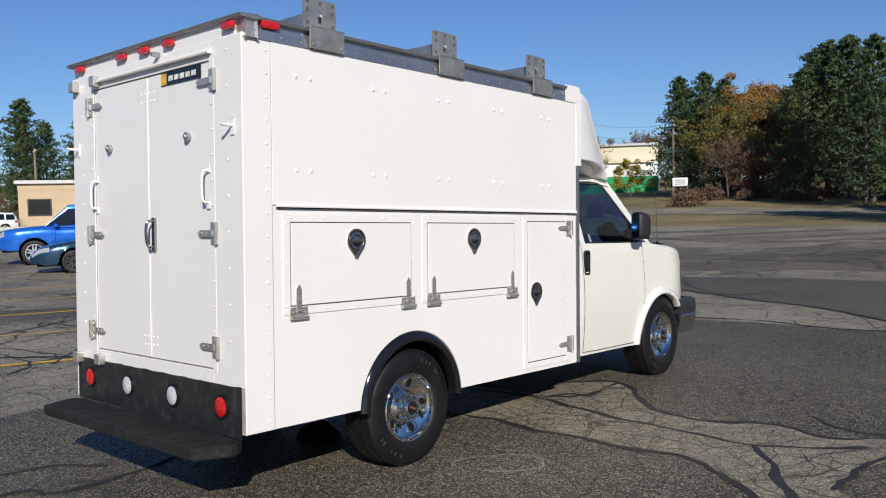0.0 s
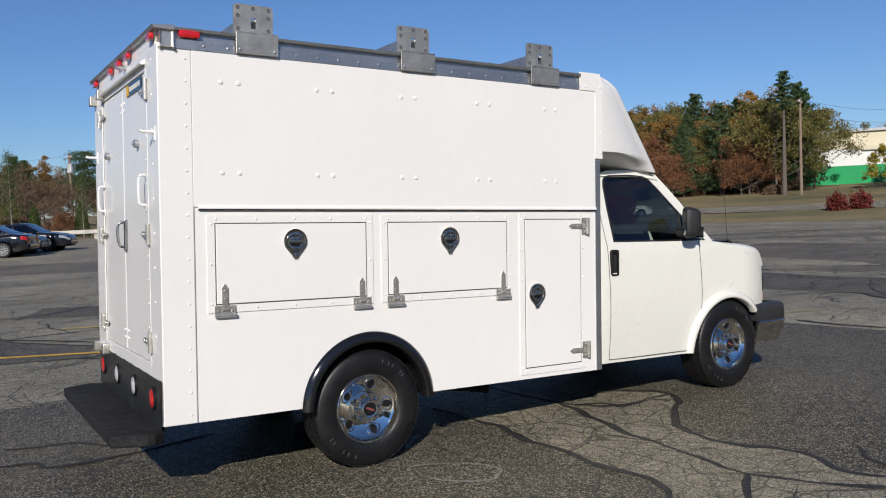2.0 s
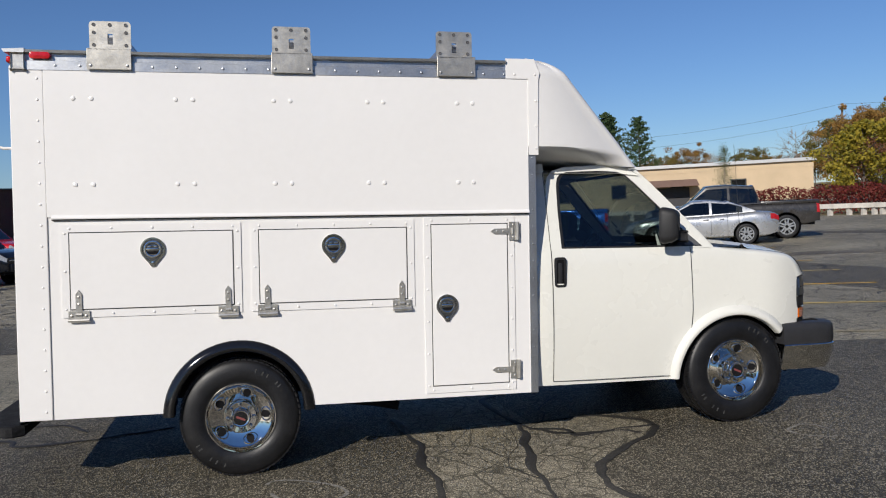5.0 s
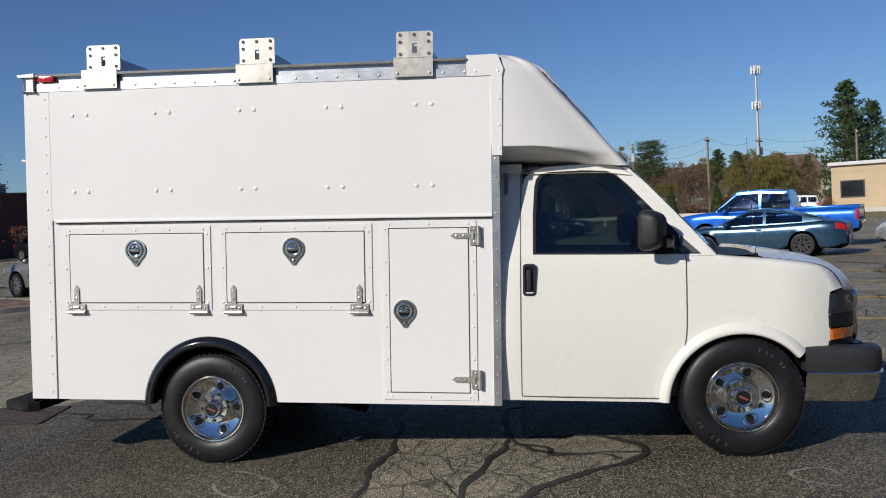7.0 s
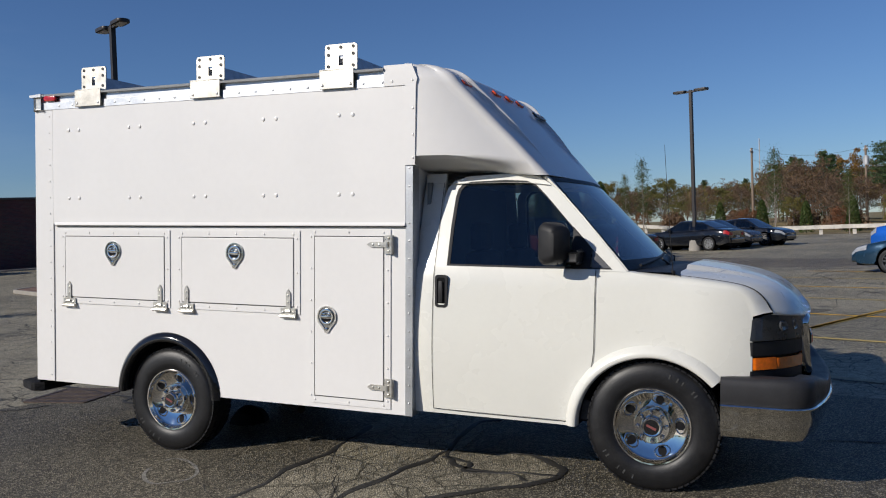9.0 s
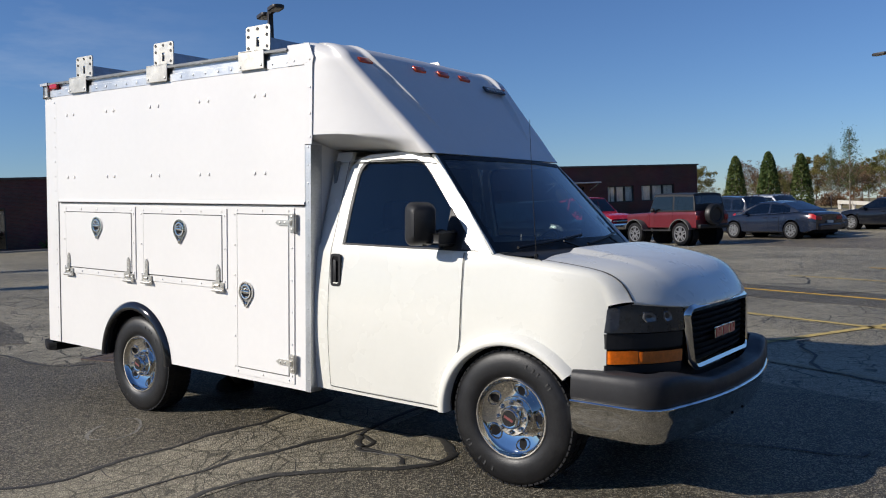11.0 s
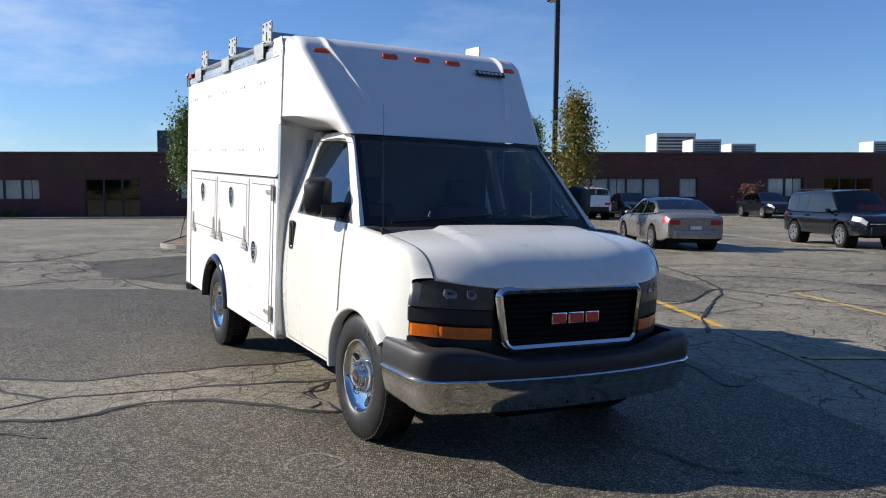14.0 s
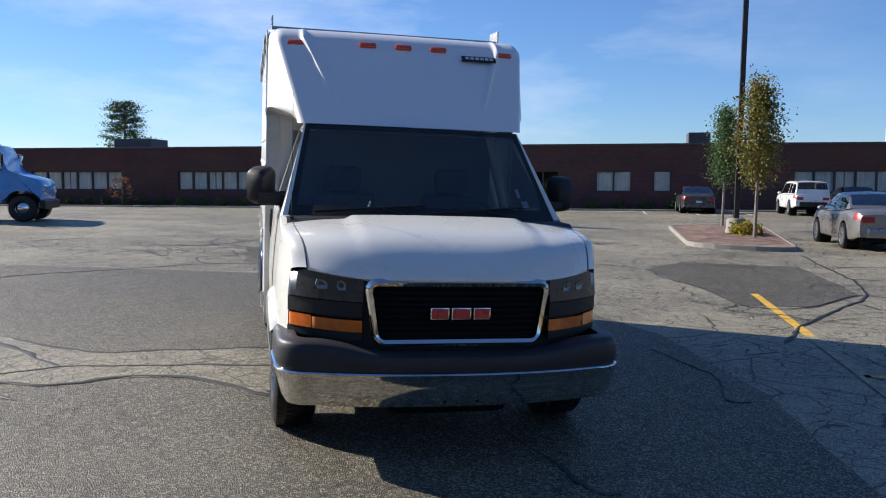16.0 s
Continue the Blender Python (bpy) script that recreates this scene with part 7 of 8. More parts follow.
# ---- brick building along the lot ----
def brickwork(name, a, b, mortar):
    m = bpy.data.materials.new(name)
    m.use_nodes = True
    n, l = m.node_tree.nodes, m.node_tree.links
    bsdf = n["Principled BSDF"]
    bsdf.inputs["Roughness"].default_value = 0.9
    tc, mp, br, ns, mx = n.new("ShaderNodeTexCoord"), n.new("ShaderNodeMapping"), n.new("ShaderNodeTexBrick"), n.new("ShaderNodeTexNoise"), n.new("ShaderNodeMix")
    mp.inputs["Rotation"].default_value = (radians(90), 0, 0)
    br.inputs["Color1"].default_value, br.inputs["Color2"].default_value, br.inputs["Mortar"].default_value = (*a, 1), (*b, 1), (*mortar, 1)
    br.inputs["Scale"].default_value, br.inputs["Brick Width"].default_value, br.inputs["Row Height"].default_value, br.inputs["Mortar Size"].default_value = 1.0, 0.21, 0.075, 0.008
    ns.inputs["Scale"].default_value, ns.inputs["Detail"].default_value = 0.5, 6
    mx.data_type, mx.blend_type = "RGBA", "MULTIPLY"
    mx.inputs[0].default_value = 0.6
    l.new(tc.outputs["Object"], mp.inputs["Vector"]), l.new(mp.outputs[0], br.inputs["Vector"]), l.new(tc.outputs["Object"], ns.inputs["Vector"])
    l.new(br.outputs["Color"], mx.inputs[6]), l.new(ns.outputs["Color"], mx.inputs[7]), l.new(mx.outputs[2], bsdf.inputs["Base Color"])
    return m


brick_mat = brickwork("brickwork", (0.165, 0.058, 0.050), (0.115, 0.042, 0.038), (0.11, 0.095, 0.085))
coping_mat = material("coping", (0.06, 0.055, 0.055), 0.6, vary=0.15)
curtain_mat = material("curtain", (0.70, 0.72, 0.72), 0.9, vary=0.12, scale=2.5, grain=14, grain_amount=0.12)
dark_frame = material("dark_frame", (0.03, 0.03, 0.032), 0.5, vary=0.15)
hvac_mat = material("hvac", (0.66, 0.65, 0.60), 0.5, 0.3, vary=0.15, scale=1.2)
hvac_dark = material("hvac_dark", (0.08, 0.08, 0.085), 0.6, vary=0.15)
concrete = material("concrete", (0.27, 0.25, 0.22), 0.9, vary=0.15, scale=1.5, grain=40, grain_amount=0.12, bump=0.003, bump_scale=40, dirt=(0.2, 0.18, 0.16))
wood_pole = material("wood_pole", (0.20, 0.15, 0.11), 0.9, vary=0.2, scale=3, grain=60, grain_amount=0.15)
bronze = material("bronze", (0.035, 0.030, 0.028), 0.45, 0.3, vary=0.15)
mulch = material("mulch", (0.15, 0.085, 0.062), 0.95, vary=0.35, scale=2.2, grain=26, grain_amount=0.5, second=(0.23, 0.15, 0.115), bump=0.03, bump_scale=28)
rail_wood = material("rail_wood", (0.48, 0.45, 0.40), 0.8, vary=0.2, scale=2, grain=40, grain_amount=0.12)
tan_wall = material("tan_wall", (0.52, 0.40, 0.26), 0.85, vary=0.08, scale=0.4)
cream_wall = material("cream_wall", (0.68, 0.62, 0.46), 0.85, vary=0.08, scale=0.3)
white_wall = material("white_wall", (0.72, 0.73, 0.72), 0.8, vary=0.06, scale=0.4)
green_wall = material("green_wall", (0.01, 0.30, 0.10), 0.7, vary=0.1, scale=0.4)
brown_roof = material("brown_roof", (0.16, 0.10, 0.08), 0.85, vary=0.15, scale=0.8)
metal_pale = material("metal_pale", (0.5, 0.5, 0.5), 0.5, 0.5, vary=0.1)

FACE_U, ROOF = -45.0, 4.12
base = stall_point(FACE_U, 0)
works = thing("brick_building", "long low dark-red brick building with curtained windows", "building", pose(base.x, base.y, 0, 0, 0, math.degrees(math.atan2(ACROSS.y, ACROSS.x))) @ Matrix.Rotation(-0.0152, 4, "Y"))
SILL, HEAD = 1.12, 2.45
# openings: start, end, sill height, number of panes, curtained
openings = [(-52.0, -45.5, SILL, 6, True), (-38.4, -31.2, SILL, 6, True), (-26.9, -20.3, SILL, 6, True), (-17.6, -14.2, 0.05, 3, False), (-11.8, -4.6, SILL, 5, True), (-2.6, -0.6, 0.05, 2, False), (1.7, 3.9, SILL, 2, True), (5.2, 6.3, SILL, 1, True),
            (13.4, 19.2, SILL, 5, True), (20.4, 21.7, SILL, 1, True), (26.4, 28.9, SILL, 2, True), (30.3, 33.7, SILL, 3, False), (37.4, 40.2, 0.05, 2, False), (42.6, 45.4, SILL, 3, True), (46.2, 49.9, SILL, 3, True)]
N0, N1 = -60.0, 52.6
bm = bmesh.new()
box(bm, N0, N1, 0, 0.3, HEAD, ROOF - 0.12)
edge_x = N0
for a, b_, sill, panes, cur in openings:
    box(bm, edge_x, a, 0, 0.3, 0, HEAD)
    box(bm, a, b_, 0.0, 0.3, 0, sill)
    edge_x = b_
box(bm, edge_x, N1, 0, 0.3, 0, HEAD)
box(bm, N0, N0 + 0.3, 0.3, 28, 0, ROOF - 0.12)
box(bm, N1 - 0.3, N1, 0.3, 28, 0, ROOF - 0.12)
box(bm, N0, N1, 27.7, 28, 0, ROOF - 0.12)
part("wall", bm, brick_mat, works, "dark red-brown brick wall")
for z in (2.62, 2.86, 3.10, 3.34, 3.58, 3.82):
    bm = bmesh.new()
    box(bm, N0 + 0.01, N1 - 0.01, -0.022, 0.01, z, z + 0.10)
    part("corbel_band", bm, brick_mat, works, "projecting brick courses above the windows")
bm = bmesh.new()
box(bm, N0 - 0.1, N1 + 0.1, -0.12, 28.1, ROOF - 0.12, ROOF, 0.02)
part("roof", bm, coping_mat, works, "flat roof with dark metal edge")
for a, b_, sill, panes, cur in openings:
    bm = bmesh.new()
    ring(bm, [(a, sill), (b_, sill), (b_, HEAD), (a, HEAD)], [(a + 0.08, sill + 0.08), (b_ - 0.08, sill + 0.08), (b_ - 0.08, HEAD - 0.08), (a + 0.08, HEAD - 0.08)], 0.10, 0.20)
    for k in range(1, panes):
        x = a + (b_ - a) * k / panes
        box(bm, x - 0.06, x + 0.06, 0.10, 0.20, sill + 0.08, HEAD - 0.08)
    win = part("window" if sill > 0.5 else "door", bm, dark_frame, works, "dark-framed window" if sill > 0.5 else "dark glazed entrance doors")
    for k in range(panes):
        x0, x1 = a + (b_ - a) * k / panes + 0.06, a + (b_ - a) * (k + 1) / panes - 0.06
        bm = bmesh.new()
        bm.faces.new([bm.verts.new(p) for p in ((x0, 0.14, sill + 0.07), (x1, 0.14, sill + 0.07), (x1, 0.14, HEAD - 0.07), (x0, 0.14, HEAD - 0.07))])
        part("pane", bm, tinted_glass if not cur else clear_glass, win)
        if cur:
            bm = bmesh.new()
            parts_ = [(x0, x1)] if (k * 7 + int(a)) % 3 else [(x0, x0 + (x1 - x0) * 0.46), (x0 + (x1 - x0) * 0.51, x1)]
            for c0, c1 in parts_:
                grid(bm, [[(c0 + (c1 - c0) * j / 14, 0.24 + 0.02 * math.sin(j * 1.9 + k), z) for j in range(15)] for z in (sill + 0.02, HEAD - 0.02)])
            part("curtain", bm, curtain_mat, win, "pale curtain behind the glass")
    if not cur:
        bm = bmesh.new()
        box(bm, a, b_, 0.6, 0.65, sill, HEAD)
        part("dark_inside", bm, dark_void, win)
bm = bmesh.new()
box(bm, N0 + 0.3, N1 - 0.3, 0.9, 0.95, 0, HEAD)
part("dark_inside", bm, dark_void, works)
bm = bmesh.new()
box(bm, 36.4, 41.0, -1.2, 0, 2.72, 2.82, 0.02)
for x in (36.6, 40.8):
    tube(bm, [(x, -1.1, 2.72), (x, 0, 2.2)], 0.04)
part("entrance_canopy", bm, metal_pale, works, "thin flat canopy over a door")
bm = bmesh.new()
box(bm, N0, N1, -2.4, -2.22, -0.1, 0.10, 0.02)
tagged(solid("planting_kerb", bm, concrete, at=works.matrix_basis), "low concrete kerb along a planting bed", "kerb", kind="structure")
bm = bmesh.new()
box(bm, N0, N1, -2.22, -0.005, -0.1, 0.09)
tagged(solid("planting_bed", bm, mulch, at=works.matrix_basis), "mulched planting bed along the building", "ground", kind="structure")


def hvac(n0, n1, h, depth, y=6.0, mat=None, extra=True):
    at = works.matrix_basis @ Matrix.Translation(((n0 + n1) / 2, y, ROOF))
    w = n1 - n0
    root = thing("rooftop_unit", "boxy sheet-metal air handling unit on a flat roof", "air conditioner", at, "rooftop units")
    bm = bmesh.new()
    box(bm, -w / 2, w / 2, 0, depth, 0, h, 0.03)
    part("casing", bm, mat or hvac_mat, root)
    bm = bmesh.new()
    for k in range(5):
        box(bm, -w / 2 + 0.15, w / 2 - 0.15, -0.03, 0.0, h * 0.2 + k * h * 0.14, h * 0.2 + k * h * 0.14 + h * 0.08)
    part("louvre", bm, hvac_dark, root, "dark louvre")
    if extra:
        bm = bmesh.new()
        box(bm, w / 2, w / 2 + w * 0.3, 0.3, depth * 0.8, 0, h * 0.55, 0.03)
        part("side_box", bm, mat or hvac_mat, root)


hvac(21.2, 24.2, 1.75, 2.5, 7)
hvac(22.8, 24.9, 1.1, 2.0, 4.0, extra=False)
hvac(26.7, 28.6, 0.95, 2.0, 6.5, extra=False)
hvac(39.2, 41.2, 1.3, 2.0, 9, extra=False)
hvac(-35.6, -32.4, 0.95, 2.5, 6, hvac_dark, False)
hvac(7.6, 9.0, 0.9, 1.6, 4, hvac_dark, False)
hvac(-14.4, -12.2, 1.7, 2.0, 5, hvac_dark, False)
hvac(-8.2, -6.0, 1.1, 2.0, 7, hvac_dark, False)

# white stall lines before the building
for k in range(9):
    n_ = 4.5 + 2.65 * k
    stripe(stall_point(-42.0, n_), stall_point(-36.6, n_), 0.11, line_white)
for k in range(8):
    n_ = -30.5 + 3.2 * k
    stripe(stall_point(-34.0, n_), stall_point(-28.5, n_ - 0.3), 0.11, line_white)
for k in range(5):
    n_ = 10.9 + 2.65 * k
    stripe(stall_point(-19.0, n_ + 1.0), stall_point(-13.6, n_ + 1.0), 0.10, line_white)
    stripe(stall_point(-24.6, n_ + 1.0), stall_point(-19.2, n_ + 1.0), 0.10, line_white)


# ---- kerbed islands ----
def island(name, corners, label):
    bm = bmesh.new()
    pts = []
    n = len(corners)
    for i in range(n):
        p, q, r_ = Vector(corners[i - 1]), Vector(corners[i]), Vector(corners[(i + 1) % n])
        a, b = q + (p - q).normalized() * min(1.0, (p - q).length / 2.2), q + (r_ - q).normalized() * min(1.0, (r_ - q).length / 2.2)
        for k in range(6):
            t = k / 5
            pts.append(((1 - t) ** 2 * a + 2 * t * (1 - t) * q + t * t * b))
    c = sum(pts, Vector((0, 0))) / len(pts)
    inner = [p + (c - p).normalized() * 0.16 for p in pts]
    ring(bm, [tuple(p) for p in pts], [tuple(p) for p in inner], -0.05, 0.115, "z")
    kerb = tagged(solid(name + "_kerb", bm, concrete), "weathered concrete kerb round a planted island", "kerb", kind="structure")
    bm = bmesh.new()
    rows = [[(*(p + (c - p) * f), 0.095 + 0.14 * f * (1.3 - f) + 0.03 * noise.noise(Vector((p.x * 2, p.y * 2, f * 9)))) for p in inner] for f in (0, 0.06, 0.15, 0.25, 0.35, 0.47, 0.6, 0.72, 0.85)]
    vs = grid(bm, rows, close=True)
    bm.faces.new(vs[-1])
    tagged(solid(name + "_mulch", bm, mulch, smooth=True), label, "planting bed", kind="structure")


island("island_1", [(-8.6, 11.6), (-10.4, 9.7), (-20.0, 14.2), (-20.2, 17.2), (-18.9, 17.6)], "reddish bark mulch in a kerbed island")
island("island_2", [(-12.7, 2.4), (-14.2, 0.8), (-26.6, 5.6), (-26.2, 8.4)], "reddish bark mulch in a kerbed island")


# ---- poles ----
def lamp_post(x, y, h=9.2, turn=0.0):
    root = thing("lamp_post", "tall dark square lamp post with two flat heads", "street lamp", pose(x, y, 0, 0, 0, turn), "lamp posts")
    bm = bmesh.new()
    box(bm, -0.075, 0.075, -0.075, 0.075, 0.3, h, 0.01)
    part("pole", bm, bronze, root)
    bm = bmesh.new()
    lathe(bm, [(0.0, 0.32), (0.55, 0.28), (0.6, 0.24), (0.6, 0.0)], 18, axis="z")
    part("footing", bm, concrete, root, "round concrete footing", 40)
    for s in (-1, 1):
        bm = bmesh.new()
        prism(bm, rounded(min(s * 0.22, s * 0.92), max(s * 0.22, s * 0.92), -0.19, 0.19, 0.12, 5), h - 0.09, h + 0.01, "z", 0.02)
        box(bm, s * 0.05, s * 0.3, -0.05, 0.05, h - 0.12, h - 0.04)
        head = part("lamp_head", bm, bronze, root, "flat dark lamp head", 30)
        bm = bmesh.new()
        box(bm, s * 0.32, s * 0.84, -0.12, 0.12, h - 0.105, h - 0.091)
        part("lens", bm, metal_pale, head)


lamp_post(-14.1, 13.35, 8.0, -24)
lamp_post(-0.1, 37.0, 8.0, -24)


def utility_pole(x, y, h=9.5, arm=2.2, turn=20.0, gear=False):
    root = thing("utility_pole", "weathered wooden utility pole with cross arm", "utility pole", pose(x, y, land(x, y) - 0.3, 0, 0, turn), "utility poles")
    bm = bmesh.new()
    tube(bm, [(0, 0, 0), (0, 0, h / 2), (0.03, 0, h)], 0.16, 10, 0.11)
    part("pole", bm, wood_pole, root, smooth=True)
    bm = bmesh.new()
    box(bm, -arm / 2, arm / 2, -0.05, 0.05, h - 0.5, h - 0.38)
    bar = part("cross_arm", bm, wood_pole, root)
    for k in range(4):
        bm = bmesh.new()
        xk = -arm / 2 + 0.12 + k * (arm - 0.24) / 3
        lathe(bm, [(h - 0.38, 0.05), (h - 0.30, 0.06), (h - 0.22, 0.03), (h - 0.22, 0.0)], 8, Matrix.Translation((xk, 0, 0)), "z")
        part("insulator", bm, metal_pale, bar)
    if gear:
        for s in (-1, 1):
            bm = bmesh.new()
            lathe(bm, [(h - 2.1, 0.0), (h - 2.1, 0.24), (h - 1.2, 0.24), (h - 1.1, 0.1), (h - 1.1, 0.0)], 12, Matrix.Translation((s * 0.4, 0, 0)), "z")
            part("transformer", bm, metal_pale, root, "grey pole transformer", 40)
    return root


poles = [(73.0, 46.5, 10.0), (82.0, 37.5, 8.5), (62.0, 75.0, 10), (27.5, 100, 9.5), (20.5, 95, 9.5), (36.0, 92, 9.2), (0.5, 92.0, 8.5), (12.0, 96, 9.0)]
for k, (x, y, h) in enumerate(poles):
    utility_pole(x, y, h, 2.2, 25 + 10 * k, k in (3, 7))
cable = material("cable", (0.02, 0.02, 0.02), 0.7)
for a, b in ((0, 1), (2, 0), (5, 2), (3, 5), (4, 3), (7, 4), (6, 7)):
    for dz in (0.35, 1.6):
        p, q = Vector((*poles[a][:2], land(*poles[a][:2]) + poles[a][2] - dz)), Vector((*poles[b][:2], land(*poles[b][:2]) + poles[b][2] - dz))
        bm = bmesh.new()
        tube(bm, [p + (q - p) * t - Vector((0, 0, 4 * t * (1 - t) * 0.9)) for t in [k / 12 for k in range(13)]], 0.012, 5)
        tagged(solid("overhead_cable", bm, cable), "black overhead cable between utility poles", "cable", "overhead cables")

mast = thing("antenna_mast", "tall pale antenna mast with two rings of panels", "antenna mast", pose(43.4, 168.2, 0))
bm = bmesh.new()
tube(bm, [(0, 0, 0), (0, 0, 14), (0, 0, 28.5)], 0.42, 12, 0.2)
part("mast_pole", bm, metal_pale, mast, smooth=True)
for z in (20.5, 27.5):
    for k in range(9):
        bm = bmesh.new()
        box(bm, 0.85, 1.0, -0.13, 0.13, z - 0.8, z + 0.8, 0.03, Matrix.Rotation(2 * math.pi * k / 9, 4, "Z"))
        part("antenna_panel", bm, white_wall, mast)
    bm = bmesh.new()
    lathe(bm, [(z - 0.12, 0.85), (z + 0.12, 0.85), (z + 0.12, 0.75), (z - 0.12, 0.75), (z - 0.12, 0.85)], 18, axis="z")
    part("antenna_ring", bm, metal_pale, mast)
bm = bmesh.new()
tube(bm, [(0.5, 118, 0), (0.5, 118, 12.6)], 0.07, 6)
tagged(solid("thin_mast", bm, metal_pale), "thin grey flagless mast beyond the trees", "mast")

# ---- low guard rail at the lot's edge ----
rail_line = [(34.6, 35.0), (33.0, 38.0), (28.0, 46.0), (20.5, 54.0), (10.5, 59.6), (0.0, 62.5), (-8.0, 65.0)]
guard = thing("guard_rail", "low pale timber guard rail on short posts", "guard rail")
line = smooth_line([(x, y, lot_rise(x, y)) for x, y in rail_line], 5)
bm = bmesh.new()
rows = []
for i, p in enumerate(line):
    d = (line[min(i + 1, len(line) - 1)] - line[max(i - 1, 0)]).normalized()
    s = Vector((-d.y, d.x, 0)) * 0.07
    rows.append([p - s + Vector((0, 0, 0.42)), p + s + Vector((0, 0, 0.42)), p + s + Vector((0, 0, 0.70)), p - s + Vector((0, 0, 0.70))])
vs = grid(bm, rows, close=True)
bm.faces.new(vs[0]), bm.faces.new(vs[-1])
part("rail", bm, rail_wood, guard)
for i, p in enumerate(line):
    bm = bmesh.new()
    box(bm, -0.12, 0.12, -0.12, 0.12, -0.05, 0.44, 0.01)
    part("post", bm, rail_wood, guard, at=Matrix.Translation(p + Vector((0.1, 0.15, 0))))

# ---- buildings beyond the lot ----
def far_building(name, label, at, length, depth, height, mat, bands=(), windows=(), roof_mat=None, slope=0.0):
    root = thing(name, label, "building", at)
    bm = bmesh.new()
    box(bm, 0, length, 0, depth, -2, height)
    part("wall", bm, mat, root)
    for z0, z1, m in bands:
        bm = bmesh.new()
        box(bm, -0.03, length + 0.03, -0.03, depth * 0.5, z0, z1)
        part("painted_band", bm, m, root, "painted wall band")
    bm = bmesh.new()
    box(bm, -0.3, length + 0.3, -0.35, depth + 0.3, height, height + 0.35, 0.03)
    part("roof", bm, roof_mat or coping_mat, root, "flat roof edge")
    for x0, x1, z0, z1 in windows:
        bm = bmesh.new()
        ring(bm, [(x0, z0), (x1, z0), (x1, z1), (x0, z1)], [(x0 + 0.12, z0 + 0.12), (x1 - 0.12, z0 + 0.12), (x1 - 0.12, z1 - 0.12), (x0 + 0.12, z1 - 0.12)], -0.08, 0.02)
        w = part("window", bm, dark_frame, root)
        bm = bmesh.new()
        box(bm, x0 + 0.1, x1 - 0.1, -0.035, 0.01, z0 + 0.1, z1 - 0.1)
        part("pane", bm, black_gloss, w, "dark window glass")
    return root


slant_deg = math.degrees(math.atan2(SLANT.y, SLANT.x))
tan_house = far_building("tan_building", "low tan building with small dark windows beyond the lot", pose(30.1, 82.1, 0.0, 0, 0, slant_deg), 27.6, 18, 4.6, tan_wall, ((4.0, 4.6, tan_wall),),
                         [(0.8, 3.0, 1.4, 3.1)] + [(7.0 + 6.2 * k, 8.6 + 6.2 * k, 1.6, 3.1) for k in range(3)], roof_mat=metal_pale)
bm = bmesh.new()
prism(bm, [(10.6, 2.6), (16.1, 2.6), (15.8, 3.3), (10.9, 3.3)], -2.2, -0.03)
part("entrance_canopy", bm, brown_roof, tan_house, "brown entrance canopy")
bm = bmesh.new()
box(bm, 11.6, 15.2, -0.06, 0.0, 0, 2.5)
part("entrance_door", bm, dark_frame, tan_house)
green_shed = far_building("green_white_building", "cream and white industrial building with a green lower band", pose(93.0, 72.0, 3.2, 0, 0, -62), 24, 16, 5.9, white_wall, ((3.8, 5.9, cream_wall), (-2.5, 1.6, green_wall)), [], metal_pale)
bm = bmesh.new()
box(bm, 17, 23.5, -0.35, -0.05, 3.5, 4.1, 0.05)
part("loading_canopy", bm, cream_wall, green_shed, "cream loading canopy")
far_building("far_house", "far pale house with a brown roof", pose(34.0, 145.0, 0.0, 0, 0, -10), 14, 9, 5.0, tan_wall, (), [(2, 3.4, 1.5, 3), (6, 7.4, 1.5, 3), (10, 11.4, 1.5, 3)], brown_roof)
bm = bmesh.new()
prism(bm, [(-0.5, 5.2), (14.5, 5.2), (12.5, 9.0), (1.5, 9.0)], -0.6, 9.6)
part("pitched_roof", bm, brown_roof, bpy.data.objects["far_house"], "brown pitched roof")

sign = thing("road_sign", "white roadside sign board on posts", "sign", pose(75.5, 33.6, land(75.5, 33.6), 0, 0, -60))
bm = bmesh.new()
box(bm, -0.75, 0.75, -0.05, 0.05, 1.5, 2.35, 0.02)
part("board", bm, white_wall, sign)
bm = bmesh.new()
for k in range(3):
    box(bm, -0.5, 0.5, -0.056, -0.05, 1.66 + 0.2 * k, 1.74 + 0.2 * k)
part("bars", bm, trim_grey, sign, "grey bars in place of writing")
for s in (-0.7, 0.7):
    bm = bmesh.new()
    box(bm, s - 0.06, s + 0.06, -0.05, 0.05, -0.4, 1.6)
    part("post", bm, wood_pole, sign)

# ---- far road with its pale edge, and drain cover ----
bm = bmesh.new()
rows = []
for p in smooth_line([(52, -20, 0), (58, 10, 0), (60, 26, 0), (54, 38, 0), (50, 52, 0), (52, 75, 0)], 8):
    rows.append([(p.x + d, p.y + 0.25 * d, land(p.x + d, p.y + 0.25 * d) + 0.03) for d in (-3.5, 0, 3.5)])
grid(bm, rows)
tagged(solid("road", bm, lot_old, smooth=True), "grey road beyond the grass verge", "road", kind="structure")
iron = material("iron", (0.10, 0.075, 0.06), 0.6, 0.6, vary=0.3, scale=9, grain=60, grain_amount=0.3)
drain = thing("drain_cover", "rusty iron drain grate set in asphalt", "drain", pose(-2.55, 0.55, 0.004, 0, 0, 10))
bm = bmesh.new()
ring(bm, rounded(-0.36, 0.36, -0.36, 0.36, 0.03, 2), rounded(-0.31, 0.31, -0.31, 0.31, 0.02, 2), 0.0, 0.012, "z")
part("rim", bm, iron, drain)
bm = bmesh.new()
box(bm, -0.31, 0.31, -0.31, 0.31, -0.02, 0.003)
part("pit", bm, dark_void, drain)
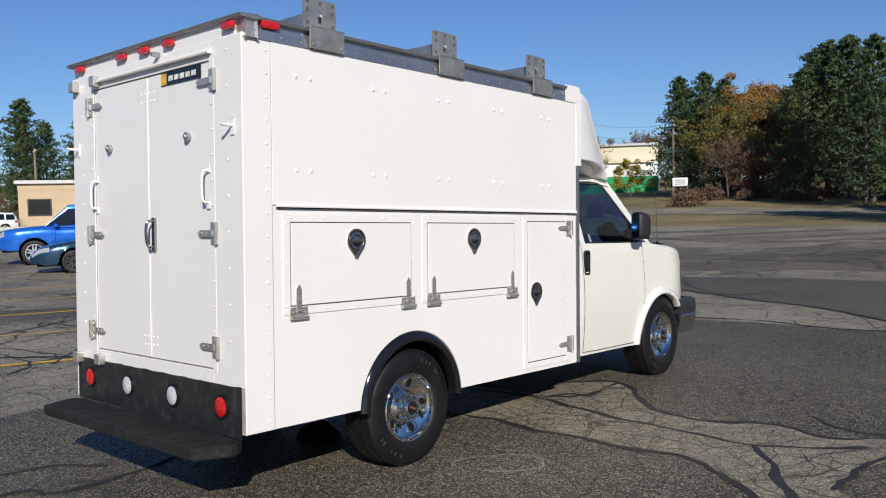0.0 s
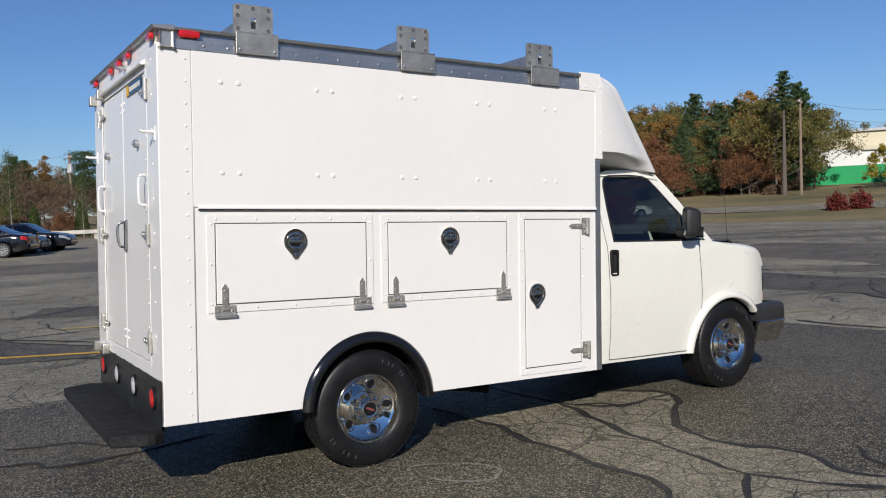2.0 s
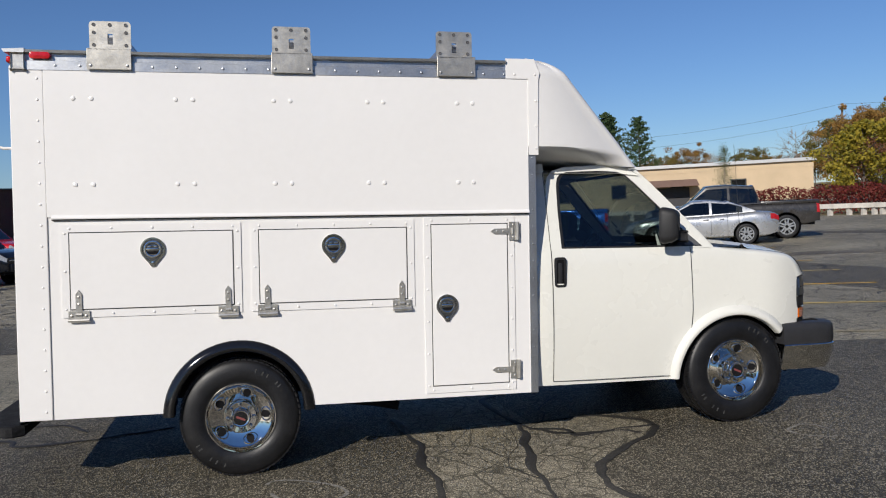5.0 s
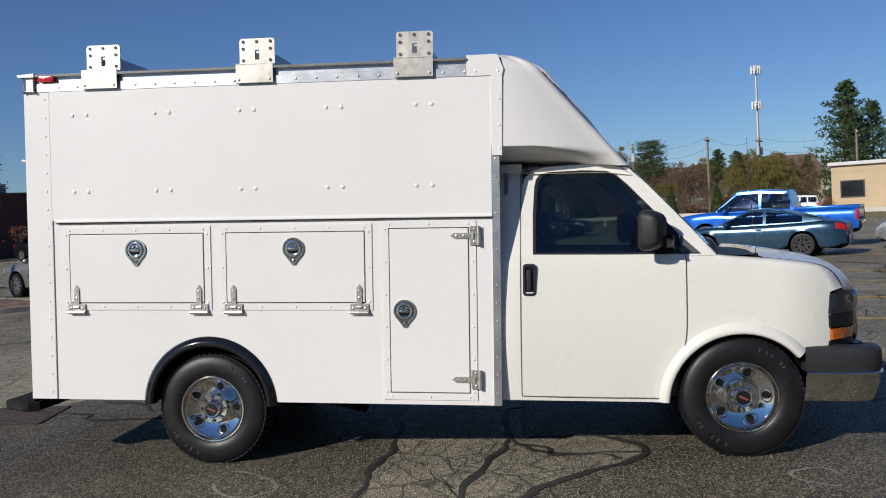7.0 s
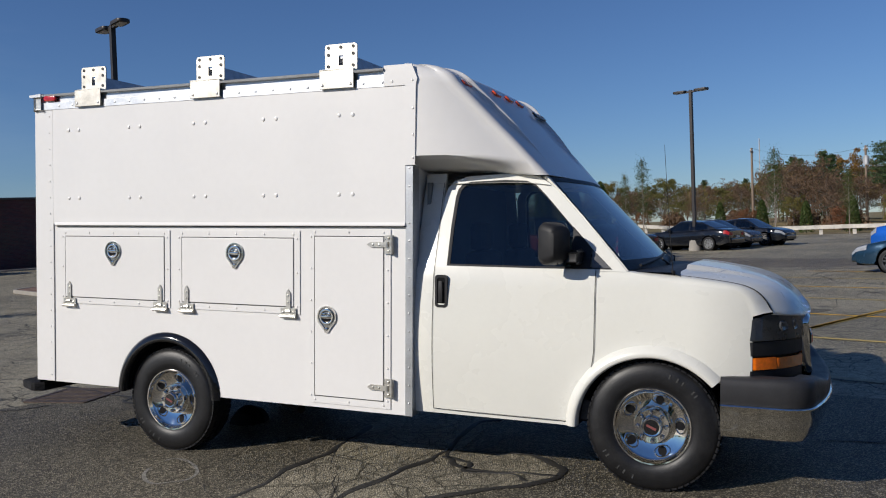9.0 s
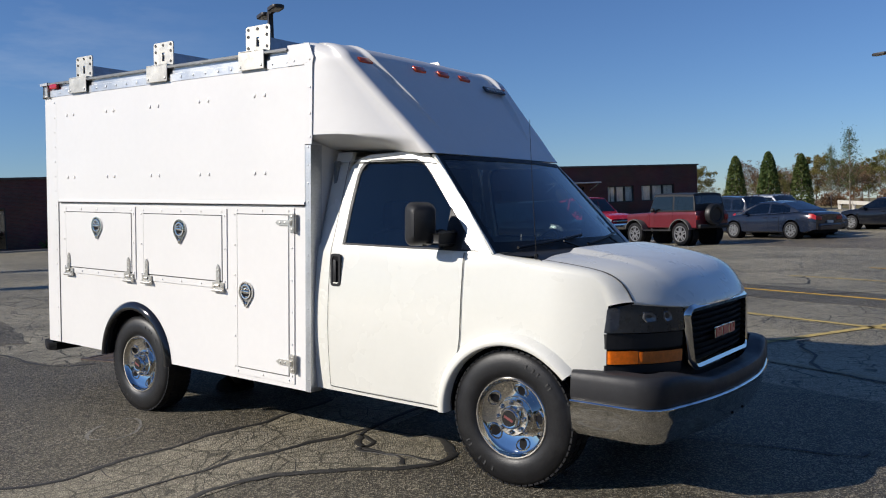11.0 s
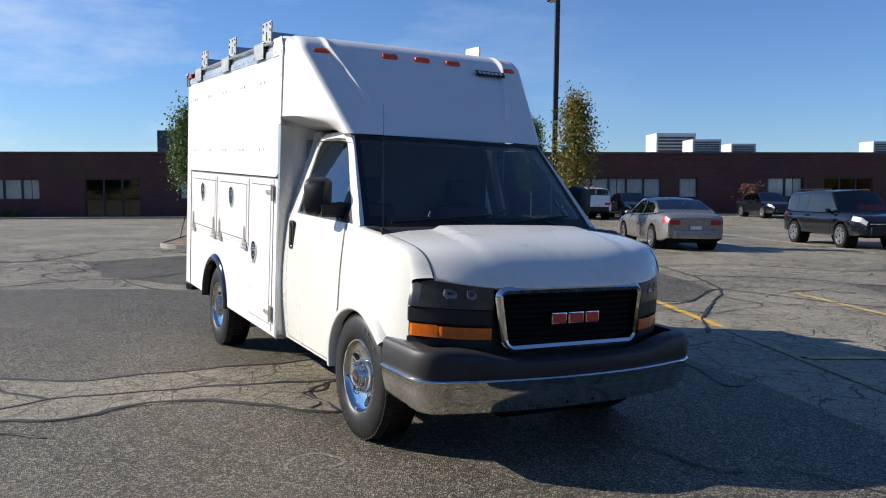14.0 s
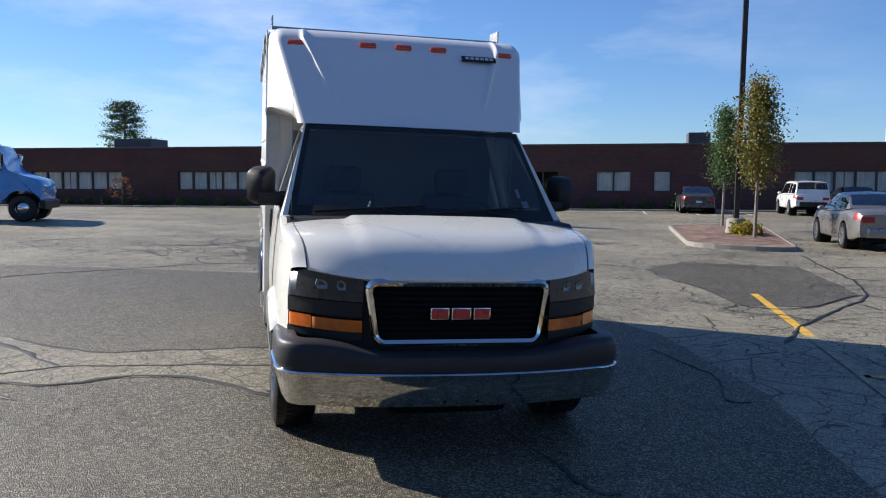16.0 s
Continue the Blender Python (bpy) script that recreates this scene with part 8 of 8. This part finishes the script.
for k in range(9):
    bm = bmesh.new()
    box(bm, -0.31, 0.31, -0.29 + 0.068 * k, -0.255 + 0.068 * k, 0.0, 0.010)
    part("bar", bm, iron, drain)

# ---- trees and shrubs ----
bark = material("bark", (0.11, 0.09, 0.075), 0.95, vary=0.2, scale=4, grain=30, grain_amount=0.25, bump=0.01, bump_scale=30)
pale_bark = material("pale_bark", (0.24, 0.20, 0.17), 0.95, vary=0.2, scale=4, grain=30, grain_amount=0.2)
leaf_pear = leafy("leaf_pear", (0.083, 0.128, 0.027), (0.150, 0.180, 0.038), (0.360, 0.150, 0.053))
leaf_green = leafy("leaf_green", (0.070, 0.125, 0.040), (0.110, 0.175, 0.060), (0.170, 0.190, 0.060))
leaf_gold = leafy("leaf_gold", (0.220, 0.180, 0.022), (0.330, 0.255, 0.028), (0.150, 0.155, 0.026))
leaf_rust = leafy("leaf_rust", (0.210, 0.120, 0.038), (0.330, 0.175, 0.042), (0.150, 0.125, 0.040))
leaf_olive = leafy("leaf_olive", (0.095, 0.105, 0.034), (0.170, 0.155, 0.046), (0.250, 0.160, 0.048))
leaf_red = leafy("leaf_red", (0.125, 0.022, 0.020), (0.175, 0.034, 0.026), (0.095, 0.035, 0.026))
leaf_russet = leafy("leaf_russet", (0.150, 0.062, 0.036), (0.225, 0.098, 0.046), (0.185, 0.110, 0.050))
leaf_brown = leafy("leaf_brown", (0.120, 0.080, 0.055), (0.175, 0.112, 0.068), (0.220, 0.140, 0.078))
needle = leafy("needle", (0.035, 0.066, 0.030), (0.060, 0.100, 0.040), (0.095, 0.130, 0.050))
leaf_thuja = leafy("leaf_thuja", (0.039, 0.072, 0.021), (0.065, 0.098, 0.026), (0.117, 0.130, 0.039))
rng = np.random.default_rng(5)


def leaf_mesh(name, centres, sizes, mat, parent, flat=0.5, label=""):
    """Many small leaf sprays, each a bent pair of triangles."""
    c = np.asarray(centres)
    n = len(c)
    a = rng.normal(size=(n, 3))
    a /= np.linalg.norm(a, axis=1)[:, None]
    b = np.cross(a, rng.normal(size=(n, 3)))
    b /= np.linalg.norm(b, axis=1)[:, None] + 1e-9
    s = np.asarray(sizes)[:, None]
    v = np.empty((n * 4, 3))
    v[0::4], v[1::4], v[2::4], v[3::4] = c - a * s, c + b * s * flat, c + a * s, c - b * s * flat
    f = np.arange(n * 4).reshape(n, 4)
    me = bpy.data.meshes.new(name)
    me.from_pydata(v.tolist(), [], f.tolist())
    me.materials.append(mat)
    ob = new(name, me)
    ob.parent = parent
    if label:
        ob["label"] = label
    return ob


def limbs(bm, base_, top, spread, count, start=0.3, radius=0.12, droop=0.0, sub=2):
    """A trunk and limbs; returns the tips."""
    base_, top = Vector(base_), Vector(top)
    h = (top - base_).length
    tube(bm, [base_, base_ + (top - base_) * 0.5 + Vector((rng.normal() * 0.02 * h, rng.normal() * 0.02 * h, 0)), top], radius, 8, radius * 0.2)
    tips = []
    for k in range(count):
        f = start + (1 - start) * (k + rng.random()) / count * 0.92
        p = base_ + (top - base_) * f
        ang = k * 2.4 + rng.random()
        ln = spread * (1 - 0.6 * f) * (0.7 + 0.5 * rng.random()) * min(1.0, 2.3 - 1.7 * f)
        d = Vector((math.cos(ang), math.sin(ang), 0.55 - droop))
        q = p + d * ln
        m = p + d * ln * 0.5 + Vector((0, 0, -0.06 * ln))
        tube(bm, [p, m, q], radius * 0.42 * (1 - 0.5 * f), 5, radius * 0.08)
        tips.append((q, ln))
        for _ in range(sub):
            e = q + Vector(rng.normal(size=3) * 0.28 * ln)
            tube(bm, [m, (m + e) / 2 + Vector(rng.normal(size=3) * 0.04 * ln), e], radius * 0.16, 4, radius * 0.04)
            tips.append((e, ln * 0.6))
    return tips


def crowned(name, label, at, height, spread, mat, leaves, size, start=0.3, count=14, bark_mat=None, clump=0.5, group="", upright=1.0, sub=2):
    root = thing(name, label, "tree", at, group)
    bm = bmesh.new()
    tips = limbs(bm, (0, 0, -0.15), (0, 0, height * 0.86), spread, count, start, height * 0.012 + 0.02, -0.35 * (upright - 1), sub)
    part("trunk", bm, bark_mat or bark, root, "tapered trunk with limbs", True)
    per = leaves // len(tips)
    pts = []
    for q, ln in tips:
        r_ = clump * (0.55 + 0.6 * rng.random()) * max(0.35, ln / spread + 0.25)
        g = rng.normal(size=(per, 3))
        g /= np.linalg.norm(g, axis=1)[:, None]
        g *= r_ * rng.random((per, 1)) ** 0.45
        g[:, 2] *= 0.75
        pts.append(np.array(q) + g)
    pts = np.concatenate(pts)
    leaf_mesh("crown", pts, size * (0.6 + 0.8 * rng.random(len(pts))), mat, root, 0.55, "uneven leafy crown")
    return root


def pear(name, label, at, height, count=6000, mat=None, wide=1.0, group="young trees"):
    """A young upright tree with a narrow, egg-shaped crown."""
    root = thing(name, label, "tree", at, group)
    bm = bmesh.new()
    base_h = 1.55
    tips = []
    tube(bm, [(0, 0, -0.1), (0.01, 0, base_h), (0, 0.02, height * 0.6), (0, 0, height * 0.97)], 0.055, 8, 0.012)
    for k in range(34):
        f = (k + rng.random()) / 34
        z = base_h * 0.98 + (height - base_h) * f * 0.9
        r_ = wide * 0.95 * math.sin(math.pi * min(1, 0.14 + 0.80 * f)) ** 0.8 * (1 - 0.62 * f) * (0.75 + 0.45 * rng.random())
        a = k * 2.4 + rng.random() * 0.6
        q = Vector((r_ * math.cos(a), r_ * math.sin(a), z + r_ * 0.85))
        tube(bm, [(0, 0, z), Vector((0, 0, z)) * 0.45 + q * 0.55 - Vector((0, 0, 0.05)), q], 0.016, 4, 0.004)
        tips += [q, Vector((0, 0, z)) * 0.35 + q * 0.65, Vector((0, 0, z + 0.1)) * 0.7 + q * 0.3]
    part("trunk", bm, pale_bark, root, "slim pale trunk with upright limbs", True)
    per = count // len(tips)
    pts = np.concatenate([np.array(q) + rng.normal(size=(per, 3)) * (0.13 + 0.10 * rng.random()) * np.array([1, 1, 1.25]) for q in tips])
    leaf_mesh("crown", pts, 0.040 * (0.6 + 0.8 * rng.random(len(pts))), mat or leaf_pear, root, 0.6, "narrow crown of small leaves")
    bm = bmesh.new()
    tube(bm, [(0.5, -0.3, 0.0), (0.02, -0.02, 1.25)], 0.012, 5)
    part("stake", bm, black_plastic, root)
    return root


def conifer(name, label, at, height, spread, needles=4200, start=0.12, group="conifers", ragged=0.35):
    root = thing(name, label, "tree", at, group)
    bm = bmesh.new()
    tube(bm, [(0, 0, -0.2), (0, 0, height * 0.5), (0, 0, height)], height * 0.014 + 0.03, 8, 0.02)
    pts, count = [], 78
    per = needles // (count * 3)
    for k in range(count):
        f = (k + rng.random()) / count
        z = height * (start + (0.985 - start) * f)
        l_ = (spread * (1 - f) ** 0.72 * min(1.0, 0.55 + f * 3) + 0.02 * height) * (1 - ragged + 1.5 * ragged * rng.random())
        a = k * 2.4 + rng.random() * 0.8
        lift_ = 0.06 + 0.5 * f
        q = Vector((l_ * math.cos(a), l_ * math.sin(a), z + l_ * lift_))
        tube(bm, [(0, 0, z), (q.x * 0.5, q.y * 0.5, z + l_ * lift_ * 0.3), q], 0.03, 4, 0.008)
        for t in (0.38, 0.7, 0.97):
            c = np.array([q.x * t, q.y * t, z + l_ * lift_ * t]) + rng.normal(size=(per, 3)) * np.array([0.17, 0.17, 0.075]) * (0.35 * spread ** 0.5 + l_ * 0.55)
            pts.append(c)
    part("trunk", bm, bark, root, "straight dark trunk", True)
    pts = np.concatenate(pts)
    leaf_mesh("crown", pts, height * 0.0155 * (0.6 + 0.8 * rng.random(len(pts))), needle, root, 0.35, "layered dark needles")
    return root


def tiered_pine(name, label, at, height, spread, start=0.47, group="conifers"):
    """An old pine: flat pads of needles on near-level boughs, with sky between the tiers."""
    root = thing(name, label, "tree", at, group)
    bm = bmesh.new()
    tube(bm, [(0, 0, -0.2), (0.05, 0, height * 0.5), (0, 0, height * 0.98)], height * 0.02, 8, 0.03)
    pts = []
    for k in range(30):
        f = (k + 0.6 * rng.random()) / 30
        z = height * (start + (0.97 - start) * f)
        l_ = spread * (1.0 - 0.62 * f ** 1.6) * (0.45 + 0.6 * rng.random())
        a = k * 2.4 + rng.random() * 0.5
        q = Vector((l_ * math.cos(a), l_ * math.sin(a), z + l_ * (0.05 + 0.35 * f)))
        tube(bm, [(0, 0, z - 0.1), (q.x * 0.5, q.y * 0.5, z - 0.05), q], 0.04, 4, 0.012)
        for t in (0.45, 0.72, 0.97):
            w = 0.16 * spread * (0.7 + 0.6 * rng.random())
            c = np.array([q.x * t, q.y * t, z + (q.z - z) * t + 0.06]) + rng.normal(size=(75, 3)) * np.array([w, w, w * 0.28])
            pts.append(c)
    part("trunk", bm, bark, root, "bare dark trunk with level boughs", True)
    pts = np.concatenate(pts)
    leaf_mesh("crown", pts, 0.11 * (0.6 + 0.8 * rng.random(len(pts))), needle, root, 0.35, "flat tiers of needles")
    return root


def bare(name, label, at, height, spread, group="bare trees"):
    root = thing(name, label, "tree", at, group)
    bm = bmesh.new()
    limbs(bm, (0, 0, -0.2), (0, 0, height * 0.9), spread, 20, 0.25, height * 0.011 + 0.02, -0.1, 8)
    part("trunk", bm, pale_bark, root, "bare grey trunk and branches", True)
    return root


def bush(name, label, at, rx, ry, h, mat, count, size, group="shrubs", category="shrub"):
    root = thing(name, label, category, at, group)
    bm = bmesh.new()
    for k in range(7):
        a = k * 0.9
        tube(bm, [(0, 0, -0.05), (rx * 0.4 * math.cos(a), ry * 0.4 * math.sin(a), h * 0.75)], 0.02, 4, 0.006)
    part("stems", bm, bark, root)
    g = rng.normal(size=(count, 3))
    g /= np.linalg.norm(g, axis=1)[:, None]
    g[:, 2] = np.abs(g[:, 2])
    lump = 0.82 + 0.2 * np.sin(g[:, :1] * 7 + 1) * np.cos(g[:, 1:2] * 6) + 0.05 * rng.normal(size=(count, 1))
    g *= lump * rng.random((count, 1)) ** 0.28
    leaf_mesh("foliage", g * np.array([rx, ry, h]), size * (0.6 + 0.8 * rng.random(count)), mat, root, 0.6)
    return root


def far(heading, distance, x0=4.0, y0=-3.0):
    """A place seen from the truck under a heading."""
    return x0 + distance * math.cos(radians(heading)), y0 + distance * math.sin(radians(heading))


def rooted(x, y, s=1.0, turn=0.0, z=None):
    return Matrix.Translation((x, y, (land(x, y) - 0.05) if z is None else z)) @ Matrix.Rotation(turn, 4, "Z") @ Matrix.Diagonal((s, s, s, 1))


def copy_at(ob, x, y, s=1.0, turn=0.0, squash=1.0):
    c = copy_thing(ob, Matrix.Translation((x, y, land(x, y) - 0.05)) @ Matrix.Rotation(turn, 4, "Z"))
    c.scale = (s, s, s * squash)
    return c


# young trees in the islands
pear("young_tree", "young upright pear tree with reddening leaves, staked in mulch", rooted(-12.2, 12.75, 1, 0, 0.12), 4.5, 9000, wide=0.66)
pear("young_tree", "slim young pear tree with green leaves in mulch", rooted(-19.2, 16.0, 1, 2, 0.12), 4.4, 8000, leaf_green, wide=0.60)
pear("young_tree", "young green pear tree staked in a mulched island", rooted(-16.2, 2.15, 1, 4, 0.12), 3.72, 9000, leaf_green, wide=0.64)
pear("young_tree", "narrow young green pear tree in a mulched island", rooted(-23.4, 5.5, 1, 5, 0.12), 4.1, 7500, leaf_green, wide=0.52)
for x, y, s in ((-13.4, 13.2, 0.6), (-14.7, 14.1, 0.5), (-17.6, 3.9, 0.75), (-18.8, 4.4, 0.6)):
    bush("golden_shrub", "low golden-yellow shrub in mulch", rooted(x, y, 1, 0, 0.13), s * 1.15, s * 0.95, s * 0.82, leaf_gold, 1100, 0.044)
for n_ in [-37.5 + 1.45 * k for k in range(12)] + [1.5 + 1.6 * k for k in range(5)]:
    p = stall_point(FACE_U + 1.2, n_)
    bush("foundation_shrub", "small dark shrub against a brick wall", rooted(p.x, p.y, 1, n_, lot_rise(p.x, p.y) + 0.08), 0.75, 0.5, 0.75, leaf_thuja, 260, 0.07)
for n_ in (-30.2, 24.4):
    p = stall_point(FACE_U + 1.6, n_)
    crowned("red_leaved_shrub", "sparse rusty-leaved shrub by a brick wall", rooted(p.x, p.y, 1, 0, lot_rise(p.x, p.y) + 0.08), 2.3, 0.9, leaf_russet, 520, 0.06, 0.12, 18, group="shrubs", clump=0.35)

# hedge and rounded bushes beyond the lot
hedge = thing("hedge", "long clipped dark-red hedge behind a guard rail", "hedge", pose(0, 0, 0))
bm = bmesh.new()
hp = [(37.2, 34.6), (36.8, 36.5), (35.6, 41.0), (33.0, 46.5)]
hl = smooth_line([(x, y, 0) for x, y in hp], 10)
for p in hl[::3]:
    for _ in range(3):
        tube(bm, [(p.x, p.y, -0.05), (p.x + rng.normal() * 0.3, p.y + rng.normal() * 0.3, 1.3)], 0.025, 4)
part("stems", bm, bark, hedge)
i = rng.integers(0, len(hl) - 1, 9000)
t = rng.random((9000, 1))
c = np.array([tuple(hl[k]) for k in i]) * (1 - t) + np.array([tuple(hl[k + 1]) for k in i]) * t
side_ = rng.random((9000, 2)) * 2 - 1
c[:, 0] += side_[:, 0] * 0.9
c[:, 2] = 0.1 + 1.75 * rng.random(9000) ** 0.6 - 0.35 * side_[:, 0] ** 2 + 0.1 * np.sin(c[:, 1] * 2.3)
leaf_mesh("foliage", c, 0.085 * (0.6 + 0.8 * rng.random(9000)), leaf_red, hedge, 0.6)
for hd, ds in ((32.4, 66.0), (31.1, 67.0)):
    x, y = far(hd, ds, -2.8, -5.6)
    bush("round_bush", "clipped round dark-red bush on grass", rooted(x, y), 0.95, 0.95, 1.55, leaf_red, 1500, 0.09)
x, y = far(51.8, 74, 0.3, -6.5)
crowned("golden_tree", "broad golden-green autumn tree", rooted(x, y), 7.6, 2.8, leaf_gold, 8000, 0.14, 0.08, 26, clump=1.15)
crowned("golden_tree", "small golden autumn tree by the pale building", rooted(85, 44.5), 4.6, 2.2, leaf_gold, 2600, 0.13, 0.08, 18, clump=0.9)

# slim columnar trees along the edge of the lot
slim = pear("columnar_tree", "slim columnar green tree at the lot's edge", rooted(-6.6, 62.0), 6.4, 3200, leaf_thuja, 0.95, "columnar trees")
for x, y, s in ((3.2, 63.5, 1.1), (36.0, 55.0, 0.9), (-8.9, 67, 0.8), (8.5, 66, 0.8)):
    copy_at(slim, x, y, s, x)
thuja = thing("arborvitae", "dense green conical arborvitae", "tree", rooted(-15.0, 62.5, 0.68), "arborvitae trees")
bm = bmesh.new()
tube(bm, [(0, 0, -0.2), (0, 0, 5.5)], 0.12, 6, 0.03)
part("trunk", bm, bark, thuja)
n = 3200
f = rng.random(n) ** 0.8
a = rng.random(n) * 6.283
rr = 1.45 * (1 - f) ** 0.5 * (0.75 + 0.3 * rng.random(n))
leaf_mesh("crown", np.stack([rr * np.cos(a), rr * np.sin(a), 0.1 + 6.4 * f], 1), 0.16 * (0.6 + 0.8 * rng.random(n)), leaf_thuja, thuja, 0.5)
for x, y, s in ((-12.6, 63.0, 0.71), (-10.4, 64.0, 0.67), (2.0, 72, 0.45), (5.5, 71, 0.42), (9.0, 70, 0.45), (12.5, 68.5, 0.42), (16, 66.5, 0.45), (-1.5, 72.5, 0.4), (19.0, 65.0, 0.4)):
    copy_at(thuja, x, y, s, x)

# woods: a few trees of each kind, then repeats
oaks = [crowned("oak_tree", "large rust-coloured autumn oak", rooted(92, 33), 13, 6.5, leaf_rust, 12500, 0.14, 0.15, 26, clump=1.9, group="woodland trees"),
        crowned("oak_tree", "olive and brown autumn oak", rooted(106, 28), 12, 6.2, leaf_olive, 12500, 0.14, 0.15, 26, clump=1.9, group="woodland trees"),
        crowned("maple_tree", "dull red autumn maple tree", rooted(90, 30), 8.5, 4.0, leaf_russet, 7000, 0.125, 0.12, 22, clump=1.5, group="woodland trees"),
        crowned("brown_tree", "thin brown-leaved tree with bare limbs", rooted(104, 92), 12, 5.0, leaf_brown, 3400, 0.15, 0.25, 24, clump=1.7, group="woodland trees", sub=5)]
pines = [conifer("pine_tree", "tall dark ragged pine tree", rooted(67.0, 13.4, 0.86), 15, 4.4, 7000, 0.10, ragged=0.4), conifer("pine_tree", "tall layered dark green pine", rooted(92, 36), 13, 3.6, 6000, 0.05)]
lone = tiered_pine("pine_tree", "lone tiered pine with flat boughs beyond the brick building", rooted(-74, -12.6, 1, 0, 0), 8.5, 2.5)
bares = [bare("bare_tree", "leafless grey tree beyond the lot", rooted(122, 76), 10, 4.5), bare("bare_tree", "leafless branching tree beyond the lot", rooted(70, 95), 9, 4.0)]
floor_shrub = bush("undergrowth", "tangled brown undergrowth at the wood's edge", rooted(80, 28), 2.6, 2.2, 2.4, leaf_brown, 1300, 0.16)

wood = np.random.default_rng(11)


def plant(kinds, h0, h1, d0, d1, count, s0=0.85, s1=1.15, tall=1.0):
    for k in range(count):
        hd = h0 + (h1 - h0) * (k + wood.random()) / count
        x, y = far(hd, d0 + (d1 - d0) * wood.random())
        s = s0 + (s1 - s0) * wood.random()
        if d0 > 100 and 48.5 < hd < 58:  # shrunk behind the golden tree to fit the camera's view
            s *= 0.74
        if d0 > 70 and 91 < hd < 108:  # and shrunk to the north to fit the camera's view
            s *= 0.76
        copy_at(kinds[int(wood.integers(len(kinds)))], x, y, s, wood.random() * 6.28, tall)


O, G, R, B_ = oaks
plant([pines[0], pines[0], pines[1]], 4, 15.5, 60, 74, 9, 0.62, 0.78)
# pines mostly out of view, added to throw shade on the verge
plant([pines[0], pines[1]], 0, 7, 42, 54, 7, 0.70, 0.84)
plant([pines[1], pines[0]], 16, 19, 74, 90, 4, 0.9, 1.1)
plant([O, O, G], 17.5, 24.6, 86, 100, 9, 0.78, 0.95)
plant([pines[1]], 25.2, 27.2, 88, 98, 3, 0.95, 1.1)
plant([R, B_], 18.5, 24.0, 78, 86, 5, 0.5, 0.65)
plant([floor_shrub], 12, 27, 68, 84, 9, 0.5, 0.8)
plant([bares[0], B_, R], 28, 35, 135, 150, 8, 0.8, 1.0)
plant([pines[1], O, R, G, G], 34.5, 41, 92, 112, 11, 0.8, 1.0)
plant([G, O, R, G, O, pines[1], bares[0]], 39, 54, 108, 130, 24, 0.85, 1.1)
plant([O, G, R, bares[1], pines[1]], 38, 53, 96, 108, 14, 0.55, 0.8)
plant([floor_shrub, R], 36, 53, 88, 104, 26, 0.5, 0.75)
plant([B_, bares[1], O, G], 53, 78, 125, 160, 26, 0.55, 0.72)
plant([G, pines[1], G, B_, G, O], 74, 92, 118, 145, 26, 0.62, 0.78)
plant([B_, pines[1], bares[1], B_, G], 87, 106, 105, 135, 30, 0.58, 0.72)
plant([B_, bares[0], G], 104, 120, 110, 150, 14, 0.4, 0.55)
plant([bares[0], bares[1]], 120, 205, 105, 125, 30, 0.5, 0.68)
plant([pines[0], pines[1]], 66, 73, 104, 112, 6, 0.85, 1.0)
plant([B_, G, bares[1], B_], 76, 106, 96, 112, 24, 0.42, 0.56)
plant([G, B_, R], 74, 100, 78, 92, 14, 0.26, 0.36)
plant([floor_shrub], 72, 104, 84, 96, 12, 0.7, 1.0)
copy_at(lone, 15.3, 108, 1.15, 1.0)
tiered_pine("pine_tree", "tall slim pine with a high narrow crown", rooted(74.5, 49.5), 13.2, 0.95, 0.66)
copy_at(G, 24.5, 80.5, 0.42, 2.0)
copy_at(G, 22.5, 82.5, 0.5, 4.0)
# unseen trees close the side away from the truck, added for window reflections
plant([R, B_, G, pines[1]], 188, 238, 90, 110, 8, 0.4, 0.55)
plant([G, O, pines[0], pines[1]], 246, 340, 62, 76, 32, 0.85, 1.1)

for ob in bpy.data.objects:
    if ob.name.split(".")[0] in ("rivets", "bolts", "bolt_holes", "lug_nuts", "tread", "sidewall_bars", "badge_bars", "bars", "foliage", "crown", "stems", "insulators"):
        ob["kind"] = "stuff"
